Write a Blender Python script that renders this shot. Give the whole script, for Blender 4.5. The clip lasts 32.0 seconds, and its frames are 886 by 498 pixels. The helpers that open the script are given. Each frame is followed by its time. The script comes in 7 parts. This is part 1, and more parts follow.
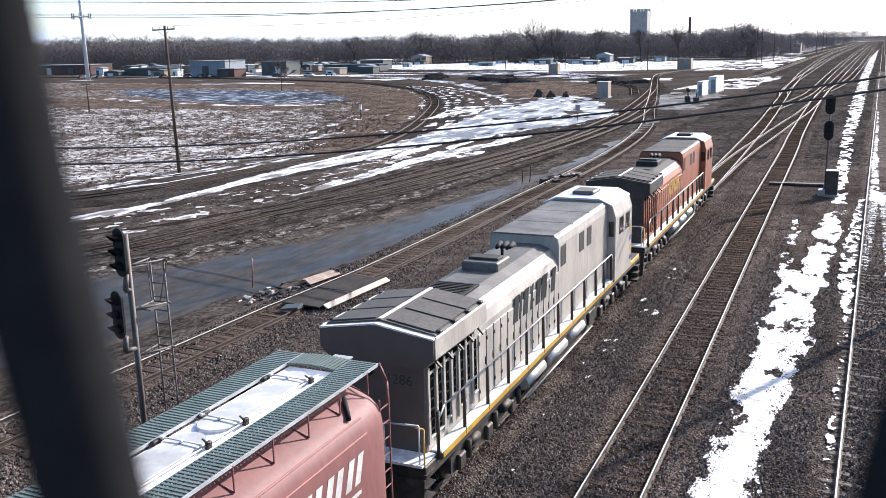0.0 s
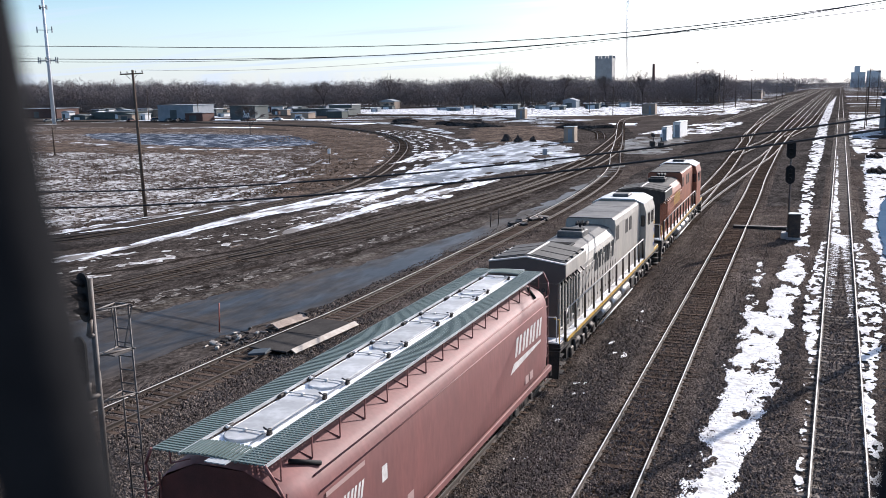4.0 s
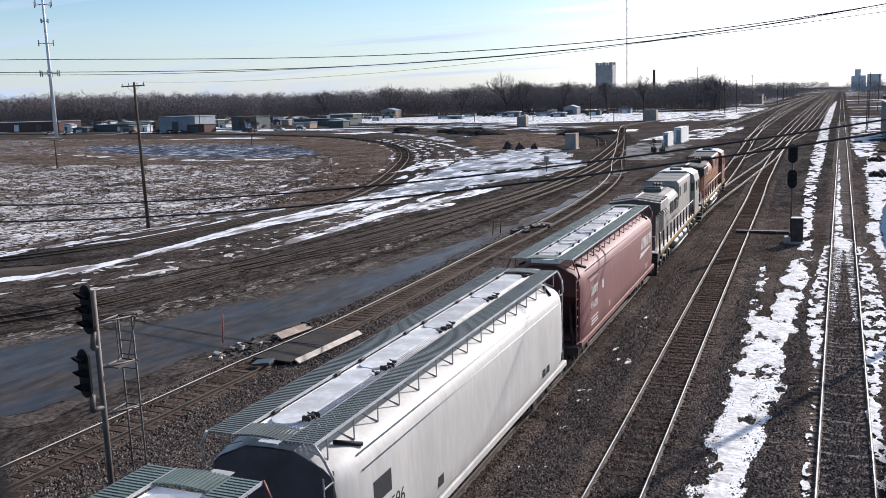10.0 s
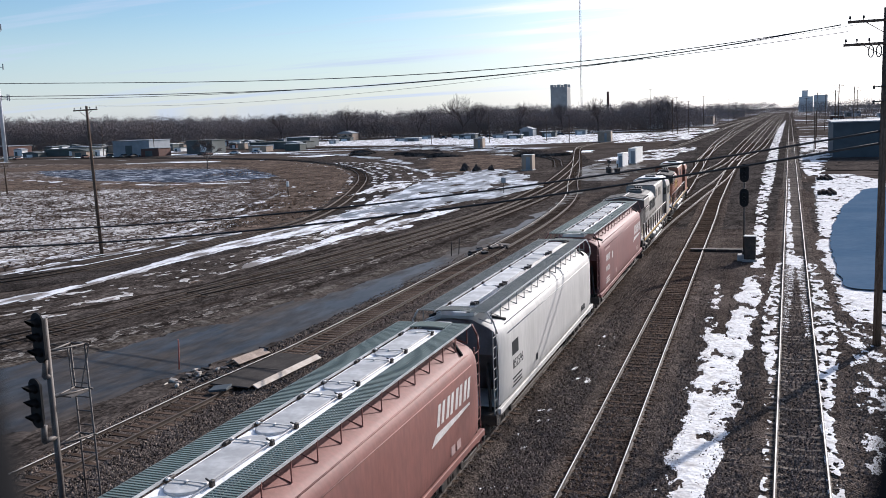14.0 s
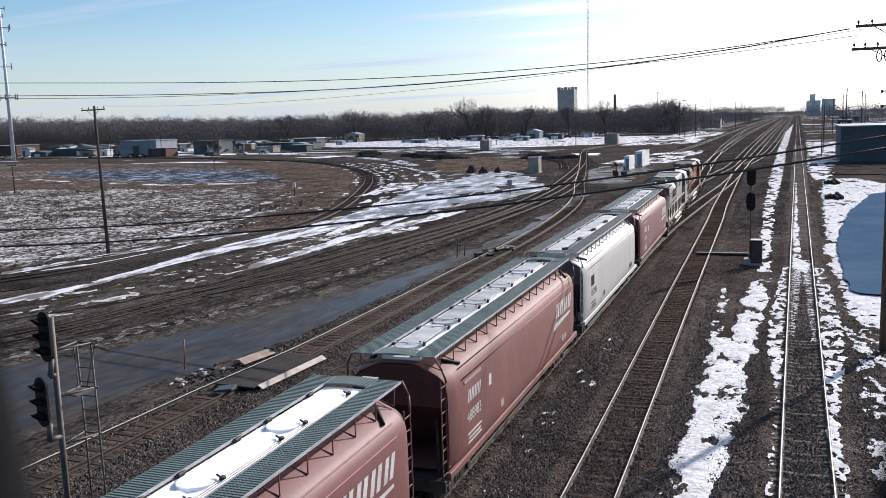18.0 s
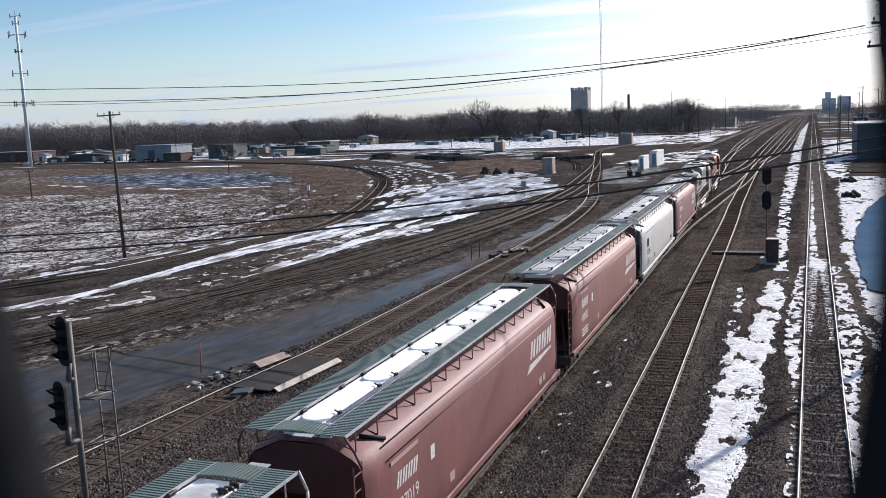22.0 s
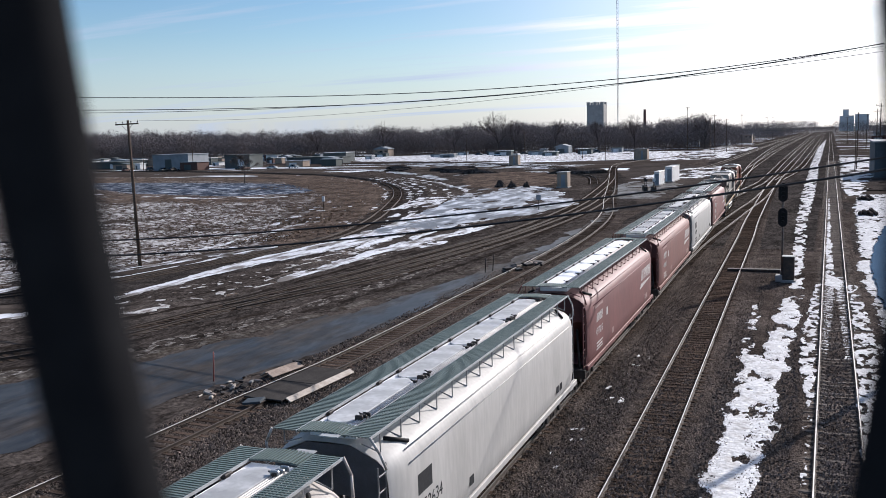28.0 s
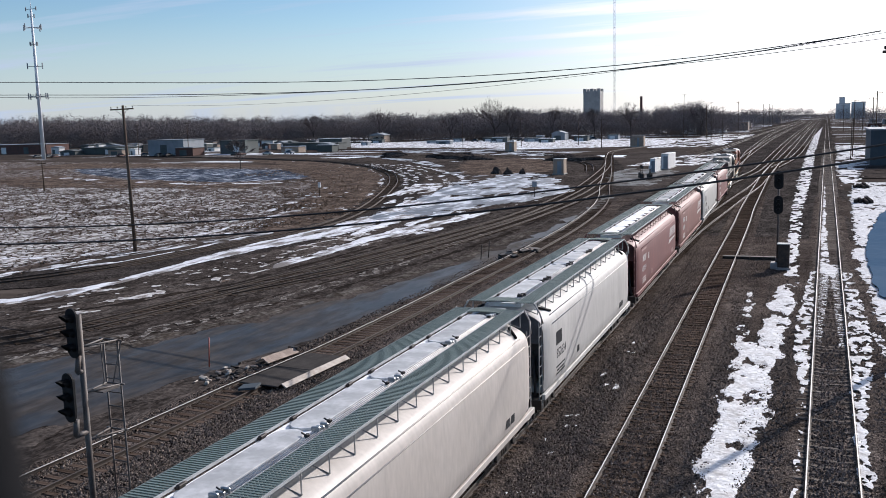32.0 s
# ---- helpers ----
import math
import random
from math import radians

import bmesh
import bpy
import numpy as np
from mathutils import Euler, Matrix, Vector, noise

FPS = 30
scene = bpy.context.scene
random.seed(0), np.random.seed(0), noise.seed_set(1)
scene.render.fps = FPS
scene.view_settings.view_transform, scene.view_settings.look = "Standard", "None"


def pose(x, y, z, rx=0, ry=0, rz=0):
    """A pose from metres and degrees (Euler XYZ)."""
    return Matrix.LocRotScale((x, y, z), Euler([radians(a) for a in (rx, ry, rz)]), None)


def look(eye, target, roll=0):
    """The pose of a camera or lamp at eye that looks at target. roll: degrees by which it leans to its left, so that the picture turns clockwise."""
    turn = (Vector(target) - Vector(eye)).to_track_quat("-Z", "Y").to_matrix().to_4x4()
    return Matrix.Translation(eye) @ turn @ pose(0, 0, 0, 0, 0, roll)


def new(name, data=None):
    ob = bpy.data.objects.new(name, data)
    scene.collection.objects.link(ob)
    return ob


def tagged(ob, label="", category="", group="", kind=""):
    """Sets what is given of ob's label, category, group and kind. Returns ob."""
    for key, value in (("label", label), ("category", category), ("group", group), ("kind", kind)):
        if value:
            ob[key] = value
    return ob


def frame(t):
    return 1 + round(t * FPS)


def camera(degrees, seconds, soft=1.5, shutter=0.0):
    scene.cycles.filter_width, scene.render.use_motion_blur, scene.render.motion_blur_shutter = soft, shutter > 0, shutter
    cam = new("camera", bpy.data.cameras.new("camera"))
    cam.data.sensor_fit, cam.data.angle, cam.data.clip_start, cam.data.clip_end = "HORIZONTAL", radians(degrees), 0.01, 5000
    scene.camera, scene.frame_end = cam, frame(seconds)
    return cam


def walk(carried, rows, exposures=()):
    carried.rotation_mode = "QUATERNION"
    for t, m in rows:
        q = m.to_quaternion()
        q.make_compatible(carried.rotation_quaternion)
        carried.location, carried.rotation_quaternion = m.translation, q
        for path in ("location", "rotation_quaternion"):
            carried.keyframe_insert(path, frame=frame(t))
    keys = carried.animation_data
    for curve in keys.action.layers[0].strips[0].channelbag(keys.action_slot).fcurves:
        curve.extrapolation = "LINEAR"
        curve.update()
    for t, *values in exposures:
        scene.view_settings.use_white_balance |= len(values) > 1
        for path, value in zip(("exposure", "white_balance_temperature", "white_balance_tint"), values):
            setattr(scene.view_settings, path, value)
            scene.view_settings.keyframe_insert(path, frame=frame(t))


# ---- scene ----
# A railway yard in thin late-winter snow, seen from a footbridge, with a grain train leaving.
# x: right, y: along the tracks, z: up from the top of the ties. Metres.
LENS = 52.21
EYE = (0.0, 0.0, 11.2)
cam = camera(LENS, 32.0, soft=0.9)
CAM_ROWS = [  # seconds, place, turn
    (0.0, -0.0018, 0.0024, 11.2000, 77.25, 1.40, 25.39), (0.5, -0.0026, 0.0063, 11.2000, 77.76, 1.49, 24.03), (1.0, -0.0021, 0.0077, 11.2000, 78.09, 1.60, 24.56),
    (1.5, -0.0034, 0.0067, 11.2000, 79.48, 0.77, 22.89), (2.0, -0.0032, 0.0065, 11.2000, 79.92, 1.39, 23.10), (2.5, -0.0030, 0.0062, 11.2000, 80.17, 1.58, 23.33),
    (3.0, -0.0031, 0.0050, 11.2000, 80.02, 1.54, 23.28), (3.5, -0.0033, 0.0027, 11.2000, 79.95, 1.19, 23.36), (5.5, -0.0030, 0.0024, 11.2000, 80.17, 1.40, 23.69),
    (6.0, -0.0029, 0.0023, 11.2000, 80.34, 1.43, 23.82), (6.5, -0.0028, 0.0026, 11.2000, 80.36, 1.57, 23.90), (7.0, -0.0028, 0.0034, 11.2000, 80.40, 1.62, 23.79),
    (7.5, -0.0027, 0.0047, 11.2000, 80.37, 1.68, 23.89), (8.0, -0.0026, 0.0050, 11.2000, 80.34, 1.63, 23.94), (8.5, -0.0026, 0.0062, 11.2000, 80.38, 1.75, 23.82),
    (9.0, -0.0026, 0.0063, 11.2000, 80.32, 1.71, 23.81), (9.5, -0.0026, 0.0072, 11.2000, 80.34, 1.96, 23.67), (10.0, -0.0027, 0.0076, 11.2000, 80.48, 1.86, 23.47),
    (10.5, -0.0032, 0.0069, 11.2000, 81.94, 1.39, 22.27), (11.0, -0.0033, 0.0064, 11.2000, 82.00, 1.57, 21.64), (11.5, -0.0046, 0.0059, 11.2000, 81.34, 1.91, 21.06),
    (12.0, -0.0046, 0.0057, 11.2000, 81.38, 1.87, 20.78), (12.5, -0.0046, 0.0056, 11.2000, 81.33, 2.05, 20.54), (13.0, -0.0046, 0.0054, 11.2000, 81.49, 2.00, 20.60),
    (13.5, -0.0043, 0.0055, 11.2000, 81.68, 2.12, 20.78), (14.0, -0.0043, 0.0055, 11.2000, 81.77, 2.16, 20.76), (14.5, -0.0043, 0.0055, 11.2000, 81.84, 2.08, 20.87),
    (16.5, -0.0043, 0.0054, 11.2000, 81.98, 2.20, 20.96), (17.0, -0.0043, 0.0053, 11.2000, 81.98, 1.98, 21.02), (17.5, -0.0043, 0.0053, 11.2000, 81.95, 1.83, 21.12),
    (18.0, -0.0043, 0.0053, 11.2000, 81.90, 1.83, 21.18), (18.5, -0.0035, 0.0052, 11.2000, 81.97, 1.98, 21.24), (19.0, -0.0031, 0.0047, 11.2000, 82.03, 2.18, 21.22),
    (19.5, -0.0028, 0.0042, 11.2000, 82.09, 2.50, 21.21), (20.0, -0.0023, 0.0037, 11.2000, 82.09, 2.40, 21.26), (20.5, -0.0024, 0.0039, 11.2000, 82.13, 2.21, 21.49),
    (21.0, -0.0027, 0.0030, 11.2000, 82.06, 2.25, 21.65), (21.5, -0.0024, 0.0033, 11.2000, 81.98, 2.42, 21.86), (22.0, -0.0025, 0.0036, 11.2000, 82.04, 2.43, 22.02),
    (22.5, -0.0021, 0.0027, 11.2000, 82.16, 2.46, 22.03), (23.0, -0.0021, 0.0020, 11.2000, 82.28, 2.55, 22.19), (23.5, -0.0020, 0.0021, 11.2000, 82.39, 2.49, 22.31),
    (24.0, -0.0021, 0.0020, 11.2000, 82.46, 2.52, 22.31), (24.5, -0.0016, 0.0017, 11.2000, 82.44, 2.50, 22.42), (25.0, -0.0017, 0.0015, 11.2000, 82.51, 2.33, 22.52),
    (25.5, -0.0018, 0.0017, 11.2000, 82.56, 2.58, 22.51), (27.5, 0.0000, -0.0000, 11.2000, 82.97, 2.36, 22.82), (27.6, -0.0003, -0.0005, 11.2000, 83.66, 0.20, 23.30),
    (28.0, -0.0024, -0.0027, 11.2000, 82.87, 1.73, 23.00), (28.5, -0.0028, -0.0008, 11.2000, 82.81, 1.76, 22.93), (29.0, -0.0029, 0.0035, 11.2000, 82.34, 1.85, 22.79),
    (29.5, -0.0029, 0.0034, 11.2000, 81.96, 1.55, 22.89), (30.0, -0.0029, 0.0059, 11.2000, 82.04, 1.63, 22.89), (30.5, -0.0029, 0.0064, 11.2000, 81.93, 1.46, 22.92),
    (31.0, -0.0031, 0.0063, 11.2000, 81.88, 1.54, 22.83), (31.5, -0.0033, 0.0056, 11.2000, 81.94, 1.35, 22.77), (32.0, -0.0034, 0.0060, 11.2000, 82.01, 1.53, 22.76)]
CAM_PATH = [(t, pose(x, y, z, rx, ry, rz)) for t, x, y, z, rx, ry, rz in CAM_ROWS]
# a small lens: what is a hand's width away is blurred
cam.data.dof.use_dof = True
cam.data.dof.focus_distance = 60.0
cam.data.dof.aperture_fstop = 32.0
walk(cam, CAM_PATH, exposures=[(t, e, 6200, 15) for t, e in ((0.0, 1.08), (1.0, 0.94), (3.0, 0.72), (7.0, 0.58), (10.0, 0.45), (18.0, 0.36), (25.0, 0.30), (28.0, 0.22), (32.0, 0.22))])

# ---- daylight: a low sun ahead and to the right, thin cloud ----
SUN_AZ = math.atan2(0.42, 1.0)
SUN_EL = radians(27)
world = bpy.data.worlds.new("sky")
scene.world = world
world.use_nodes = True
wn, wl = world.node_tree.nodes, world.node_tree.links
wn.clear()
w_out = wn.new("ShaderNodeOutputWorld")
w_bg = wn.new("ShaderNodeBackground")
sky = wn.new("ShaderNodeTexSky")
sky.sky_type = "NISHITA"
sky.sun_disc = False
sky.sun_elevation = SUN_EL
sky.sun_rotation = SUN_AZ
sky.air_density, sky.dust_density, sky.ozone_density = 1.0, 0.35, 2.2
w_co = wn.new("ShaderNodeTexCoord")
w_sep = wn.new("ShaderNodeSeparateXYZ")
wl.new(w_co.outputs["Generated"], w_sep.inputs[0])
w_z = wn.new("ShaderNodeMath"); w_z.operation = "MAXIMUM"; w_z.inputs[1].default_value = 0.02
wl.new(w_sep.outputs["Z"], w_z.inputs[0])
w_add = wn.new("ShaderNodeMath"); w_add.operation = "ADD"; w_add.inputs[1].default_value = 0.06
wl.new(w_z.outputs[0], w_add.inputs[0])
w_x = wn.new("ShaderNodeMath"); w_x.operation = "DIVIDE"
w_y = wn.new("ShaderNodeMath"); w_y.operation = "DIVIDE"
wl.new(w_sep.outputs["X"], w_x.inputs[0]); wl.new(w_add.outputs[0], w_x.inputs[1])
wl.new(w_sep.outputs["Y"], w_y.inputs[0]); wl.new(w_add.outputs[0], w_y.inputs[1])
w_com = wn.new("ShaderNodeCombineXYZ")
wl.new(w_x.outputs[0], w_com.inputs[0]); wl.new(w_y.outputs[0], w_com.inputs[1])
w_map = wn.new("ShaderNodeMapping")
w_map.inputs["Rotation"].default_value = (0, 0, radians(-24))
w_map.inputs["Scale"].default_value = (0.2, 1.05, 1)
wl.new(w_com.outputs[0], w_map.inputs[0])
w_noise = wn.new("ShaderNodeTexNoise")
w_noise.inputs["Scale"].default_value = 1.0
w_noise.inputs["Detail"].default_value = 7
w_noise.inputs["Roughness"].default_value = 0.55
wl.new(w_map.outputs[0], w_noise.inputs["Vector"])
w_ramp = wn.new("ShaderNodeValToRGB")
w_ramp.color_ramp.elements[0].position = 0.525
w_ramp.color_ramp.elements[1].position = 0.64
w_ramp.color_ramp.elements[1].color = (0.85, 0.85, 0.85, 1)
wl.new(w_noise.outputs["Fac"], w_ramp.inputs[0])
w_dot = wn.new("ShaderNodeVectorMath"); w_dot.operation = "DOT_PRODUCT"
w_dot.inputs[1].default_value = (math.sin(SUN_AZ) * math.cos(SUN_EL), math.cos(SUN_AZ) * math.cos(SUN_EL), math.sin(SUN_EL))
wl.new(w_co.outputs["Generated"], w_dot.inputs[0])
w_glow = wn.new("ShaderNodeMapRange"); w_glow.interpolation_type = "SMOOTHSTEP"
w_glow.inputs["From Min"].default_value, w_glow.inputs["From Max"].default_value = 0.60, 0.97
wl.new(w_dot.outputs["Value"], w_glow.inputs["Value"])
w_white = wn.new("ShaderNodeMix"); w_white.data_type = "RGBA"
w_white.inputs["A"].default_value, w_white.inputs["B"].default_value = (4.7, 5.6, 6.9, 1), (16, 15.6, 15, 1)
wl.new(w_glow.outputs[0], w_white.inputs["Factor"])
# thin cloud, thicker towards the sun
w_cov = wn.new("ShaderNodeMath"); w_cov.operation = "MULTIPLY_ADD"; w_cov.use_clamp = True
wl.new(w_glow.outputs[0], w_cov.inputs[0]); w_cov.inputs[1].default_value = 0.75
wl.new(w_ramp.outputs[0], w_cov.inputs[2])
w_mix = wn.new("ShaderNodeMix"); w_mix.data_type = "RGBA"
wl.new(w_cov.outputs[0], w_mix.inputs["Factor"])
w_sat = wn.new("ShaderNodeHueSaturation"); w_sat.inputs["Saturation"].default_value = 1.25
wl.new(sky.outputs[0], w_sat.inputs["Color"])
wl.new(w_sat.outputs[0], w_mix.inputs["A"]); wl.new(w_white.outputs["Result"], w_mix.inputs["B"])
# pale haze low over the horizon
w_hz = wn.new("ShaderNodeMapRange")
w_hz.inputs["From Min"].default_value, w_hz.inputs["From Max"].default_value = 0.0, 0.11
w_hz.inputs["To Min"].default_value, w_hz.inputs["To Max"].default_value = 0.66, 0.0
wl.new(w_sep.outputs["Z"], w_hz.inputs["Value"])
w_mix2 = wn.new("ShaderNodeMix"); w_mix2.data_type = "RGBA"
wl.new(w_hz.outputs[0], w_mix2.inputs["Factor"])
wl.new(w_mix.outputs["Result"], w_mix2.inputs["A"]); wl.new(w_white.outputs["Result"], w_mix2.inputs["B"])
wl.new(w_mix2.outputs["Result"], w_bg.inputs[0])
w_bg.inputs[1].default_value = 0.095
wl.new(w_bg.outputs[0], w_out.inputs[0])

sun_data = bpy.data.lights.new("sun", "SUN")
sun_data.energy = 5.0
sun_data.angle = radians(0.6)
sun_data.color = (1.0, 0.945, 0.865)
sun = new("sun", sun_data)
sun.matrix_world = look((60, 160, 100), (60 - math.sin(SUN_AZ) * 100, 160 - math.cos(SUN_AZ) * 100, 100 - 100 * math.tan(SUN_EL)))


# ---- materials ----
def material(name, base, rough=0.8, metal=0.0, vary=0.0, second=None, scale=3.0, fine=0.0, fine_scale=60.0, bump=0.0, bump_scale=80.0,
             spread=(0.4, 0.65), rough2=None, spec=0.5, cells=False, isle=0.0, stretch=(1, 1, 1), rnd=0.0, coat=0.0, mottle=()):
    """Base colour with a second colour in patches, fine grain, relief, and variation from piece to piece."""
    m = bpy.data.materials.new(name)
    m.use_nodes = True
    n, l = m.node_tree.nodes, m.node_tree.links
    b = n["Principled BSDF"]
    if rough >= 0.9:
        spec = 0.0
    b.inputs["Roughness"].default_value = rough
    b.inputs["Metallic"].default_value = metal
    b.inputs["Specular IOR Level"].default_value = spec
    b.inputs["Coat Weight"].default_value = coat
    co = n.new("ShaderNodeTexCoord")
    mp = n.new("ShaderNodeMapping")
    mp.inputs["Scale"].default_value = stretch
    l.new(co.outputs["Object"], mp.inputs[0])
    col = n.new("ShaderNodeRGB"); col.outputs[0].default_value = (*base, 1)
    out = col.outputs[0]
    if second is not None:
        t = n.new("ShaderNodeTexNoise")
        t.inputs["Scale"].default_value = scale; t.inputs["Detail"].default_value = 8; t.inputs["Roughness"].default_value = 0.62
        l.new(mp.outputs[0], t.inputs["Vector"])
        r = n.new("ShaderNodeValToRGB")
        r.color_ramp.elements[0].position, r.color_ramp.elements[1].position = spread
        l.new(t.outputs["Fac"], r.inputs[0])
        x = n.new("ShaderNodeMix"); x.data_type = "RGBA"
        l.new(r.outputs[0], x.inputs["Factor"]); l.new(out, x.inputs["A"]); x.inputs["B"].default_value = (*second, 1)
        out = x.outputs["Result"]
        if rough2 is not None:
            q = n.new("ShaderNodeMix")
            l.new(r.outputs[0], q.inputs["Factor"]); q.inputs["A"].default_value = rough; q.inputs["B"].default_value = rough2
            l.new(q.outputs["Result"], b.inputs["Roughness"])
    if fine:
        if cells:
            t = n.new("ShaderNodeTexVoronoi"); src = "Color"
        else:
            t = n.new("ShaderNodeTexNoise"); t.inputs["Detail"].default_value = 6; src = "Fac"
        t.inputs["Scale"].default_value = fine_scale
        l.new(mp.outputs[0], t.inputs["Vector"])
        bw = n.new("ShaderNodeSeparateColor"); l.new(t.outputs[src], bw.inputs[0])
        mr = n.new("ShaderNodeMapRange")
        mr.inputs["From Min"].default_value, mr.inputs["From Max"].default_value = (0.0, 1.0) if cells else (0.3, 0.7)
        mr.inputs["To Min"].default_value, mr.inputs["To Max"].default_value = 1 - fine, 1 + fine
        l.new(bw.outputs[0], mr.inputs["Value"])
        x = n.new("ShaderNodeMix"); x.data_type = "RGBA"; x.blend_type = "MULTIPLY"; x.inputs["Factor"].default_value = 1
        l.new(out, x.inputs["A"]); l.new(mr.outputs[0], x.inputs["B"])
        out = x.outputs["Result"]
    for msc, amount in mottle:
        t = n.new("ShaderNodeTexNoise"); t.inputs["Scale"].default_value = msc; t.inputs["Detail"].default_value = 4; t.inputs["Roughness"].default_value = 0.7
        l.new(mp.outputs[0], t.inputs["Vector"])
        mr = n.new("ShaderNodeMapRange")
        mr.inputs["From Min"].default_value, mr.inputs["From Max"].default_value = 0.32, 0.68
        mr.inputs["To Min"].default_value, mr.inputs["To Max"].default_value = 1 - amount, 1 + amount
        l.new(t.outputs["Fac"], mr.inputs["Value"])
        x = n.new("ShaderNodeMix"); x.data_type = "RGBA"; x.blend_type = "MULTIPLY"; x.inputs["Factor"].default_value = 1
        l.new(out, x.inputs["A"]); l.new(mr.outputs[0], x.inputs["B"])
        out = x.outputs["Result"]
    if isle or rnd:
        if isle:
            g = n.new("ShaderNodeNewGeometry"); val = g.outputs["Random Per Island"]; amount = isle
        else:
            g = n.new("ShaderNodeObjectInfo"); val = g.outputs["Random"]; amount = rnd
        mr = n.new("ShaderNodeMapRange")
        mr.inputs["To Min"].default_value, mr.inputs["To Max"].default_value = 1 - amount, 1 + amount
        l.new(val, mr.inputs["Value"])
        x = n.new("ShaderNodeMix"); x.data_type = "RGBA"; x.blend_type = "MULTIPLY"; x.inputs["Factor"].default_value = 1
        l.new(out, x.inputs["A"]); l.new(mr.outputs[0], x.inputs["B"])
        out = x.outputs["Result"]
    l.new(out, b.inputs["Base Color"])
    if bump:
        t = n.new("ShaderNodeTexVoronoi" if cells else "ShaderNodeTexNoise")
        t.inputs["Scale"].default_value = bump_scale
        l.new(mp.outputs[0], t.inputs["Vector"])
        bp = n.new("ShaderNodeBump")
        bp.inputs["Strength"].default_value = min(1, bump); bp.inputs["Distance"].default_value = 0.03 * max(1, bump)
        l.new(t.outputs["Distance" if cells else "Fac"], bp.inputs["Height"])
        l.new(bp.outputs[0], b.inputs["Normal"])
    return m


M = {}
M["ballast"] = material("ballast", (0.0584, 0.0468, 0.0402), 0.95, second=(0.1033, 0.0841, 0.0729), scale=0.25, fine=0.7, fine_scale=16, cells=True, bump=1.8, bump_scale=16, mottle=((7.0, 0.2), (0.9, 0.3), (0.12, 0.25)))
M["old_ballast"] = material("old_ballast", (0.0414, 0.0347, 0.0310), 0.95, second=(0.0769, 0.0642, 0.0568), scale=0.10, fine=0.5, fine_scale=9, cells=True, bump=1.3, bump_scale=7, mottle=((1.6, 0.5), (0.35, 0.35)), stretch=(1, 0.45, 1))
M["thin_snow"] = material("thin_snow", (0.52, 0.505, 0.495), 0.9, second=(0.12, 0.092, 0.074), scale=1.3, fine=0.25, fine_scale=6, bump=1.2, bump_scale=4, spread=(0.46, 0.60), stretch=(1, 0.4, 1))
M["signal_steel"] = material("signal_steel", (0.115, 0.105, 0.098), 0.65, metal=0.3, second=(0.085, 0.062, 0.05), scale=2, fine=0.25)
M["end_red"] = material("end_red", (0.20, 0.075, 0.066), 0.55, second=(0.14, 0.058, 0.053), scale=1.2, fine=0.15)
M["dirt"] = material("dirt", (0.0753, 0.0628, 0.0562), 0.9, second=(0.0387, 0.0338, 0.0309), scale=0.12, fine=0.4, fine_scale=2, mottle=((0.6, 0.3),))
# ends of white and cream cars: the pale paint darkened for their shade
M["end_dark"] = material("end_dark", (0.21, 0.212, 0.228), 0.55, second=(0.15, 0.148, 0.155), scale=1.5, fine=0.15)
M["stone"] = material("stone", (0.1574, 0.1273, 0.1086), 0.9, isle=0.75)
M["mud"] = material("mud", (0.0456, 0.0367, 0.0309), 0.8, second=(0.0364, 0.0329, 0.0310), scale=0.16, spread=(0.36, 0.56), rough2=0.40, fine=0.4, fine_scale=1.2, stretch=(1.6, 0.5, 1), spec=0.14, mottle=((0.5, 0.35), (2.5, 0.2)))
M["mud_bank"] = material("mud_bank", (0.0483, 0.0394, 0.0327), 0.95, second=(0.1162, 0.1050, 0.0938), scale=1.2, fine=0.5, fine_scale=5, bump=0.7, bump_scale=8, mottle=((0.6, 0.3),))
M["snow"] = material("snow", (0.7050, 0.6980, 0.6950), 0.9, second=(0.4400, 0.4150, 0.3950), scale=1.6, fine=0.16, fine_scale=9, bump=1.4, bump_scale=5, spread=(0.46, 0.70), mottle=((0.5, 0.08), (4.0, 0.10)))
M["ice"] = material("ice", (0.040, 0.050, 0.070), 0.9, second=(0.42, 0.45, 0.50), scale=0.55, fine=0.4, fine_scale=2, spread=(0.50, 0.66), stretch=(1, 0.4, 1), mottle=((0.06, 0.4), (0.5, 0.3)))
M["pond"] = material("pond", (0.060, 0.105, 0.165), 0.9, second=(0.085, 0.13, 0.19), scale=0.12, fine=0.06, fine_scale=2, spec=0.0)
M["field"] = material("field", (0.0735, 0.0574, 0.0487), 0.95, second=(0.3268, 0.3106, 0.3075), scale=0.8, spread=(0.50, 0.68), fine=0.6, fine_scale=5, bump=1.8, bump_scale=3, stretch=(1.0, 0.42, 1), mottle=((0.10, 0.4), (1.6, 0.45)))
M["grass"] = material("grass", (0.1178, 0.0893, 0.0722), 0.95, second=(0.0527, 0.0419, 0.0357), scale=0.35, fine=0.5, fine_scale=2.2, bump=0.9, bump_scale=3, mottle=((0.25, 0.35), (2.2, 0.35)), stretch=(1.0, 0.5, 1))
M["tuft"] = material("tuft", (0.115, 0.085, 0.066), 0.95, isle=0.5)
M["straw"] = material("straw", (0.16, 0.112, 0.080), 0.95, isle=0.5)
M["far_ground"] = material("far_ground", (0.0618, 0.0509, 0.0443), 0.95, second=(0.7510, 0.7779, 0.8182), scale=0.035, spread=(0.555, 0.61), fine=0.4, fine_scale=0.4, stretch=(0.35, 1.0, 1), mottle=((0.08, 0.35),))
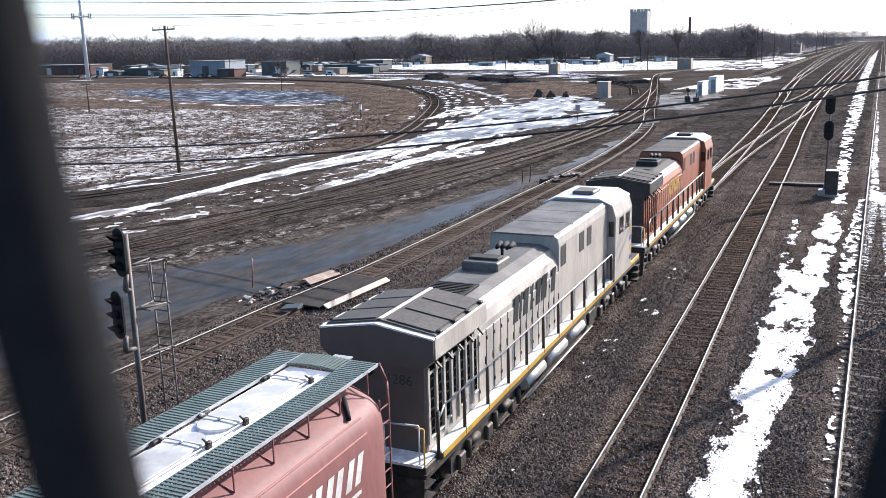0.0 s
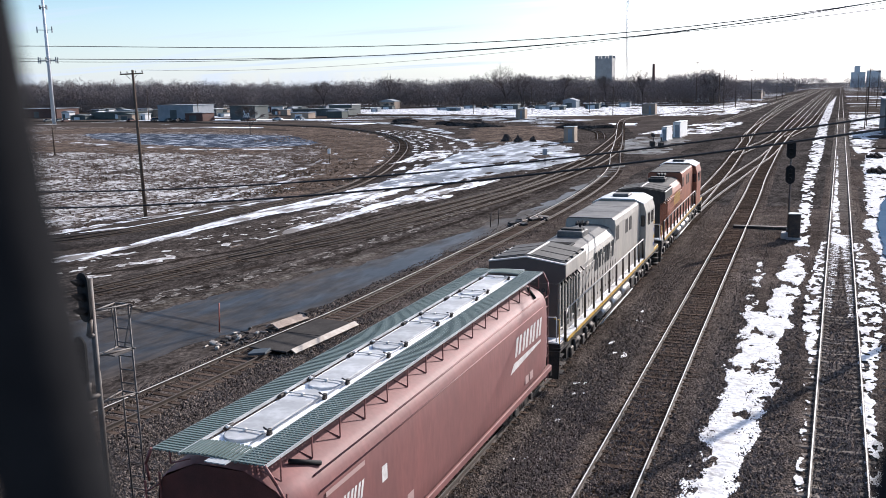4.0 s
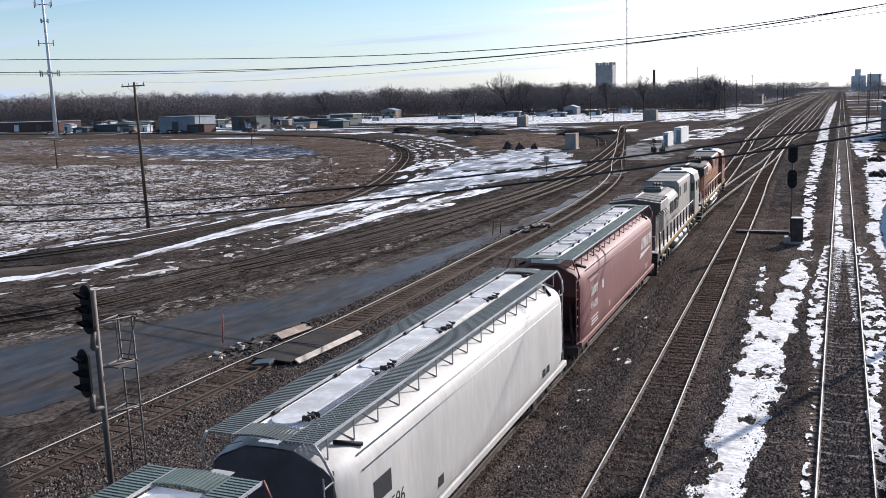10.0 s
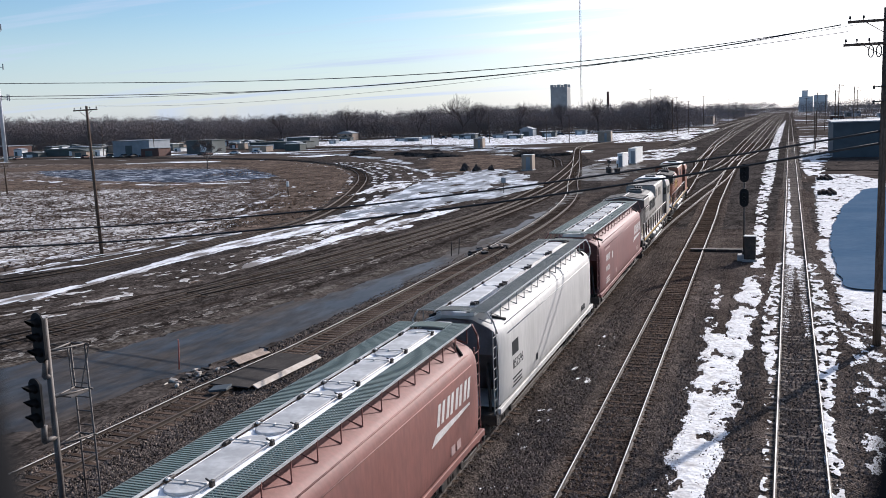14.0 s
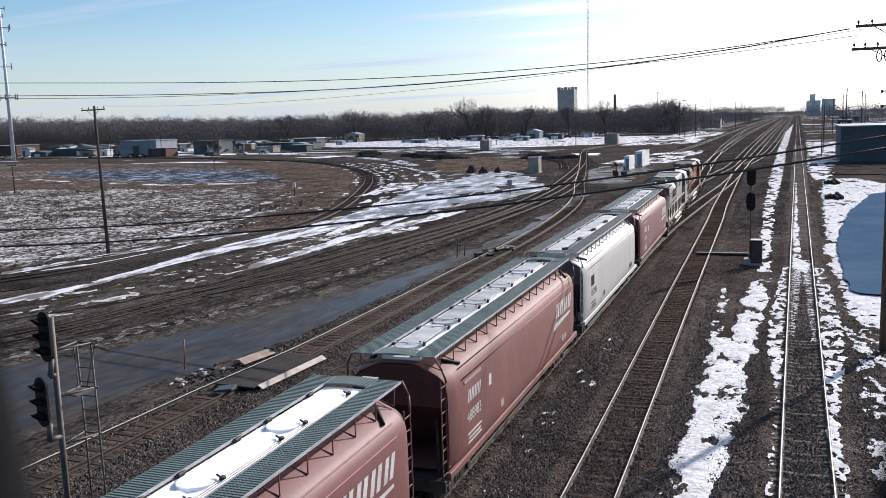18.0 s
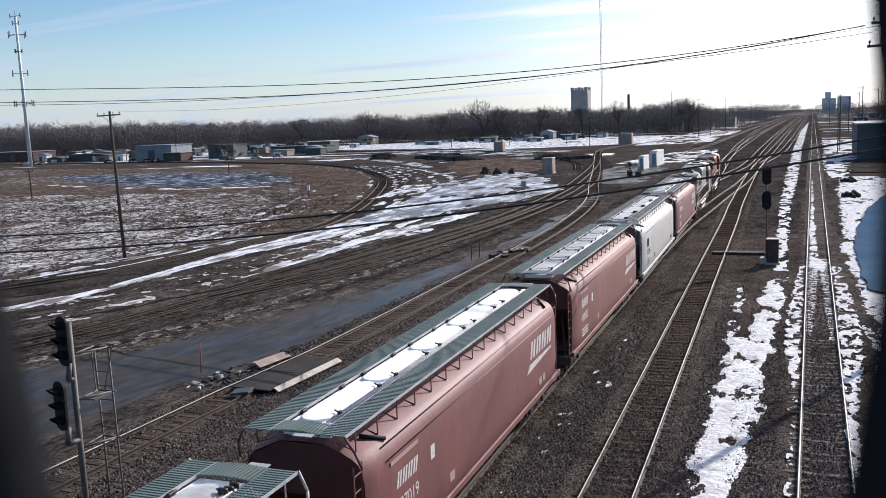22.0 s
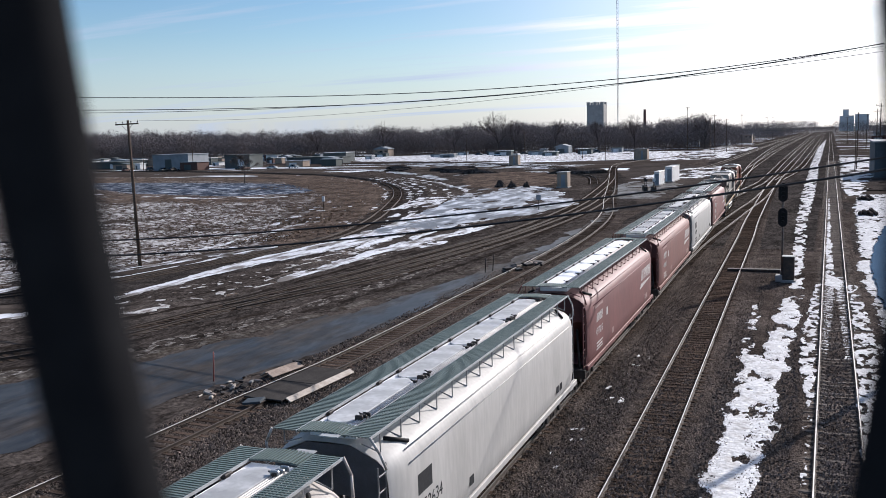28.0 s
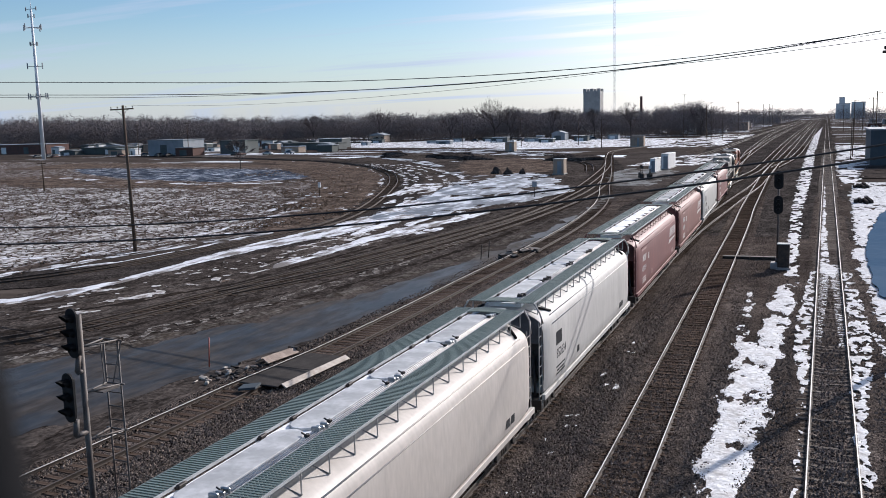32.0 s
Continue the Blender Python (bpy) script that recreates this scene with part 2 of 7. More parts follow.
M["rail_side"] = material("rail_side", (0.036, 0.025, 0.0185), 0.8, metal=0.1, second=(0.058, 0.040, 0.029), scale=2, fine=0.3, fine_scale=30)
# pale matt band across the head of one side-track rail
M["rail_pale"] = material("rail_pale", (0.62, 0.575, 0.52), 0.6, metal=0.1, second=(0.36, 0.30, 0.25), scale=0.25, spread=(0.55, 0.75))
M["rail_dull"] = material("rail_dull", (0.085, 0.065, 0.052), 0.6, metal=0.4, second=(0.13, 0.10, 0.08), scale=0.5)
M["rail_top"] = material("rail_top", (0.72, 0.70, 0.675), 0.35, metal=0.9, second=(0.50, 0.46, 0.43), scale=0.6)
M["tie"] = material("tie", (0.0584, 0.0411, 0.0314), 0.92, second=(0.0912, 0.0664, 0.0524), scale=2.5, fine=0.4, fine_scale=25, stretch=(0.6, 4, 4), rnd=0.35)
M["tie_far"] = material("tie_far", (0.0465, 0.0351, 0.0276), 0.92, isle=0.3)
M["concrete_tie"] = material("concrete_tie", (0.185, 0.158, 0.136), 0.9, second=(0.118, 0.098, 0.083), scale=2.0, fine=0.3, fine_scale=30, rnd=0.3)
M["black"] = material("black", (0.010, 0.010, 0.011), 0.75, fine=0.2, fine_scale=10, spec=0.25)
M["steel_dark"] = material("steel_dark", (0.026, 0.0245, 0.0235), 0.65, metal=0.3, second=(0.065, 0.048, 0.038), scale=2.5, fine=0.3, fine_scale=25)
M["edge_strip"] = material("edge_strip", (0.40, 0.41, 0.41), 0.6, second=(0.28, 0.28, 0.28), scale=1.5)
M["galvanised"] = material("galvanised", (0.42, 0.43, 0.43), 0.45, metal=0.7, second=(0.30, 0.30, 0.30), scale=3, fine=0.12, fine_scale=20)
M["wood_pole"] = material("wood_pole", (0.075, 0.055, 0.042), 0.9, second=(0.13, 0.10, 0.08), scale=2, fine=0.4, fine_scale=14, stretch=(6, 6, 0.5))
M["cable"] = material("cable", (0.015, 0.015, 0.016), 0.7)
M["red_paint"] = material("red_paint", (0.195, 0.070, 0.063), 0.66, second=(0.150, 0.058, 0.053), scale=0.55, fine=0.10, fine_scale=9, stretch=(1, 1, 0.3), bump=0.05, bump_scale=3, mottle=((0.35, 0.10), (2.5, 0.05)))
M["rust_paint"] = material("rust_paint", (0.195, 0.070, 0.055), 0.66, second=(0.150, 0.058, 0.048), scale=0.5, fine=0.12, fine_scale=9, stretch=(1, 1, 0.3), bump=0.05, bump_scale=3, mottle=((0.35, 0.12), (2.5, 0.06)))
M["maroon_paint"] = material("maroon_paint", (0.180, 0.062, 0.057), 0.62, second=(0.140, 0.052, 0.049), scale=0.55, fine=0.10, fine_scale=9, stretch=(1, 1, 0.3), bump=0.05, bump_scale=3, mottle=((0.35, 0.10), (2.5, 0.05)))
M["white_paint"] = material("white_paint", (0.475, 0.455, 0.428), 0.6, second=(0.405, 0.388, 0.364), scale=0.6, fine=0.06, fine_scale=8, stretch=(1, 1, 0.22), bump=0.05, bump_scale=3, mottle=((0.5, 0.06), (1.5, 0.04)))
M["cream_paint"] = material("cream_paint", (0.47, 0.425, 0.385), 0.58, second=(0.40, 0.36, 0.325), scale=0.6, fine=0.06, fine_scale=8, stretch=(1, 1, 0.35), bump=0.05, bump_scale=3, mottle=((0.5, 0.06),))
M["grey_paint"] = material("grey_paint", (0.375, 0.338, 0.292), 0.5, second=(0.27, 0.248, 0.222), scale=0.8, fine=0.10, fine_scale=8, stretch=(1, 1, 0.3), mottle=((0.7, 0.12),))
M["roof_grey"] = material("roof_grey", (0.135, 0.127, 0.118), 0.6, second=(0.07, 0.066, 0.063), scale=0.9, fine=0.15, fine_scale=8, spec=0.3)
M["radiator_grey"] = material("radiator_grey", (0.090, 0.083, 0.076), 0.7, second=(0.062, 0.057, 0.053), scale=1.0, fine=0.2, fine_scale=9, spec=0.25)
M["soot"] = material("soot", (0.034, 0.032, 0.031), 0.75, second=(0.055, 0.050, 0.046), scale=1.2, fine=0.2, fine_scale=10, spec=0.2)
M["orange_paint"] = material("orange_paint", (0.27, 0.086, 0.040), 0.5, second=(0.195, 0.062, 0.034), scale=0.9, fine=0.10, fine_scale=8)
M["yellow_paint"] = material("yellow_paint", (0.50, 0.29, 0.03), 0.5, second=(0.33, 0.20, 0.04), scale=2, fine=0.15)
M["blue_paint"] = material("blue_paint", (0.035, 0.05, 0.14), 0.4, fine=0.1)
M["white_mark"] = material("white_mark", (0.60, 0.575, 0.55), 0.6, second=(0.45, 0.41, 0.385), scale=2.0, fine=0.1, fine_scale=12)
M["grey_mark"] = material("grey_mark", (0.055, 0.055, 0.056), 0.9, fine=0.1, fine_scale=12)
M["grating"] = material("grating", (0.090, 0.104, 0.099), 0.6, metal=0.2, second=(0.125, 0.138, 0.132), scale=1.5)
M["grating_green"] = material("grating_green", (0.105, 0.142, 0.129), 0.6, metal=0.2, second=(0.14, 0.178, 0.164), scale=1.5)
M["glass"] = material("glass", (0.012, 0.014, 0.016), 0.06, spec=0.6)
M["tank"] = material("tank", (0.36, 0.345, 0.33), 0.35, metal=0.5, second=(0.38, 0.37, 0.36), scale=2)
M["bark"] = material("bark", (0.095, 0.080, 0.073), 0.95, isle=0.35)
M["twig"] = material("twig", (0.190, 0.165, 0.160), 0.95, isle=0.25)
M["brush"] = material("brush", (0.15, 0.117, 0.102), 0.95, isle=0.3)
M["concrete"] = material("concrete", (0.36, 0.35, 0.33), 0.85, second=(0.28, 0.27, 0.26), scale=0.2, fine=0.1, fine_scale=3)
M["shed_blue"] = material("shed_blue", (0.058, 0.074, 0.086), 0.8, second=(0.045, 0.058, 0.068), scale=0.4)
M["shed_grey"] = material("shed_grey", (0.24, 0.26, 0.28), 0.7, second=(0.18, 0.20, 0.22), scale=0.3)
M["shed_dark"] = material("shed_dark", (0.06, 0.07, 0.068), 0.8, second=(0.09, 0.10, 0.098), scale=0.2)
M["shed_green"] = material("shed_green", (0.062, 0.076, 0.070), 0.75, second=(0.05, 0.062, 0.057), scale=0.3)
M["brick_far"] = material("brick_far", (0.11, 0.05, 0.038), 0.85, second=(0.08, 0.042, 0.034), scale=0.5)
M["tan_box"] = material("tan_box", (0.33, 0.25, 0.19), 0.8, second=(0.25, 0.19, 0.145), scale=0.7)
M["white_box"] = material("white_box", (0.66, 0.655, 0.645), 0.7, second=(0.56, 0.555, 0.545), scale=0.8)
M["scrap_white"] = material("scrap_white", (0.44, 0.39, 0.34), 0.7, second=(0.27, 0.22, 0.18), scale=2)
M["rubber_panel"] = material("rubber_panel", (0.050, 0.046, 0.043), 0.92, second=(0.07, 0.064, 0.06), scale=1.2, fine=0.25, spec=0.05)
M["mast_grey"] = material("mast_grey", (0.62, 0.61, 0.62), 0.7, second=(0.50, 0.36, 0.34), scale=0.06, stretch=(0.1, 0.1, 1))
M["tower_white"] = material("tower_white", (0.66, 0.68, 0.70), 0.5, second=(0.55, 0.56, 0.58), scale=0.2, fine=0.08)
M["wet_snow"] = material("wet_snow", (0.62, 0.63, 0.66), 0.85, second=(0.13, 0.113, 0.102), scale=0.7, fine=0.14, fine_scale=6, bump=1.2, bump_scale=4, spread=(0.47, 0.57), stretch=(1, 0.25, 1), mottle=((0.3, 0.12), (2.5, 0.15)))
M["old_board"] = material("old_board", (0.36, 0.285, 0.235), 0.85, second=(0.22, 0.165, 0.13), scale=2.0, fine=0.2, fine_scale=20)
M["slush"] = material("slush", (0.52, 0.545, 0.59), 0.7, second=(0.09, 0.088, 0.090), scale=0.5, fine=0.14, fine_scale=4, bump=1.0, bump_scale=3, spread=(0.42, 0.53), stretch=(1, 0.30, 1), rough2=0.45, mottle=((0.3, 0.15), (2.5, 0.15)))
M["verge"] = material("verge", (0.0764, 0.0638, 0.0564), 0.95, second=(0.0408, 0.0352, 0.0320), scale=0.4, fine=0.5, fine_scale=5, bump=1.0, bump_scale=7, mottle=((0.6, 0.35),))
M["void"] = material("void", (0.004, 0.004, 0.004), 1.0, spec=0.0)
M["stanchion_paint"] = material("stanchion_paint", (0.035, 0.024, 0.018), 0.6, second=(0.05, 0.035, 0.02), scale=3)
M["crust"] = material("crust", (0.0817, 0.0711, 0.0639), 0.95, second=(0.0429, 0.0368, 0.0329), scale=0.8, fine=0.5, fine_scale=6, cells=True, bump=1.0, bump_scale=7, stretch=(1, 0.4, 1), mottle=((0.7, 0.3),))
M["shore"] = material("shore", (0.21, 0.195, 0.18), 0.95, second=(0.075, 0.06, 0.05), scale=2.5, fine=0.6, fine_scale=7, cells=True, bump=1.0, bump_scale=7)
M["rut_bed"] = material("rut_bed", (0.0285, 0.0249, 0.0233), 0.95, second=(0.0533, 0.0460, 0.0423), scale=0.25, fine=0.6, fine_scale=8, cells=True, bump=1.2, bump_scale=8, mottle=((1.2, 0.35), (0.2, 0.3)))
M["rut"] = material("rut", (0.0204, 0.0173, 0.0155), 0.9, second=(0.0316, 0.0249, 0.0207), scale=0.6, fine=0.4, fine_scale=4, stretch=(1, 0.4, 1))
M["grey_stone"] = material("grey_stone", (0.1353, 0.1084, 0.0898), 0.9, isle=0.9)
M["oily_ballast"] = material("oily_ballast", (0.0358, 0.0266, 0.0209), 0.9, second=(0.0633, 0.0462, 0.0365), scale=0.8, fine=0.8, fine_scale=16, cells=True, bump=1.6, bump_scale=16, mottle=((2.0, 0.35), (0.3, 0.3)))
M["cinder"] = material("cinder", (0.0352, 0.0309, 0.0284), 0.95, second=(0.0636, 0.0544, 0.0497), scale=0.2, fine=0.6, fine_scale=8, cells=True, bump=0.6, bump_scale=8, stretch=(1, 0.4, 1), mottle=((1.2, 0.35), (0.15, 0.3)))
M["mast_red"] = material("mast_red", (0.40, 0.12, 0.09), 0.6)
M["fence_wire"] = material("fence_wire", (0.014, 0.014, 0.015), 1.0, second=(0.018, 0.018, 0.019), scale=300, spec=0.0)


# ---- mesh building ----
def quad_box(bm, x0, x1, y0, y1, z0, z1):
    v = [bm.verts.new(p) for p in ((x0, y0, z0), (x1, y0, z0), (x1, y1, z0), (x0, y1, z0), (x0, y0, z1), (x1, y0, z1), (x1, y1, z1), (x0, y1, z1))]
    for f in ((3, 2, 1, 0), (4, 5, 6, 7), (0, 1, 5, 4), (1, 2, 6, 5), (2, 3, 7, 6), (3, 0, 4, 7)):
        bm.faces.new([v[i] for i in f])
    return v


def block(bm, c, s, turn=None, bevel=0.0):
    """A box with centre c and sides s, turned by a matrix, its edges bevelled."""
    b2 = bmesh.new()
    quad_box(b2, -s[0] / 2, s[0] / 2, -s[1] / 2, s[1] / 2, -s[2] / 2, s[2] / 2)
    if bevel:
        bmesh.ops.bevel(b2, geom=b2.edges[:], offset=bevel, segments=1, affect="EDGES")
    m = Matrix.Translation(c) @ (turn.to_4x4() if turn is not None else Matrix())
    merge(bm, b2, m)


def merge(bm, other, m=None):
    made = {}
    for v in other.verts:
        made[v] = bm.verts.new(m @ v.co if m is not None else v.co)
    for f in other.faces:
        nf = bm.faces.new([made[v] for v in f.verts])
        nf.smooth = f.smooth
    other.free()


def rod(bm, a, b, r, seg=6, r2=None, caps=True):
    a, b = Vector(a), Vector(b)
    d = (b - a)
    if d.length < 1e-6:
        return
    q = d.to_track_quat("Z", "Y").to_matrix()
    rings = []
    for p, rr in ((a, r), (b, r if r2 is None else r2)):
        rings.append([bm.verts.new(p + q @ Vector((rr * math.cos(2 * math.pi * i / seg), rr * math.sin(2 * math.pi * i / seg), 0))) for i in range(seg)])
    for i in range(seg):
        f = bm.faces.new((rings[0][i], rings[0][(i + 1) % seg], rings[1][(i + 1) % seg], rings[1][i]))
        f.smooth = seg > 5
    if caps:
        bm.faces.new(rings[0][::-1])
        bm.faces.new(rings[1])


def pipe(bm, pts, r, seg=6):
    for a, b in zip(pts[:-1], pts[1:]):
        rod(bm, a, b, r, seg)


def loft(bm, sections, closed=True, caps=True, smooth=False):
    """Skin between sections, lists of the same number of points."""
    rows = [[bm.verts.new(p) for p in s] for s in sections]
    n = len(rows[0])
    for a, b in zip(rows[:-1], rows[1:]):
        for i in range(n if closed else n - 1):
            j = (i + 1) % n
            f = bm.faces.new((a[i], a[j], b[j], b[i]))
            f.smooth = smooth
    if caps and closed:
        bm.faces.new(rows[0][::-1])
        bm.faces.new(rows[-1])


def prism(bm, profile, y0, y1):
    """A profile in x and z, drawn out along y."""
    loft(bm, [[(x, y0, z) for x, z in profile], [(x, y1, z) for x, z in profile]])


def mesh_of(bm, name, mats, fix=True):
    if fix:
        bmesh.ops.recalc_face_normals(bm, faces=bm.faces[:])
    me = bpy.data.meshes.new(name)
    bm.to_mesh(me)
    bm.free()
    for m in (mats if isinstance(mats, (list, tuple)) else [mats]):
        me.materials.append(M[m] if isinstance(m, str) else m)
    return me


def part(name, bm, mat, parent, label=""):
    ob = new(name, mesh_of(bm, name, mat))
    ob.parent = parent
    if label:
        tagged(ob, label)
    return ob


def thing(name, label, category, m=None, group="", bm=None, mat=None, kind=""):
    ob = new(name, mesh_of(bm, name, mat) if bm is not None else None)
    if m is not None:
        ob.matrix_basis = m
    return tagged(ob, label, category, group, kind)


def from_arrays(name, verts, faces, mat, smooth=False):
    me = bpy.data.meshes.new(name)
    me.from_pydata(verts, [], faces)
    me.materials.append(M[mat])
    if smooth:
        me.shade_smooth()
    me.update()
    return me


def at(table, y):
    """Straight-line reading of a table of (y, x)."""
    for (y0, x0), (y1, x1) in zip(table[:-1], table[1:]):
        if y <= y1 or (y1, x1) == table[-1]:
            return x0 + (x1 - x0) * (y - y0) / (y1 - y0)


def smooth_line(pts, step):
    """Points about step apart on a rounded line through pts (x, y)."""
    p = [Vector((*a, 0)) for a in pts]
    p = [p[0] * 2 - p[1]] + p + [p[-1] * 2 - p[-2]]
    out = []
    for i in range(1, len(p) - 2):
        n = max(1, int((p[i + 1] - p[i]).length / step))
        for k in range(n):
            t = k / n
            a, b, c, d = p[i - 1:i + 3]
            out.append(0.5 * ((2 * b) + (c - a) * t + (2 * a - 5 * b + 4 * c - d) * t * t + (3 * b - a - 3 * c + d) * t ** 3))
    out.append(p[-2])
    return out


# ---- ground ----
def patch(name, outline, z, mat, cell, ragged=0.0, wave=1.0, rise=0.0, holes=0.0, hole_wave=1.0, seed=0, bumpy=0.0, along=1.0, clump=0.0):
    """A sheet over an outline (x, y), its rim ragged and, for snow, its body rising from the rim and broken by gaps."""
    o = np.array(outline, float)
    cx, cy = (cell, cell) if isinstance(cell, (int, float)) else cell
    x0, y0 = o.min(0) - ragged * 1.5 - cx
    x1, y1 = o.max(0) + ragged * 1.5 + cx
    nx, ny = int((x1 - x0) / cx) + 2, int((y1 - y0) / cy) + 2
    X, Y = np.meshgrid(x0 + np.arange(nx) * cx, y0 + np.arange(ny) * cy)
    d2 = np.full(X.shape, 1e18)
    inside = np.zeros(X.shape, bool)
    for (ax, ay), (bx, by) in zip(o, np.roll(o, -1, 0)):
        ex, ey = bx - ax, by - ay
        t = np.clip(((X - ax) * ex + (Y - ay) * ey) / (ex * ex + ey * ey + 1e-12), 0, 1)
        d2 = np.minimum(d2, (X - ax - t * ex) ** 2 + (Y - ay - t * ey) ** 2)
        with np.errstate(divide="ignore", invalid="ignore"):
            cross = ((ay > Y) != (by > Y)) & (X < (bx - ax) * (Y - ay) / (by - ay) + ax)
        inside ^= cross
    S = np.sqrt(d2) * np.where(inside, 1, -1)
    if ragged or holes or bumpy:
        N = np.zeros(X.shape); Hn = np.zeros(X.shape)
        near = S > -ragged * 1.6
        for j, i in zip(*np.nonzero(near)):
            if S[j, i] < ragged * 2.2 or bumpy:
                N[j, i] = noise.fractal(Vector((X[j, i] / wave, Y[j, i] / (wave * along), seed)), 0.55, 2.1, 5)
            if holes:
                Hn[j, i] = noise.fractal(Vector((X[j, i] / hole_wave, Y[j, i] / (hole_wave * 0.8 * along), seed + 40)), 0.55, 2.2, 5)
                if clump:
                    Hn[j, i] += clump * noise.noise(Vector((X[j, i] / (hole_wave * 9), Y[j, i] / (hole_wave * 12), seed + 80)))
        F = S + N * ragged
        if holes:
            F = np.minimum(F, (Hn + 0.75 - holes * 1.5) * hole_wave * 0.5)
    else:
        F, N = S, np.zeros(X.shape)
    Z = z + (rise * (1 - np.exp(-np.maximum(F, 0) / 0.25)) if rise else 0) + bumpy * N * (F > 0)
    verts, faces, index, cut = [], [], {}, {}

    def corner(j, i):
        k = (j, i)
        if k not in index:
            index[k] = len(verts)
            verts.append((X[j, i], Y[j, i], Z[j, i] if np.ndim(Z) else Z))
        return index[k]

    def edge(j, i, k, m):
        key = (j, i, k, m) if (j, i) < (k, m) else (k, m, j, i)
        if key not in cut:
            a, b = F[j, i], F[k, m]
            t = a / (a - b)
            cut[key] = len(verts)
            verts.append((X[j, i] + t * (X[k, m] - X[j, i]), Y[j, i] + t * (Y[k, m] - Y[j, i]), z))
        return cut[key]

    P = F > 0
    any_in = P[:-1, :-1] | P[1:, :-1] | P[:-1, 1:] | P[1:, 1:]
    for j, i in zip(*np.nonzero(any_in)):
        ring = ((j, i), (j, i + 1), (j + 1, i + 1), (j + 1, i))
        face = []
        for a, b in zip(ring, ring[1:] + ring[:1]):
            if P[a]:
                face.append(corner(*a))
            if P[a] != P[b]:
                face.append(edge(*a, *b))
        if len(face) > 2:
            faces.append(face)
    return from_arrays(name, verts, faces, mat, smooth=bool(rise or bumpy))


def ribbon(line_a, line_b):
    return list(line_a) + list(line_b)[::-1]


def setting(name, me, label, category="ground", kind="structure"):
    return tagged(new(name, me), label, category, "", kind)


# the land out to the horizon
gx = [-4000, -2200, -1300, -800, -500, -300, -200, -120, -60, -30, 0, 30, 60, 120, 300, 700, 1600, 4000]
gy = [-400, -60, 0, 40, 80, 120, 160, 220, 300, 420, 600, 900, 1400, 2200, 4600]
gv = [(x, y, -0.05) for y in gy for x in gx]
gf = [(j * len(gx) + i, j * len(gx) + i + 1, (j + 1) * len(gx) + i + 1, (j + 1) * len(gx) + i) for j in range(len(gy) - 1) for i in range(len(gx) - 1)]
setting("ground", from_arrays("ground", gv, gf, "far_ground"), "brown winter ground with patches of old snow")

TRAIN_LINE = [(-40, -8.85), (0, -9.8), (15, -10.15), (40, -10.75), (60, -11.2), (92, -12.2), (125, -13.4), (160, -15.1), (182, -16.2), (230, -18.6), (330, -22.5), (560, -27.5), (840, -27.5), (1500, -27)]
MID_LINE = [(6, -5.0), (24.3, -5.45), (38, -5.88), (57.7, -6.5), (95, -7.65), (120, -8.55), (185, -10.0), (240, -9.9), (330, -10), (560, -10.4), (1500, -10.4)]

yard = ribbon([(-25, -30), (-24.6, 30), (-23.5, 60), (-24, 100), (-27, 130), (-32, 160), (-38, 220), (-44, 400), (-46, 900), (-40, 1500)],
              [(16, -30), (7, 30), (3.0, 60), (2.6, 120), (2.8, 250), (3.2, 500), (4, 1500)])
setting("ballast_bed", patch("ballast_bed", yard, 0.0, "ballast", (1.2, 2.2), ragged=0.5, wave=3), "dark brown crushed stone ballast")
side = ribbon([(-44, -30), (-46, 25), (-52, 47), (-51, 66), (-51.5, 92), (-62, 122), (-82, 165), (-105, 205), (-150, 245)],
              [(-23, -30), (-23.6, 30), (-23, 45), (-23, 60), (-24, 100), (-29, 140), (-45, 200), (-70, 262), (-140, 330)])
setting("gravel_yard", patch("gravel_yard", side, -0.012, "old_ballast", (1.2, 1.6), ragged=0.8, wave=4), "dark worn cinder and gravel beside the tracks")
road = ribbon([(-42, -10), (-40, 20), (-35.7, 32.3), (-32.4, 36.4), (-30.3, 43.5), (-28.1, 53.6), (-26.6, 67), (-25.9, 85), (-27, 110), (-30, 132)],
              [(-30, -10), (-28.5, 20), (-26.6, 29), (-25.6, 36), (-24.6, 43.6), (-24.2, 58), (-24.3, 80), (-25.4, 100), (-28, 130)])
verge = ribbon([(-43.5, -10), (-41.5, 20), (-37.0, 32.3), (-33.6, 36.4), (-31.3, 43.5), (-29.0, 53.6), (-27.4, 67), (-26.6, 85), (-27.8, 110), (-31, 134)],
               [(-28.5, -10), (-27.2, 20), (-25.6, 29), (-24.9, 36), (-24.1, 43.6), (-23.7, 58), (-23.8, 80), (-24.8, 100), (-27, 134)])
setting("muddy_verge", patch("muddy_verge", verge, 0.006, "verge", (0.35, 0.6), ragged=0.9, wave=1.8, holes=0.28, hole_wave=2.0, along=2.0), "brown muddy margin of the service road", "ground")
setting("dirt_road", patch("dirt_road", road, 0.010, "mud", (0.35, 0.6), ragged=0.8, wave=2.2, along=2.2), "wet muddy service road with standing meltwater", "road")
bank = ribbon([(-44, 10), (-38.3, 30), (-34.5, 36), (-32.0, 43.8), (-29.7, 54), (-28.2, 67), (-27.4, 88)],
              [(-42.5, 10), (-36.8, 30), (-33.2, 36), (-31.0, 43.5), (-28.8, 54), (-27.2, 67), (-26.6, 88)])
setting("gravel_edge", patch("gravel_edge", bank, 0.004, "mud_bank", (0.4, 0.7), ragged=0.6, wave=1.6, rise=0.08, holes=0.3, hole_wave=2), "low gravel windrow along the muddy road")

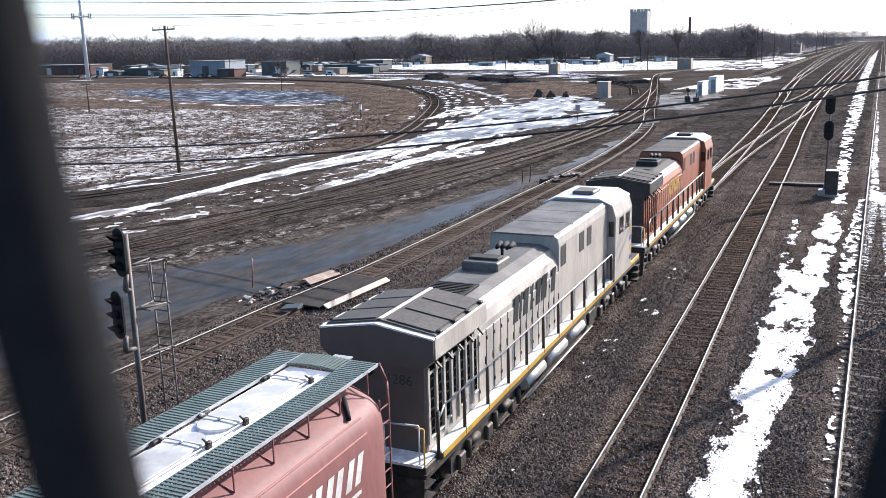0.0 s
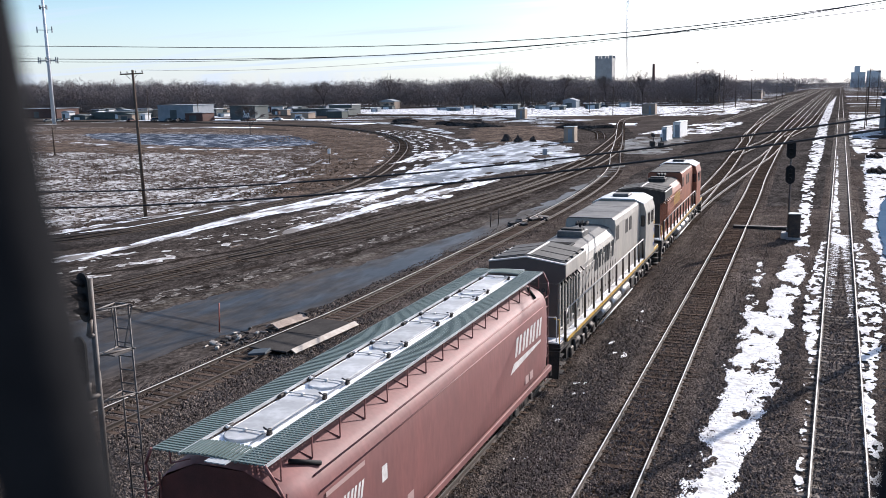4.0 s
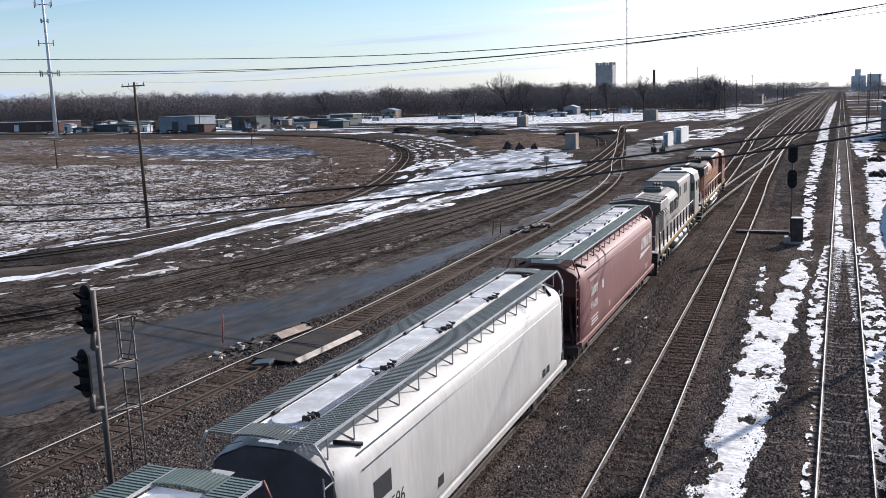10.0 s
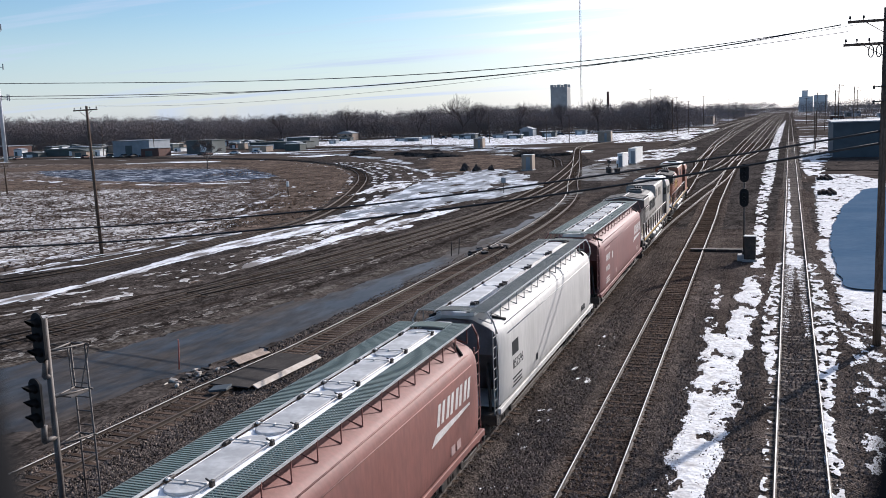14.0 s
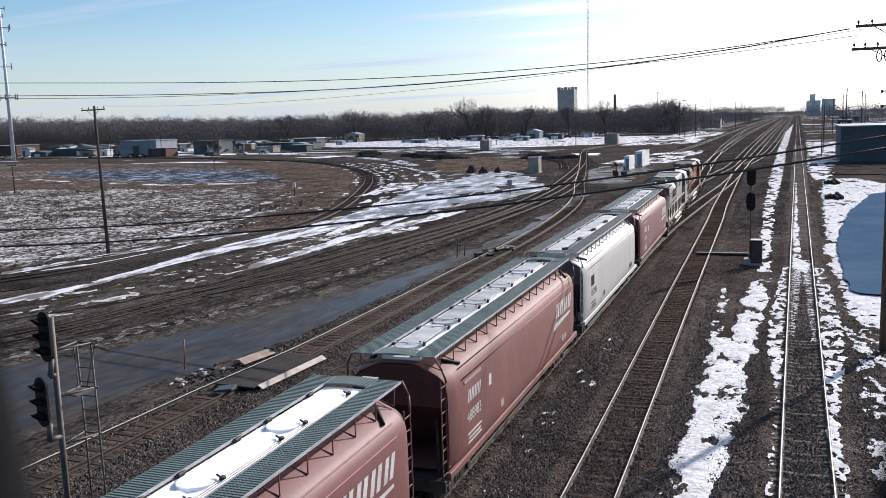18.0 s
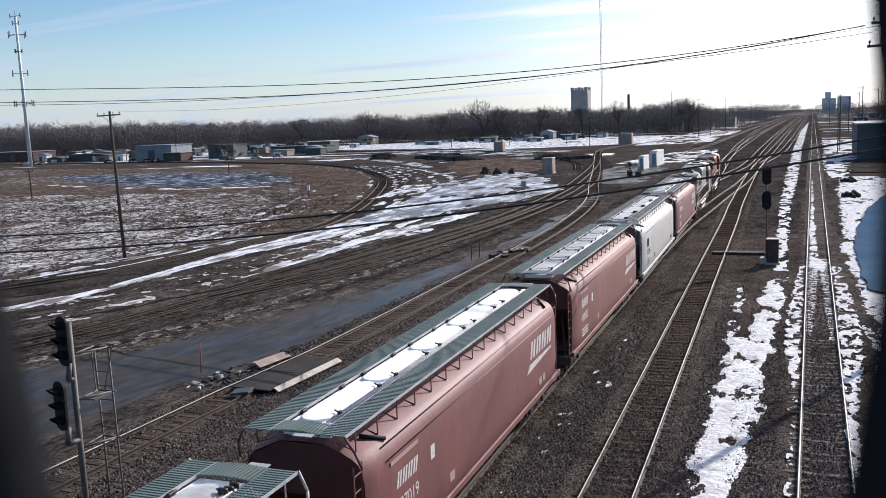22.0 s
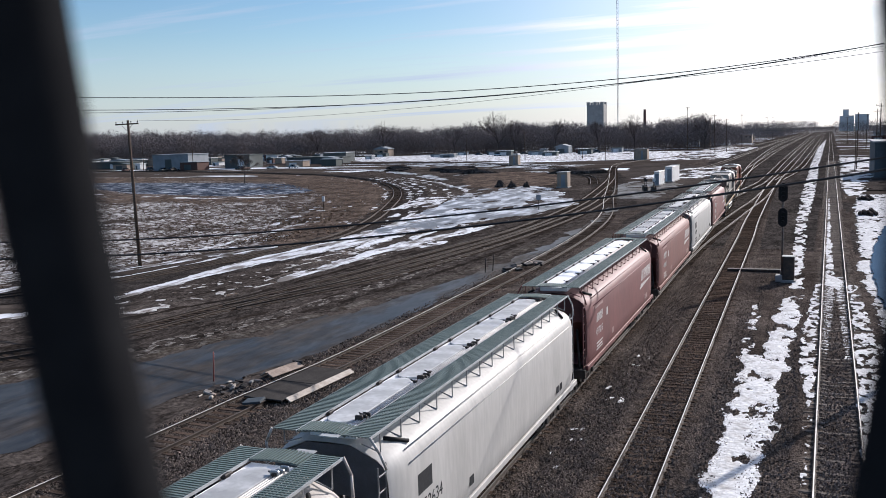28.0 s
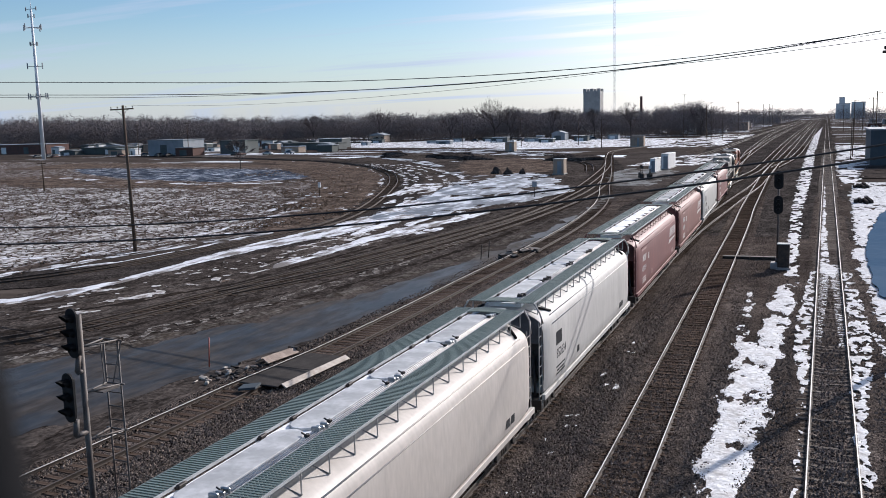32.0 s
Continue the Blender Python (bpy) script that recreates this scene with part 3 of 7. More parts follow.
far_bed = ribbon([(-21, 92), (-24, 130), (-27, 200), (-36, 300), (-44, 420), (-46, 900), (-40, 1500)], [(2.2, 84), (2.4, 130), (2.8, 250), (3.2, 500), (4, 1500)])
setting("cinder_bed", patch("cinder_bed", far_bed, 0.0015, "cinder", (1.4, 3.0), ragged=2.0, wave=6, along=3.0), "dark grey cinders under the far yard tracks")
gravel_lot = [(5.5, 168), (14, 164), (60, 160), (60, 206), (6, 206)]
setting("gravel_lot", patch("gravel_lot", gravel_lot, 0.075, "dirt", (0.8, 1.2), ragged=1.5, wave=5, holes=0.2, hole_wave=4), "bare brown gravel lot before the workshop")

# wheel ruts and lighter crusts of gravel that run along the yard
ROADSIDE = [(-40, 26), (-36.5, 31), (-32.4, 36.4), (-30.3, 43.5), (-28.4, 53.6), (-27.0, 67), (-26.4, 85), (-27.4, 108), (-30, 128)]
STRIPSIDE = [(-62, 34), (-57, 38), (-53.5, 43), (-50.5, 47), (-46.8, 54), (-46.6, 67), (-45.2, 84), (-46.0, 100), (-40, 120)]
lanes = random.Random(17)
for k, share in enumerate((0.06, 0.12, 0.17, 0.24, 0.31, 0.40, 0.47, 0.53, 0.60, 0.66, 0.72, 0.79, 0.86, 0.93, 0.36, 0.57)):
    wide = lanes.uniform(0.012, 0.032)
    edge_a = [(a[0] + (b_[0] - a[0]) * share, a[1] + (b_[1] - a[1]) * share) for a, b_ in zip(ROADSIDE, STRIPSIDE)]
    edge_b = [(a[0] + (b_[0] - a[0]) * (share + wide), a[1] + (b_[1] - a[1]) * (share + wide)) for a, b_ in zip(ROADSIDE, STRIPSIDE)]
    kind_of = "thin_snow" if share in (0.66, 0.86, 0.93) else ("crust", "rut")[k % 2]
    setting("gravel_streak", patch("gravel_streak", ribbon(edge_b, edge_a), 0.004 + 0.0002 * k, kind_of, (0.22, 0.5), ragged=0.35, wave=1.2, holes=0.5 if kind_of == "thin_snow" else 0.36, hole_wave=1.6, seed=70 + k, along=3.0), {"crust": "pale gravel crust along the yard", "rut": "dark wet wheel rut along the yard", "thin_snow": "thin broken streak of snow along the yard"}[kind_of])

shore = ribbon([(-39, 32), (-36.3, 36), (-35.5, 39.6), (-34.1, 44.4), (-33.4, 50.8), (-32.3, 60), (-32.3, 71.7), (-31.5, 84)], [(-38, 30), (-34.6, 34.3), (-33.6, 38.8), (-32.5, 43), (-31.8, 50), (-30.8, 58), (-30.8, 69), (-30.6, 84)])
setting("gravel_streak", patch("gravel_streak", shore, 0.009, "shore", (0.11, 0.2), ragged=0.4, wave=0.8, holes=0.62, hole_wave=0.5, seed=99, along=2.4), "pale frosted gravel along the muddy road")

# the field and the frozen pond inside the curve
field = [(-260, 30), (-62, 53), (-58.5, 69), (-56.5, 83), (-60.5, 99), (-68, 116), (-79, 134), (-96, 168), (-124, 212), (-182, 240), (-262, 262), (-420, 280), (-420, 30)]
setting("field", patch("field", field, -0.02, "field", (1.6, 1.6), ragged=1.2, wave=4), "rough brown field half covered with thin snow")
berm = [(-53.2, 80), (-54, 92), (-59, 108), (-68, 132), (-80, 160), (-95, 188), (-115, 215), (-147, 246), (-200, 272), (-150, 230), (-134, 206), (-112, 182), (-96, 160), (-82, 136), (-71, 116), (-63.5, 100), (-60, 88)]
setting("grass_bank", patch("grass_bank", berm, -0.01, "grass", (1.0, 1.0), ragged=2.2, wave=3, rise=0.06, bumpy=0.05), "dry brown grass bank inside the curve of track")
berm2 = [(-240, 205), (-178, 222), (-140, 212), (-122, 206), (-140, 225), (-182, 239), (-250, 250)]
setting("grass_verge", patch("grass_verge", berm2, -0.008, "grass", (2, 2), ragged=2, wave=6, rise=0.08), "dry brown grass verge behind the pond")
pond = [(-185, 188), (-148, 166), (-116, 156), (-104, 166), (-108, 182), (-126, 200), (-150, 207), (-182, 212), (-215, 215)]
setting("frozen_pond", patch("frozen_pond", pond, -0.004, "ice", (1.5, 1.5), ragged=2.0, wave=6), "grey-blue frozen pond with blown snow", "pond")
reeds = [(-200, 160), (-150, 140), (-105, 138), (-96, 148), (-116, 155), (-150, 165), (-190, 184)]
setting("reed_bank", patch("reed_bank", reeds, 0.0, "grass", (1.5, 1.5), ragged=3, wave=7, holes=0.35, hole_wave=6, rise=0.08), "brown reeds on the near bank of the pond")

lot = [(-29, 126), (-23, 128), (-25, 200), (-30, 262), (-52, 318), (-58, 290), (-46, 222), (-37, 172)]
setting("dirt_lot", patch("dirt_lot", lot, 0.003, "dirt", (1.0, 1.5), ragged=1.2, wave=5), "bare brown dirt between the yard tracks", "ground")
wet = [(-34, 150), (-27, 148), (-26, 172), (-28, 192), (-40, 200), (-40, 180)]
setting("puddle", patch("puddle", wet, 0.007, "mud", (0.6, 0.9), ragged=1.5, wave=4, holes=0.3, hole_wave=5), "shallow muddy puddle by the cabins", "puddle")

def bed(label, line, half, mat, z, seed):
    """A strip of stone along a line of track."""
    pts = smooth_line(line, 4.0)
    left, right = [], []
    for i, q in enumerate(pts):
        d = (pts[min(i + 1, len(pts) - 1)] - pts[max(i - 1, 0)]).normalized()
        left.append((q.x - d.y * half, q.y + d.x * half))
        right.append((q.x + d.y * half, q.y - d.x * half))
    setting("track_bed", patch("track_bed", ribbon(left, right), z, mat, (0.8, 1.2), ragged=0.9, wave=3, seed=seed), label)


bed("dark stone bed of the sharply curved track", [(-72, 38), (-57.5, 50), (-52.5, 60), (-50.2, 72), (-49.6, 84), (-51.5, 97), (-56.5, 112), (-64.5, 132), (-76, 160), (-91, 188), (-111, 216), (-143, 247), (-200, 280), (-275, 308), (-420, 337)], 4.2, "rut_bed", 0.0008, 11)
bed("dark stone bed of the far curving track", [(-29, 128), (-36, 162), (-45, 201), (-54, 235), (-63, 258), (-80, 282), (-112, 318), (-150, 345), (-260, 378), (-420, 393)], 4.0, "rut_bed", 0.0042, 12)
lens = [(-82, 204), (-97, 250), (-84, 256), (-70, 243), (-56, 200), (-55, 190), (-64, 176), (-72, 182)]
setting("grass_verge", patch("grass_verge", lens, 0.005, "grass", (0.8, 0.8), ragged=1.6, wave=4, rise=0.06), "dry tan grass island between two curving tracks")

# snow
FOOT_A = [(-75, 58), (-66.4, 60.6), (-62.5, 64), (-61.5, 72.4), (-61.9, 81), (-65.0, 98.5), (-65.8, 110), (-72.5, 126), (-82, 148)]
FOOT_B = [(-64, 50), (-57.8, 57.4), (-56.0, 60.7), (-55.0, 67.4), (-55.2, 75.6), (-54.2, 83), (-58.0, 95), (-62, 108)]
SNOW = [
    ("snow_strip", ribbon([(-3.6, 12), (-3.5, 25), (-3.4, 28.5), (-3.5, 35), (-3.65, 41), (-3.65, 46)], [(-2.25, 12), (-2.22, 27.7), (-1.95, 29.8), (-1.72, 34), (-1.85, 40), (-1.68, 46)]), (0.06, 0.09), 0.40, 0.9, 0.10, 0.17, 0.9, "long strip of old snow between two tracks"),
    ("snow_strip", ribbon([(-3.0, 44.5), (-2.75, 51), (-2.65, 57), (-2.4, 63)], [(-1.7, 44.5), (-1.55, 49.4), (-1.45, 55.4), (-1.55, 63.5)]), (0.07, 0.12), 0.34, 0.9, 0.10, 0.30, 1.0, "long strip of old snow between two tracks"),
    ("snow_strip", ribbon([(-4.0, 45), (-4.15, 53), (-4.25, 61)], [(-3.35, 45), (-3.55, 53), (-3.85, 61)]), (0.07, 0.12), 0.25, 0.6, 0.06, 0.58, 0.7, "thin tongue of old snow between two tracks"),
    ("snow_strip", ribbon([(-2.3, 66), (-2.6, 74), (-2.75, 86), (-3.4, 112), (-4.0, 160), (-4.8, 274), (-5.1, 474)], [(-1.5, 66), (-1.7, 73), (-1.9, 86), (-2.2, 112), (-2.1, 160), (-2.6, 273), (-2.5, 735)]), (0.16, 0.5), 0.35, 0.9, 0.07, 0.40, 1.0, "broken strip of old snow beside the signal"),
    ("snow_patch", ribbon([(1.25, 14), (1.22, 36), (1.36, 43), (1.40, 60), (1.35, 68)], [(1.75, 14), (1.6, 35), (2.15, 41), (2.35, 48), (2.3, 56), (1.9, 68)]), (0.055, 0.09), 0.16, 0.4, 0.07, 0.45, 0.4, "scattered snow along the outer rail"),
    ("snow_patch", ribbon([(-0.60, 14), (-0.62, 40)], [(-0.42, 14), (-0.42, 40)]), (0.05, 0.08), 0.10, 0.35, 0.06, 0.62, 0.35, "scattered snow along the inner rail"),
    ("snow_patch", ribbon([(-0.70, 39), (-1.10, 45), (-1.15, 51), (-0.85, 63), (-0.7, 68)], [(-0.42, 39), (-0.42, 52), (-0.42, 68)]), (0.05, 0.09), 0.14, 0.4, 0.07, 0.44, 0.4, "scattered snow along the inner rail"),
    ("snow_patch", ribbon([(-0.18, 47), (-0.2, 60), (-0.2, 72)], [(0.1, 47), (0.4, 60), (0.55, 72)]), (0.05, 0.09), 0.14, 0.4, 0.0, 0.50, 0.5, "snow lying between the ties"),
    ("snow_patch", ribbon([(0.95, 46), (0.7, 60), (0.55, 72)], [(1.2, 46), (1.22, 60), (1.2, 72)]), (0.05, 0.09), 0.14, 0.4, 0.0, 0.50, 0.5, "snow lying between the ties"),
    ("snow_patch", ribbon([(-0.14, 68), (-0.1, 110), (0.0, 150)], [(0.55, 68), (0.35, 90), (0.15, 150)]), (0.08, 0.3), 0.12, 0.8, 0.10, 0.30, 1.0, "snow left between the rails"),
    ("snow_patch", ribbon([(0.75, 66), (-0.1, 69)], [(1.2, 70), (-0.1, 73.5)]), (0.06, 0.12), 0.12, 0.5, 0.08, 0.15, 0.9, "snow left between the rails"),
    ("snow_field", [(2.4, 14), (2.5, 30), (2.7, 44), (2.5, 50), (10, 50), (14, 44), (14, 14)], (0.08, 0.11), 0.35, 0.8, 0.07, 0.55, 0.5, "thin broken snow cover beside the tracks"),
    ("snow_field", [(3.4, 50), (2.9, 56), (2.6, 62), (2.4, 74), (2.6, 90), (3.0, 110), (3.4, 137), (4.4, 157), (9, 157), (14, 140), (17, 140), (17, 52), (8, 49)], (0.13, 0.2), 0.4, 0.8, 0.10, 0.22, 0.75, "bank of snow round a small pond"),
    ("snow_field", [(2.4, 150), (2.2, 200), (3.0, 330), (16, 330), (14, 215), (8, 208), (6, 165)], (0.35, 0.9), 0.8, 2.0, 0.10, 0.42, 2.4, "streaks of snow beyond the gravel lot"),
    ("snow_strip", ribbon([(-54, 41), (-50.5, 46), (-49.2, 52.5), (-50.0, 60.2), (-51.0, 69.7), (-51.0, 79.0), (-50.6, 86.2), (-51.0, 97.4), (-53.5, 109.6), (-56, 120)], [(-52.5, 40), (-48.7, 45), (-47.6, 51), (-48.3, 62), (-47.8, 68.8), (-46.5, 78.3), (-45.2, 85.8), (-44.8, 92), (-46, 104), (-48, 116)]), (0.28, 0.4), 0.55, 2.0, 0.10, 0.10, 2.4, "long curving strip of old snow"),
    ("snow_patch", [(-49, 92), (-53, 108), (-56, 125), (-64, 160), (-61, 172), (-65, 199), (-51, 176), (-36, 138), (-38, 126), (-39.5, 118), (-42, 110), (-43.5, 102), (-46, 96)], (0.5, 0.8), 1.5, 3.0, 0.10, 0.24, 4.0, "wide sheet of trampled snow and meltwater"),
    ("snow_patch", [(-63, 124), (-68, 147), (-73, 158), (-64, 152), (-58, 135)], (0.5, 0.6), 1.0, 3.0, 0.08, 0.45, 2.5, "thin snow inside the gravel yard"),
    ("snow_strip", ribbon([(-41.4, 62), (-41.6, 69), (-42.2, 81), (-41.8, 88.5), (-39.8, 97), (-38.4, 106)], [(-39.9, 60), (-39.8, 67), (-40.1, 77.4), (-39.2, 85), (-38.2, 93.6), (-37.4, 104)]), (0.22, 0.36), 0.4, 1.6, 0.07, 0.16, 2.0, "narrow strip of snow beside a track"),
    ("snow_patch", [(-49, 52), (-44, 38), (-41.5, 44), (-40.5, 60), (-42, 74), (-44, 88), (-46, 92), (-46, 64)], (0.25, 0.3), 0.5, 1.4, 0.05, 0.76, 1.4, "small scattered remains of snow"),
    ("snow_strip", ribbon(FOOT_A, [(x + 0.9, y - 1.1) for x, y in FOOT_A]), (0.22, 0.34), 0.45, 1.4, 0.07, 0.24, 1.6, "snow along the foot of the grass bank"),
    ("snow_strip", ribbon(FOOT_B, [(x + 0.6, y - 0.8) for x, y in FOOT_B]), (0.2, 0.3), 0.4, 1.4, 0.07, 0.36, 1.4, "snow along the ditch by the field"),
    ("snow_strip", ribbon([(-62, 44), (-60.5, 58), (-57.8, 70), (-55.8, 82)], [(-60.8, 44), (-58.6, 58), (-56.6, 70), (-55.0, 82)]), (0.25, 0.4), 0.5, 1.5, 0.06, 0.35, 2, "snow along the ditch by the field"),
    ("snow_strip", ribbon([(-62.5, 98), (-72, 119), (-85, 142)], [(-60.8, 98), (-70.4, 119), (-83, 142)]), (0.3, 0.4), 0.5, 2.0, 0.06, 0.4, 2.5, "snow along the foot of the grass bank"),
    ("snow_field", [(-92, 46), (-64, 52), (-59.5, 68), (-58, 82), (-63, 94), (-98, 94), (-98, 70)], (0.20, 0.42), 0.8, 1.0, 0.07, 0.56, 0.55, "thin broken snow over the rough field"),
    ("snow_field", [(-160, 94), (-65, 96), (-72, 108), (-84, 130), (-100, 140), (-160, 140)], (0.34, 0.7), 1.0, 1.4, 0.08, 0.60, 0.8, "specks of snow over the rough field"),
    ("snow_strip", ribbon([(-55.2, 84), (-60.0, 104), (-69.5, 128), (-82.5, 154), (-97, 180)], [(-54.6, 84), (-59.0, 104), (-68.5, 128), (-81.5, 154), (-96, 180)]), (0.3, 0.4), 0.5, 2.0, 0.05, 0.5, 2.5, "thin line of snow along the curved track"),
    ("snow_strip", ribbon([(-58.5, 88), (-65.5, 108), (-77, 130), (-92, 158), (-108, 184)], [(-57.6, 88), (-64.5, 108), (-76, 130), (-91, 158), (-107, 184)]), (0.3, 0.4), 0.6, 2.2, 0.05, 0.56, 2.5, "thin line of snow on the grass bank"),
    ("snow_strip", ribbon([(-190, 176), (-150, 158), (-118, 149), (-100, 152)], [(-190, 179), (-150, 161.5), (-118, 152), (-100, 156)]), (0.6, 0.6), 1.0, 3.0, 0.06, 0.3, 3, "white line of snow along the pond"),
    ("snow_patch", [(-9.2, 24), (-8.0, 20), (-7.4, 29), (-8.0, 44), (-8.7, 46)], (0.09, 0.12), 0.2, 0.6, 0.04, 0.94, 0.5, "a few small lumps of snow on the ballast"),
    ("snow_field", [(-300, 480), (-215, 495), (-112, 490), (-66, 470), (-58, 352), (-84, 345), (-112, 352), (-150, 366), (-205, 388), (-222, 405)], (2.5, 2.5), 4, 14, 0.1, 0.14, 12, "flat snow-covered lot before the woods"),
    ("snow_patch", [(-150, 340), (-95, 300), (-75, 282), (-84, 270), (-112, 290), (-160, 322)], (1.5, 1.2), 2, 6, 0.1, 0.45, 6, "streaks of snow among far tracks"),
    ("snow_patch", [(-42, 210), (-26, 212), (-25, 280), (-38, 262)], (0.8, 1.2), 1.5, 4, 0.08, 0.42, 4, "snow beside the equipment cabins"),
    ("snow_patch", [(-78, 184), (-66, 172), (-57, 182), (-58, 196), (-70, 200)], (0.35, 0.5), 0.8, 2.4, 0.08, 0.40, 2.2, "streaks of snow among far tracks"),
    ("snow_strip", ribbon([(-98, 236), (-80, 252), (-66, 240)], [(-98, 240), (-80, 257), (-64, 244)]), (0.5, 0.5), 0.8, 3.0, 0.08, 0.35, 3.0, "streaks of snow among far tracks"),
    ("snow_strip", ribbon([(-200, 345), (-140, 338), (-95, 303), (-76, 290)], [(-200, 352), (-140, 345), (-92, 310), (-72, 294)]), (1.2, 1.0), 1.0, 4.0, 0.08, 0.35, 4.0, "streaks of snow among far tracks"),
    ("snow_strip", ribbon([(-200, 312), (-150, 285), (-112, 240), (-92, 212)], [(-200, 317), (-150, 290), (-108, 243), (-89, 214)]), (0.7, 0.8), 1.0, 3.0, 0.08, 0.35, 3.0, "streaks of snow among far tracks"),
    ("snow_patch", [(-60, 330), (-36, 340), (-34, 520), (-60, 560)], (1.6, 3), 2, 6, 0.08, 0.5, 7, "streaks of snow in the far yard"),
]
# thin lines of old snow that follow the curve
CURVE = [(-52.0, 80), (-54.5, 98), (-60.5, 117), (-71, 144), (-84, 172), (-102, 200), (-126, 228)]
for off, wide, gap in ((-2.4, 0.7, 0.5), (-4.6, 0.5, 0.6), (-6.6, 0.9, 0.55), (-9.5, 0.7, 0.6), (-13, 1.2, 0.55), (2.6, 0.7, 0.5), (4.6, 1.0, 0.5), (7.2, 1.4, 0.55), (10.5, 1.0, 0.55), (14, 1.6, 0.55)):
    near_edge = [(x + off, y + off * 0.12) for x, y in CURVE]
    SNOW.append(("snow_strip", ribbon(near_edge, [(x + wide, y + 0.2) for x, y in near_edge]), (0.3, 0.5), 0.6, 2.2, 0.05, gap, 2.2, "thin broken line of snow along the curved track"))
for i, (nm, outline, cell, rag, wav, rise, gaps, gapw, label) in enumerate(SNOW):
    thin = "rough field" in label or "scattered remains" in label
    left = outline[0][0] < -30
    setting(nm, patch(nm, outline, 0.075 if "inner rail" in label or "outer rail" in label else 0.010 if "between the ties" in label else 0.014, "thin_snow" if thin else ("slush" if "trampled" in label or "far tracks" in label else "wet_snow") if left else "snow", cell, ragged=rag, wave=wav, rise=rise * 0.5, holes=gaps, hole_wave=gapw, seed=3.7 * i, along=3.0 if left and not thin else 1.0 if left else 0.4 if "between the ties" in label else 2.6, clump=0.55 if thin else 0.15), label, "snow", kind="stuff")
pond_r = [(60, 142), (14, 133.5), (9.1, 127.6), (5.5, 106.6), (3.65, 87.2), (3.15, 76.7), (3.15, 64), (3.45, 58.4), (6, 58.4), (60, 60)]
setting("pond", patch("pond", pond_r, 0.16, "pond", (0.5, 0.8), ragged=0.25, wave=4), "small pond with smooth dark blue ice", "pond")


# dry tufts over the field
def tufts(n, seed, label, spots, mat, size):
    rng = np.random.default_rng(seed)
    v, f = [], []
    for k in range(n):
        x0, x1, y0, y1 = spots[k % len(spots)]
        x, y = rng.uniform(x0, x1), rng.uniform(y0, y1)
        h = rng.uniform(*size)
        for q in range(4):
            a, w = rng.uniform(0, 6.283), h * 0.6
            dx, dy = math.cos(a), math.sin(a)
            i = len(v)
            v += [(x - dy * w, y + dx * w, -0.03), (x + dy * w, y - dx * w, -0.03), (x + dx * h * 1.3, y + dy * h * 1.3, h)]
            f.append((i, i + 1, i + 2))
    return setting("dry_grass", from_arrays("dry_grass", v, f, mat), label, "grass", "stuff")


tufts(6500, 3, "dry dark tufts of grass over the rough field", [(-120, -59, 50, 96), (-150, -64, 92, 112), (-170, -76, 110, 138)], "tuft", (0.05, 0.20))
tufts(5000, 4, "dry brown grass on the bank inside the curve", [(-62, -55, 84, 104), (-72, -61, 104, 124), (-86, -70, 124, 148), (-104, -84, 148, 176), (-128, -100, 176, 206), (-200, -100, 140, 152)], "straw", (0.05, 0.20))


# ---- tracks ----
GAUGE = 1.507
RAIL_Z = 0.16


def rail_mesh(name, pts, side, top="rail_top"):
    """A rail head, web and foot along pts, and the bright running band on its head."""
    prof = [(-0.07, 0.0), (0.07, 0.0), (0.07, 0.02), (0.012, 0.04), (0.012, 0.12), (0.036, 0.13), (0.036, 0.158), (0.030, 0.164), (0.018, 0.1655), (-0.018, 0.1655), (-0.030, 0.164), (-0.036, 0.158), (-0.036, 0.13), (-0.012, 0.12), (-0.012, 0.04), (-0.07, 0.02)]
    verts, faces = [], []
    n = len(prof)
    for i, p in enumerate(pts):
        d = (pts[min(i + 1, len(pts) - 1)] - pts[max(i - 1, 0)]).normalized()
        nrm = Vector((d.y, -d.x, 0))
        for (u, w) in prof:
            q = p + nrm * (side * GAUGE / 2 + u)
            verts.append((q.x, q.y, w))
    mats = []
    for i in range(len(pts) - 1):
        for k in range(n):
            m = (k + 1) % n
            faces.append((i * n + k, i * n + m, (i + 1) * n + m, (i + 1) * n + k))
            mats.append(1 if k == 8 or (top == "rail_pale" and 6 < k < 10) else 0)
    me = from_arrays(name, verts, faces, "rail_side")
    me.materials.append(M[top])
    me.polygons.foreach_set("material_index", mats)
    return me


def tie_mesh(kind):
    bm = bmesh.new()
    if kind == "concrete_tie":
        prof = [(-1.27, 0.0), (1.27, 0.0), (1.25, 0.045), (0.55, 0.045), (0.42, 0.02), (-0.42, 0.02), (-0.55, 0.045), (-1.25, 0.045)]
        loft(bm, [[(x, -0.13, z - 0.03) for x, z in prof], [(x, -0.09, z) for x, z in prof], [(x, 0.09, z) for x, z in prof], [(x, 0.13, z - 0.03) for x, z in prof]])
    else:
        block(bm, (0, 0, -0.05), (2.6, 0.23, 0.17), bevel=0.012)
    for s in (-1, 1):
        block(bm, (s * GAUGE / 2, 0, 0.042), (0.36, 0.19, 0.02))
        for u in (-0.12, 0.12):
            block(bm, (s * GAUGE / 2 + u, 0.03, 0.065), (0.035, 0.035, 0.03))
    return mesh_of(bm, "tie", kind if kind in M else "tie")


TIES = {k: tie_mesh(k) for k in ("tie", "concrete_tie")}


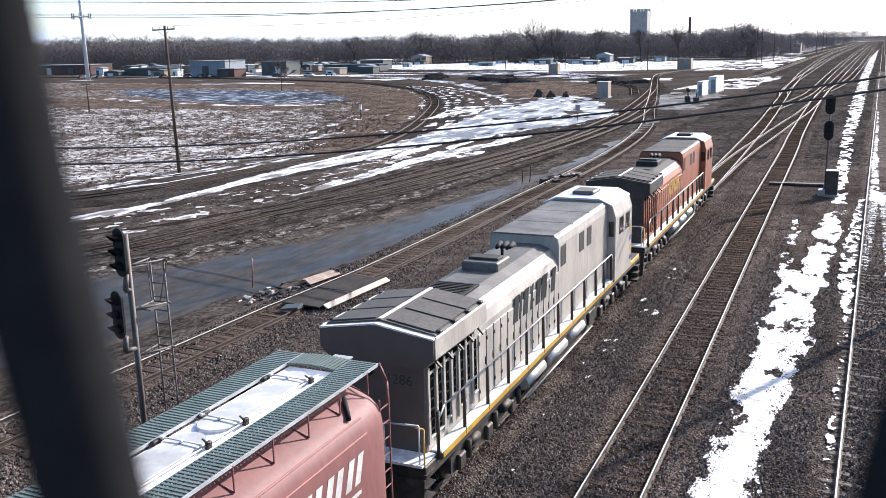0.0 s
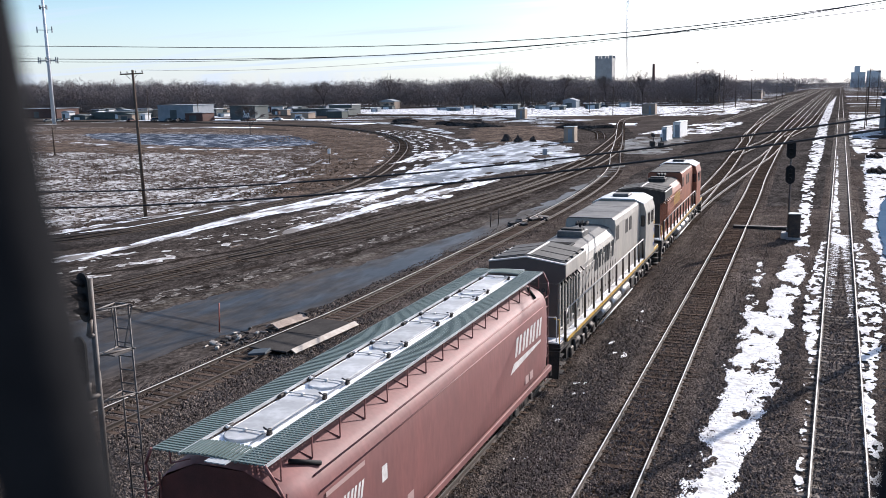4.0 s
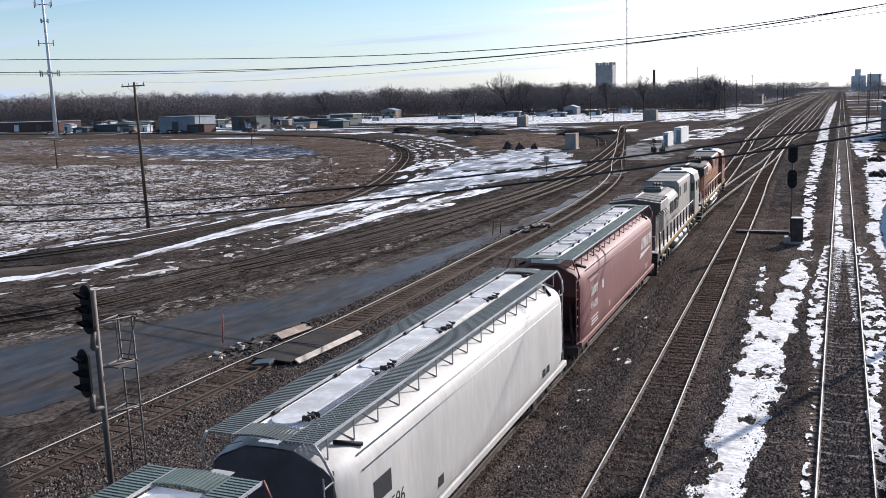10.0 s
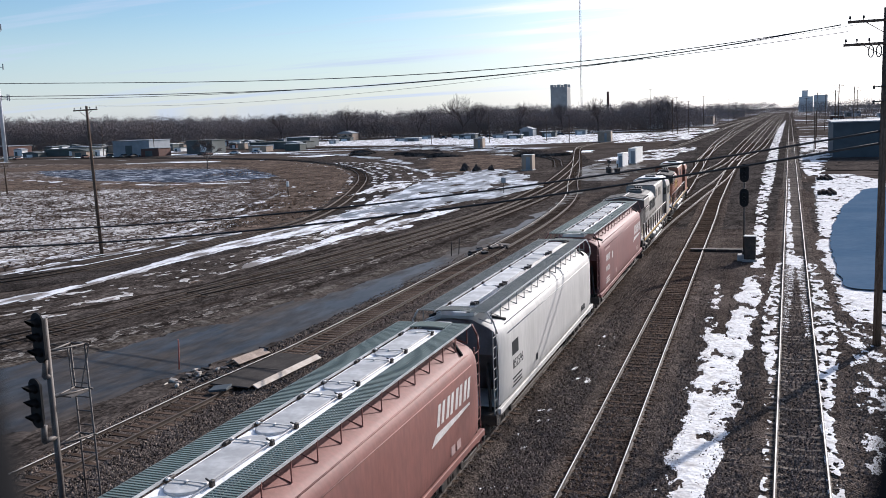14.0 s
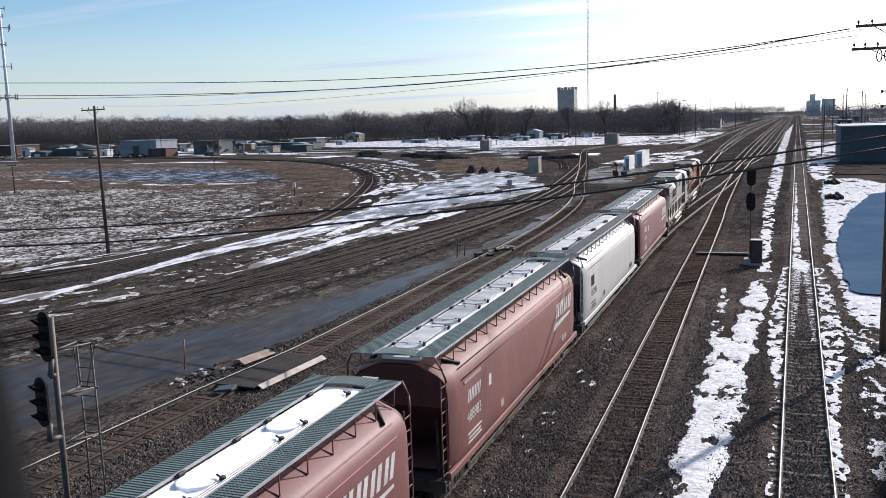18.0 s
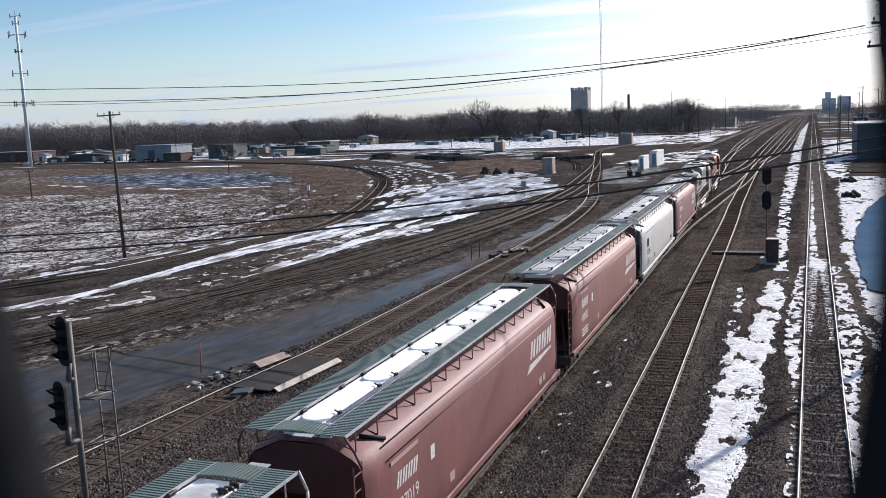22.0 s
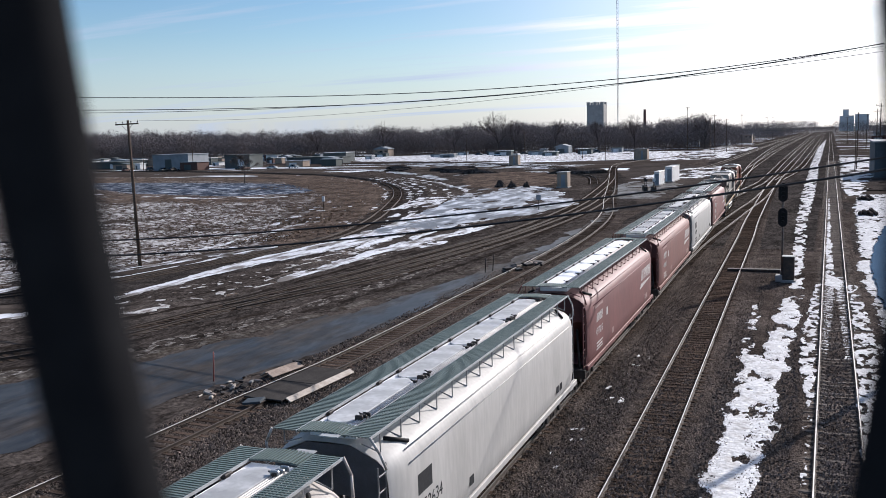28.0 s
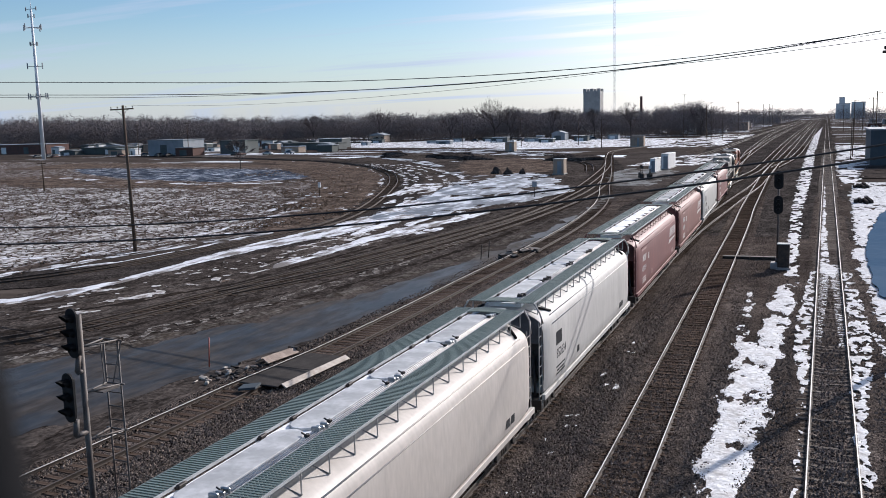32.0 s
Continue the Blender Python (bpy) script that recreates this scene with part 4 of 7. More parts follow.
def track(label, line, tie="tie", spacing=0.52, near=None, ties_until=260, step=4.0, group="railway tracks", lift=0.0, tops=("rail_top", "rail_top")):
    """Two rails on ties along a line (x, y). near: the stretch of y in which each tie is a piece of its own."""
    pts = smooth_line(line, step)
    tr = thing("railway_track", label, "railway track", group=group, kind="structure")
    tr.location.z = lift
    for s in (-1, 1):
        r = new("rail", rail_mesh("rail", pts, s, tops[(s + 1) // 2]))
        r.parent = tr
        tagged(r, "worn steel rail with a bright running surface")
    verts, faces, k, carry = [], [], 0, 0.0
    rng = random.Random(len(line) * 7 + int(line[0][0] * 10))
    for a, b in zip(pts[:-1], pts[1:]):
        d = b - a
        L = d.length
        turn = math.atan2(-d.x, d.y)
        while carry < L:
            p = a + d * (carry / L)
            carry += spacing
            if p.y > ties_until:
                continue
            j = rng.uniform(-0.012, 0.012)
            if near and near[0] <= p.y <= near[1]:
                o = new("tie", TIES[tie])
                o.parent = tr
                o.matrix_basis = pose(p.x + rng.uniform(-0.03, 0.03), p.y + rng.uniform(-0.02, 0.02), j - 0.020, 0, 0, math.degrees(turn) + rng.uniform(-0.8, 0.8))
            else:
                u = Vector((math.cos(turn), math.sin(turn), 0)) * 1.3
                w = d.normalized() * 0.115
                n0 = len(verts)
                for q in (p - u - w, p + u - w, p + u + w, p - u + w):
                    verts.append((q.x, q.y, 0.014 + j))
                for q in (p - u - w, p + u - w, p + u + w, p - u + w):
                    verts.append((q.x, q.y, -0.06))
                faces += [(n0, n0 + 1, n0 + 2, n0 + 3), (n0 + 4, n0 + 5, n0 + 1, n0), (n0 + 6, n0 + 7, n0 + 3, n0 + 2), (n0 + 5, n0 + 6, n0 + 2, n0 + 1), (n0 + 7, n0 + 4, n0, n0 + 3)]
        carry -= L
    if verts:
        o = new("ties", from_arrays("ties", verts, faces, "tie_far" if tie == "tie" else "concrete_tie"))
        o.parent = tr
        tagged(o, "weathered ties further along the track", kind="stuff")
    return tr


def flip(table):
    return [(x, y) for y, x in table]


track("straight main track with pale ties and snow between the rails", [(0.51, 6), (0.51, 200), (0.55, 600), (0.55, 1600)], "concrete_tie", 0.6, (12, 80), 300, 8)
track("main track with dark timber ties in brown ballast", flip(MID_LINE), "tie", 0.52, (14, 85), 300)
track("track that the grain train runs on", flip(TRAIN_LINE), "tie", 0.52, (14, 60), 300)
track("old side track partly covered by rubber crossing panels", [(-24.2, -20), (-23.0, 24), (-22.9, 31), (-22.5, 38), (-22.6, 48), (-22.9, 60), (-23.3, 78), (-24.3, 95), (-26.2, 112), (-29.0, 128), (-33, 146), (-43.3, 195), (-52, 235), (-59.3, 269), (-64.8, 301), (-64, 332), (-56, 386), (-44, 505), (-34, 900)], "tie", 0.52, (20, 70), 280, 3, tops=("rail_pale", "rail_dull"))
track("side track beyond the muddy road", [(-60, 8), (-47, 27), (-41.5, 33.8), (-39.1, 39.5), (-37.7, 51.7), (-36, 65), (-34.6, 79.5), (-33.4, 102), (-35.5, 135), (-39.5, 165), (-46, 205), (-52, 235)], "tie", 0.54, None, 260, 3, tops=("rail_dull", "rail_dull"))
track("side track joining the line beyond the muddy road", [(-37.4, 50), (-35.0, 58), (-32.7, 70), (-31.2, 92), (-31.4, 117), (-33.2, 140), (-37, 165), (-44, 198)], "tie", 0.54, None, 260, 3, tops=("rail_dull", "rail_dull"))
track("sharply curved track round the field", [(-90, 28), (-64, 43), (-55.5, 54), (-53.4, 66), (-52.0, 78), (-52.2, 90), (-57, 108), (-66, 132), (-78, 160), (-93, 188), (-113, 215), (-145, 246), (-200, 278), (-275, 306), (-420, 335)], "tie", 0.56, None, 320, 4, tops=("rail_dull", "rail_dull"))
track("far track curving away to the west", [(-46, 190), (-54, 220), (-64, 240), (-80, 275), (-112, 318), (-150, 350), (-260, 380), (-420, 395)], "tie", 0.6, None, 300, 5, tops=("rail_dull", "rail_dull"))
track("crossover between two main tracks", [(-11.55, 72), (-11.6, 90), (-11.1, 108), (-10.55, 127), (-9.9, 147), (-9.85, 172), (-9.95, 200)], "tie", 0.54, None, 140, 3, lift=0.004)
track("far yard track", [(-14.6, 150), (-13.2, 175), (-12.4, 205), (-13.4, 322), (-14.3, 546), (-16, 1500)], "tie", 0.6, None, 330, 6, lift=0.002)
track("far yard track", [(-16, 180), (-18.3, 215), (-20.5, 327), (-22.3, 562), (-22, 1500)], "tie", 0.6, None, 330, 6, lift=0.003)
track("far yard track", [(-9.5, 200), (-7.4, 245), (-6.6, 318), (-6.2, 560), (-6.2, 1500)], "tie", 0.6, None, 330, 6, lift=0.002)
track("far yard track", [(-33, 250), (-31.5, 330), (-32.5, 560), (-33, 1500)], "tie", 0.6, None, 330, 6)

# stone shoulders heaped over the ends of the ties
for k, (line, y0, y1) in enumerate(((([(0.51, 10), (0.51, 140)]), 12, 130), (flip(MID_LINE), 13, 130), (flip(TRAIN_LINE), 13, 70))):
    tab = [(y, x) for x, y in line]
    ys = np.linspace(y0, 300, 40)
    inner = ribbon([(at(tab, y) - 0.70, y) for y in ys if y < tab[-1][0]], [(at(tab, y) + 0.70, y) for y in ys if y < tab[-1][0]])
    if k:
        setting("oily_ballast", patch("oily_ballast", inner, 0.004, "oily_ballast", (0.16, 0.35), ragged=0.12, wave=0.5, holes=0.25, hole_wave=1.2, seed=90 + k, along=3.0), "dark oil-stained stone between the rails")
    for s in (-1, 1):
        ys = np.linspace(y0, y1, 24)
        rim = ribbon([(at(tab, y) + s * 0.98, y) for y in ys], [(at(tab, y) + s * 1.62, y) for y in ys])
        setting("ballast_shoulder", patch("ballast_shoulder", rim, 0.002, "ballast", (0.11, 0.16), ragged=0.16, wave=0.4, rise=0.072, holes=0.12, hole_wave=0.5, seed=20 + 3 * k + s, along=1.0), "brown crushed stone heaped over the tie ends")


# ---- rolling stock: x right, y forward, z up from the rail head, origin at the middle ----
CAR_PITCH = 19.4
LOCO_PITCH = 24.0


def wheelset(parent, y):
    """An axle with two wheels, a part that turns."""
    b = bmesh.new()
    rod(b, (-0.95, 0, 0), (0.95, 0, 0), 0.09, 8)
    for s in (-1, 1):
        rod(b, (s * 0.70, 0, 0), (s * 0.80, 0, 0), 0.46, 20)
        rod(b, (s * 0.66, 0, 0), (s * 0.70, 0, 0), 0.49, 20)
        rod(b, (s * 0.80, 0, 0), (s * 0.86, 0, 0), 0.16, 10)
        for k in range(3):
            a = 2.094 * k
            rod(b, (s * 0.795, 0.3 * math.cos(a), 0.3 * math.sin(a)), (s * 0.815, 0.3 * math.cos(a), 0.3 * math.sin(a)), 0.05, 6)
    o = part("wheelset", b, "steel_dark", parent)
    o.matrix_basis = pose(0, y, 0.46)
    return o


def car_truck(car, y):
    b = bmesh.new()
    block(b, (0, y, 0.62), (2.2, 0.45, 0.3), bevel=0.03)
    part("bolster", b, "steel_dark", car)
    for s in (-1, 1):
        b = bmesh.new()
        prof = [(-1.25, 0.42), (-1.25, 0.62), (-0.55, 0.85), (0.55, 0.85), (1.25, 0.62), (1.25, 0.42), (0.95, 0.36), (0.55, 0.26), (-0.55, 0.26), (-0.95, 0.36)]
        loft(b, [[(s * 0.93, y + u, z) for u, z in prof], [(s * 1.07, y + u, z) for u, z in prof]])
        for u in (-0.89, 0.89):
            rod(b, (s * 0.9, y + u, 0.46), (s * 1.16, y + u, 0.46), 0.13, 10)
        for u in (-0.22, 0.0, 0.22):
            rod(b, (s * 1.02, y + u, 0.32), (s * 1.02, y + u, 0.66), 0.08, 8)
        part("side_frame", b, "steel_dark", car)
    return [wheelset(car, y - 0.89), wheelset(car, y + 0.89)]


def lettering(parent, text, size, mat, m, label, name="lettering"):
    """Numbers in the built-in font, as thin solid letters."""
    c = bpy.data.curves.new(name, "FONT")
    c.body, c.size, c.extrude, c.align_x = text, size, 0.002, "CENTER"
    tmp = bpy.data.objects.new("tmp", c)
    me = bpy.data.meshes.new_from_object(tmp)
    bpy.data.objects.remove(tmp)
    bpy.data.curves.remove(c)
    me.materials.clear()
    me.materials.append(M[mat])
    o = new(name, me)
    o.parent = parent
    o.matrix_basis = m
    return tagged(o, label)


SIDE = Matrix(((0, 0, 1, 0), (1, 0, 0, 0), (0, 1, 0, 0), (0, 0, 0, 1)))  # writing on the right side, read from the right


def slant_marks(parent, y0, z0, h, w, n, mat, x, bar=True):
    """A maker's mark as plain slanted shapes over a bar."""
    lean = 0.32
    for i in range(n):
        u = y0 + i * w * 1.22
        for a0, a1 in ((0.0, 0.34), (0.56, 0.90)):
            b = bmesh.new()
            q = [(x, u + w * a0, z0), (x, u + w * a1, z0), (x, u + w * a1 + lean * h, z0 + h), (x, u + w * a0 + lean * h, z0 + h)]
            loft(b, [q, [(p[0] + 0.003, p[1], p[2]) for p in q]])
            part("mark", b, mat, parent)
    if bar:
        b = bmesh.new()
        q = [(x, y0 - 0.45, z0 - 0.42), (x, y0 + n * w * 1.15, z0 - 0.24), (x, y0 + n * w * 1.15, z0 - 0.16), (x, y0 - 0.1, z0 - 0.16)]
        loft(b, [q, [(p[0] + 0.003, p[1], p[2]) for p in q]])
        part("mark_bar", b, mat, parent)


BODY = [(0.0, 4.40), (0.60, 4.38), (1.30, 4.10), (1.46, 3.97), (1.545, 3.80), (1.585, 3.60), (1.60, 3.2), (1.60, 1.85), (1.56, 1.45), (1.50, 1.30)]
HALF = 8.45


def grating_mesh(mat):
    """An open steel grating: flat bars across and along, with the roof showing between."""
    b = bmesh.new()
    n = int(2 * 8.8 / 0.10)
    for i in range(n):
        y = -8.8 + (i + 0.5) * 2 * 8.8 / n
        quad_box(b, -0.31, 0.31, y - 0.027, y + 0.027, -0.012, 0.0)
    for i in range(8):
        x = -0.29 + i * 0.58 / 7
        quad_box(b, x - 0.017, x + 0.017, -8.8, 8.8, -0.026, -0.0125)
    return mesh_of(b, "running_board", mat)


GRATING = {k: grating_mesh(k) for k in ("grating", "grating_green")}
# board edges: sunward ones pale, others dark, sunlight and shade put into the colour
b = bmesh.new()
quad_box(b, -0.012, 0.012, -8.8, 8.8, -0.05, 0.008)
EDGE_LIT = mesh_of(b, "board_edge", "edge_strip")
b = bmesh.new()
quad_box(b, -0.012, 0.012, -8.8, 8.8, -0.045, 0.004)
EDGE_SHADED = mesh_of(b, "board_edge", "grating")


def bracket_mesh(mat):
    b = bmesh.new()
    pipe(b, [(0, 0, 0), (0.0, 0, -0.47), (-0.46, 0, -0.315)], 0.018, 5)
    return mesh_of(b, "bracket", mat)


def hatch_mesh(L, mat, half=0.37):
    """A long low lid with rounded ends and a shallow dome."""
    b = bmesh.new()
    steps = [half * (1 - math.cos(math.pi / 2 * k / 5)) for k in range(6)]
    us = [-L / 2 + d for d in steps] + [L / 2 - d for d in steps[::-1]]
    prof = ((-1, 0.0), (-1, 0.055), (-0.93, 0.066), (0, 0.074), (0.93, 0.066), (1, 0.055), (1, 0.0))
    sec = []
    for u in us:
        d = min(L / 2 - abs(u), half)
        w = max(0.06, half * math.sqrt(max(0.0, 1 - (1 - d / half) ** 2)))
        sec.append([(x * w, u, 4.548 + z) for x, z in prof])
    loft(b, sec, closed=True, smooth=False)
    return mesh_of(b, "hatch_cover", mat)


def clamp_mesh():
    b = bmesh.new()
    block(b, (0, 0, 0.06), (0.09, 0.12, 0.13), bevel=0.015)
    rod(b, (-0.05, 0.0, 0.10), (-0.15, 0.04, 0.12), 0.02, 5)
    rod(b, (0.04, -0.04, 0.08), (0.10, -0.10, 0.14), 0.018, 5)
    return mesh_of(b, "hatch_clamp", "steel_dark")


CLAMP = clamp_mesh()
b = bmesh.new()
block(b, (0, 0, 0.05), (0.09, 0.20, 0.10), bevel=0.015)
rod(b, (0.0, -0.16, 0.07), (0.0, 0.16, 0.07), 0.025, 6)
HINGE = mesh_of(b, "hatch_hinge", "steel_dark")


def hopper_car(label, paint, number, mark, mat_mark):
    """A covered grain hopper."""
    car = thing("hopper_car", label, "hopper car", group="grain train")
    grate = "grating" if mark == "small" and paint == "white_paint" and number == "852596" else "grating_green"
    ring = [(x, z) for x, z in BODY] + [(-x, z) for x, z in BODY[:0:-1]]
    b = bmesh.new()
    secs = []
    for y, k, dz in ((-HALF, 0.915, -0.08), (-HALF + 0.2, 0.95, -0.04), (-HALF + 0.55, 0.98, -0.015), (-HALF + 1.2, 1, 0), (-2.8, 1, 0), (2.8, 1, 0), (HALF - 1.2, 1, 0), (HALF - 0.55, 0.98, -0.015), (HALF - 0.2, 0.95, -0.04), (HALF, 0.915, -0.08)):
        secs.append([(x * k, y, z + (dz if z > 2 else 0)) for x, z in ring])
    loft(b, secs, caps=False, smooth=True)
    for e in b.edges:
        e.smooth = True
    part("side_shell", b, paint, car)
    for s in (-1, 1):
        # end slope sheet, set back below
        b = bmesh.new()
        top = [(-1.34, s * (HALF - 0.02), 3.90), (-0.57, s * (HALF - 0.02), 4.28), (0.57, s * (HALF - 0.02), 4.28), (1.34, s * (HALF - 0.02), 3.90)]
        mid = [(-1.45, s * (HALF - 0.03), 3.1), (-0.6, s * (HALF - 0.03), 3.1), (0.6, s * (HALF - 0.03), 3.1), (1.45, s * (HALF - 0.03), 3.1)]
        low = [(-1.46, s * (HALF - 1.9), 1.32), (-0.6, s * (HALF - 1.9), 1.32), (0.6, s * (HALF - 1.9), 1.32), (1.46, s * (HALF - 1.9), 1.32)]
        loft(b, [top, mid, low], closed=False)
        bmesh.ops.solidify(b, geom=b.faces[:], thickness=0.02)
        part("end_sheet", b, "end_dark" if paint in ("white_paint", "cream_paint") else "end_red", car, "sloping end sheet, shade painted in on pale cars")
        b = bmesh.new()
        block(b, (0, s * (HALF + 0.05), 1.12), (2.9, 0.9, 0.12), bevel=0.02)
        block(b, (0, s * (HALF + 0.45), 1.0), (3.0, 0.12, 0.36), bevel=0.02)
        part("end_platform", b, "steel_dark", car)
        for sx in (-1, 1):
            b = bmesh.new()
            for u in (-0.2, 0.2):
                rod(b, (sx * 1.40 + u * 0.0, s * (HALF + 0.18) + u, 0.75), (sx * 1.40, s * (HALF + 0.18) + u, 4.0), 0.022, 5)
            for k in range(9):
                rod(b, (sx * 1.40, s * (HALF + 0.18) - 0.2, 0.9 + 0.36 * k), (sx * 1.40, s * (HALF + 0.18) + 0.2, 0.9 + 0.36 * k), 0.016, 5)
            part("side_ladder", b, paint if paint != "white_paint" else "galvanised", car)
            b = bmesh.new()
            pipe(b, [(sx * 1.22, s * 8.8, 4.65), (sx * 1.42, s * 8.75, 4.30), (sx * 1.50, s * 8.6, 3.9)], 0.03, 6)
            part("grab_iron", b, paint, car)
            b = bmesh.new()
            prof = [(s * (HALF - 0.02), 3.1), (s * (HALF - 0.02), 1.35), (s * (HALF - 1.9), 1.35)]
            loft(b, [[(sx * 1.44, y, z) for y, z in prof], [(sx * 1.41, y, z) for y, z in prof]])
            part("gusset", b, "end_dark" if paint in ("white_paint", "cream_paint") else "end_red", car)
            b = bmesh.new(); rod(b, (sx * 1.2, s * (HALF + 0.2), 1.1), (sx * 0.9, s * (HALF - 0.6), 3.0), 0.05, 6); part("end_post", b, "steel_dark", car)
        b = bmesh.new()
        for i in range(15):
            u = -0.58 + i * 1.16 / 14
            z = 4.62 + 0.045 * (1 - (u / 0.6) ** 2)
            quad_box(b, u - 0.022, u + 0.022, s * 8.46 - 0.32, s * 8.46 + 0.32, z, z + 0.03)
        for dy in (-0.30, 0.0, 0.30):
            pts = [(-0.6 + 1.2 * i / 10, s * 8.46 + dy, 4.612 + 0.045 * (1 - (-1 + 2 * i / 10) ** 2)) for i in range(11)]
            pipe(b, pts, 0.014, 4)
        part("crossover_board", b, grate, car, "arched grating between the walkways")
        b = bmesh.new()
        quad_box(b, 0.08, 0.52, s * 8.88 - 0.09, s * 8.88 + 0.09, 4.63, 4.65)
        quad_box(b, 0.14, 0.18, *sorted((s * 8.70, s * 8.79)), 4.60, 4.64)
        quad_box(b, 0.42, 0.46, *sorted((s * 8.70, s * 8.79)), 4.60, 4.64)
        part("brake_step", b, "edge_strip", car, "small pale step plate")
        b = bmesh.new()
        rod(b, (0, s * (HALF + 0.2), 0.88), (0, s * (CAR_PITCH / 2 + 0.05), 0.88), 0.11, 8)
        block(b, (0, s * (CAR_PITCH / 2 - 0.12), 0.88), (0.26, 0.3, 0.3), bevel=0.04)
        part("coupler", b, "steel_dark", car)
        b = bmesh.new(); pipe(b, [(0.35, s * (HALF + 0.4), 0.95), (0.4, s * (HALF + 0.75), 0.55), (0.1, s * (CAR_PITCH / 2), 0.5)], 0.03, 6); part("brake_hose", b, "black", car)
    for sx in (-1, 1):
        b = bmesh.new()
        block(b, (sx * 1.515, 0, 1.22), (0.13, 2 * HALF + 0.5, 0.20), bevel=0.015)
        part("side_sill", b, paint, car)
        b = bmesh.new()
        rod(b, (sx * 1.455, -HALF + 0.9, 3.985), (sx * 1.455, HALF - 0.9, 3.985), 0.020, 6)
        part("eave_rib", b, paint, car)
        b = bmesh.new()
        rod(b, (sx * 1.575, -HALF + 0.9, 3.68), (sx * 1.575, HALF - 0.9, 3.68), 0.018, 6)
        part("eave_rib", b, paint, car)
        for s in (-1, 1):
            b = bmesh.new(); rod(b, (sx * 1.02, s * (HALF - 0.75), 4.265), (sx * 1.40, s * (HALF - 1.25), 4.08), 0.05, 8); part("roof_pipe", b, "black", car, "short black pipe on the roof edge")
        o = new("running_board", GRATING[grate]); o.parent = car; o.matrix_basis = pose(sx * 0.91, 0, 4.65); tagged(o, "green-grey steel grating walkway")
        for u in (0.60, 1.22):
            o = new("board_edge", EDGE_LIT if (sx > 0) == (u > 1) else EDGE_SHADED); o.parent = car; o.matrix_basis = pose(sx * u, 0, 4.645)
        bk = BRACKETS[paint]
        for i in range(16):
            o = new("bracket", bk); o.parent = car
            o.matrix_basis = pose(sx * 1.22, -8.3 + i * 16.6 / 15, 4.62, 0, 0, 0 if sx > 0 else 180)
    b = bmesh.new()
    quad_box(b, -0.585, 0.585, -8.22, 8.22, 4.36, 4.55)
    part("hatch_coaming", b, "roof_white", car, "raised hatch rim under thin snow")
    n, long = (5, 3.05) if mark == "big" else (4, 3.9)
    for i in range(n):
        y = (i - (n - 1) / 2) * 15.9 / n
        o = new("hatch_cover", HATCH[long if paint != "maroon_paint" else "white"]); o.parent = car
        o.matrix_basis = pose(-0.10, y, 0)
        tagged(o, "long round-ended hatch lid dusted with snow")
        for u in (-long / 2 + 0.45, long / 2 - 0.45):
            if paint in ("red_paint", "rust_paint"):
                b = bmesh.new()
                rod(b, (-0.52, y + u, 4.655), (0.36, y + u, 4.655), 0.013, 6)
                for q in (-0.50, -0.10, 0.33):
                    block(b, (q, y + u, 4.655), (0.07, 0.09, 0.05), bevel=0.015)
                part("hold_down_bar", b, "white_mark", car, "pale bar across the hatch lid")
            c = new("hatch_clamp", CLAMP); c.parent = car
            c.matrix_basis = pose(0.36, y + u + 0.12, 4.55)
            c = new("hatch_hinge", HINGE); c.parent = car
            c.matrix_basis = pose(-0.56, y + u * 0.9, 4.55)
    for k in range(1 if paint in ("red_paint", "rust_paint") else 3):
        b = bmesh.new(); rod(b, (0.33 + 0.065 * k, -7.9, 4.60), (0.33 + 0.065 * k, 7.9, 4.60), 0.017, 6); part("hatch_rod", b, "white_mark", car, "pale locking rod along the hatches")
    if mark == "small":
        for y in (-7.6, -3.97, -0.1, 3.87, 7.6):
            for k, (u, w, h) in enumerate(((0.0, 0.08, 0.14), (0.16, 0.08, 0.11), (0.30, 0.06, 0.13))):
                b = bmesh.new()
                block(b, (0.36 + 0.02 * k, y + u, 4.57 + h / 2), (0.20, w, h), bevel=0.02)
                part("hatch_lock", b, "galvanised" if paint == "cream_paint" else "steel_dark", car)
    # three discharge hoppers below
    for y in (-4.3, 0, 4.3):
        b = bmesh.new()
        loft(b, [[(-1.45, y - 2.1, 1.32), (1.45, y - 2.1, 1.32), (1.45, y + 2.1, 1.32), (-1.45, y + 2.1, 1.32)], [(-0.55, y - 0.5, 0.42), (0.55, y - 0.5, 0.42), (0.55, y + 0.5, 0.42), (-0.55, y + 0.5, 0.42)]])
        part("discharge_hopper", b, paint, car)
        b = bmesh.new(); block(b, (0, y, 0.38), (1.5, 0.8, 0.12), bevel=0.02); part("outlet_gate", b, "steel_dark", car)
    b = bmesh.new(); block(b, (0, 0, 1.0), (0.5, 2 * HALF, 0.3)); part("centre_sill", b, "steel_dark", car)
    # markings
    if mark == "big":
        slant_marks(car, 4.35, 2.82, 0.58, 0.62, 4, mat_mark, 1.601)
        lettering(car, number, 0.46, mat_mark, Matrix.Translation((1.603, -6.55, 2.28)) @ SIDE, "car number", "number")
        slant_marks(car, -7.15, 2.86, 0.36, 0.26, 4, mat_mark, 1.602, bar=False)
        b = bmesh.new(); block(b, (1.603, -4.9, 2.95), (0.004, 0.26, 0.36)); part("small_sign", b, mat_mark, car)
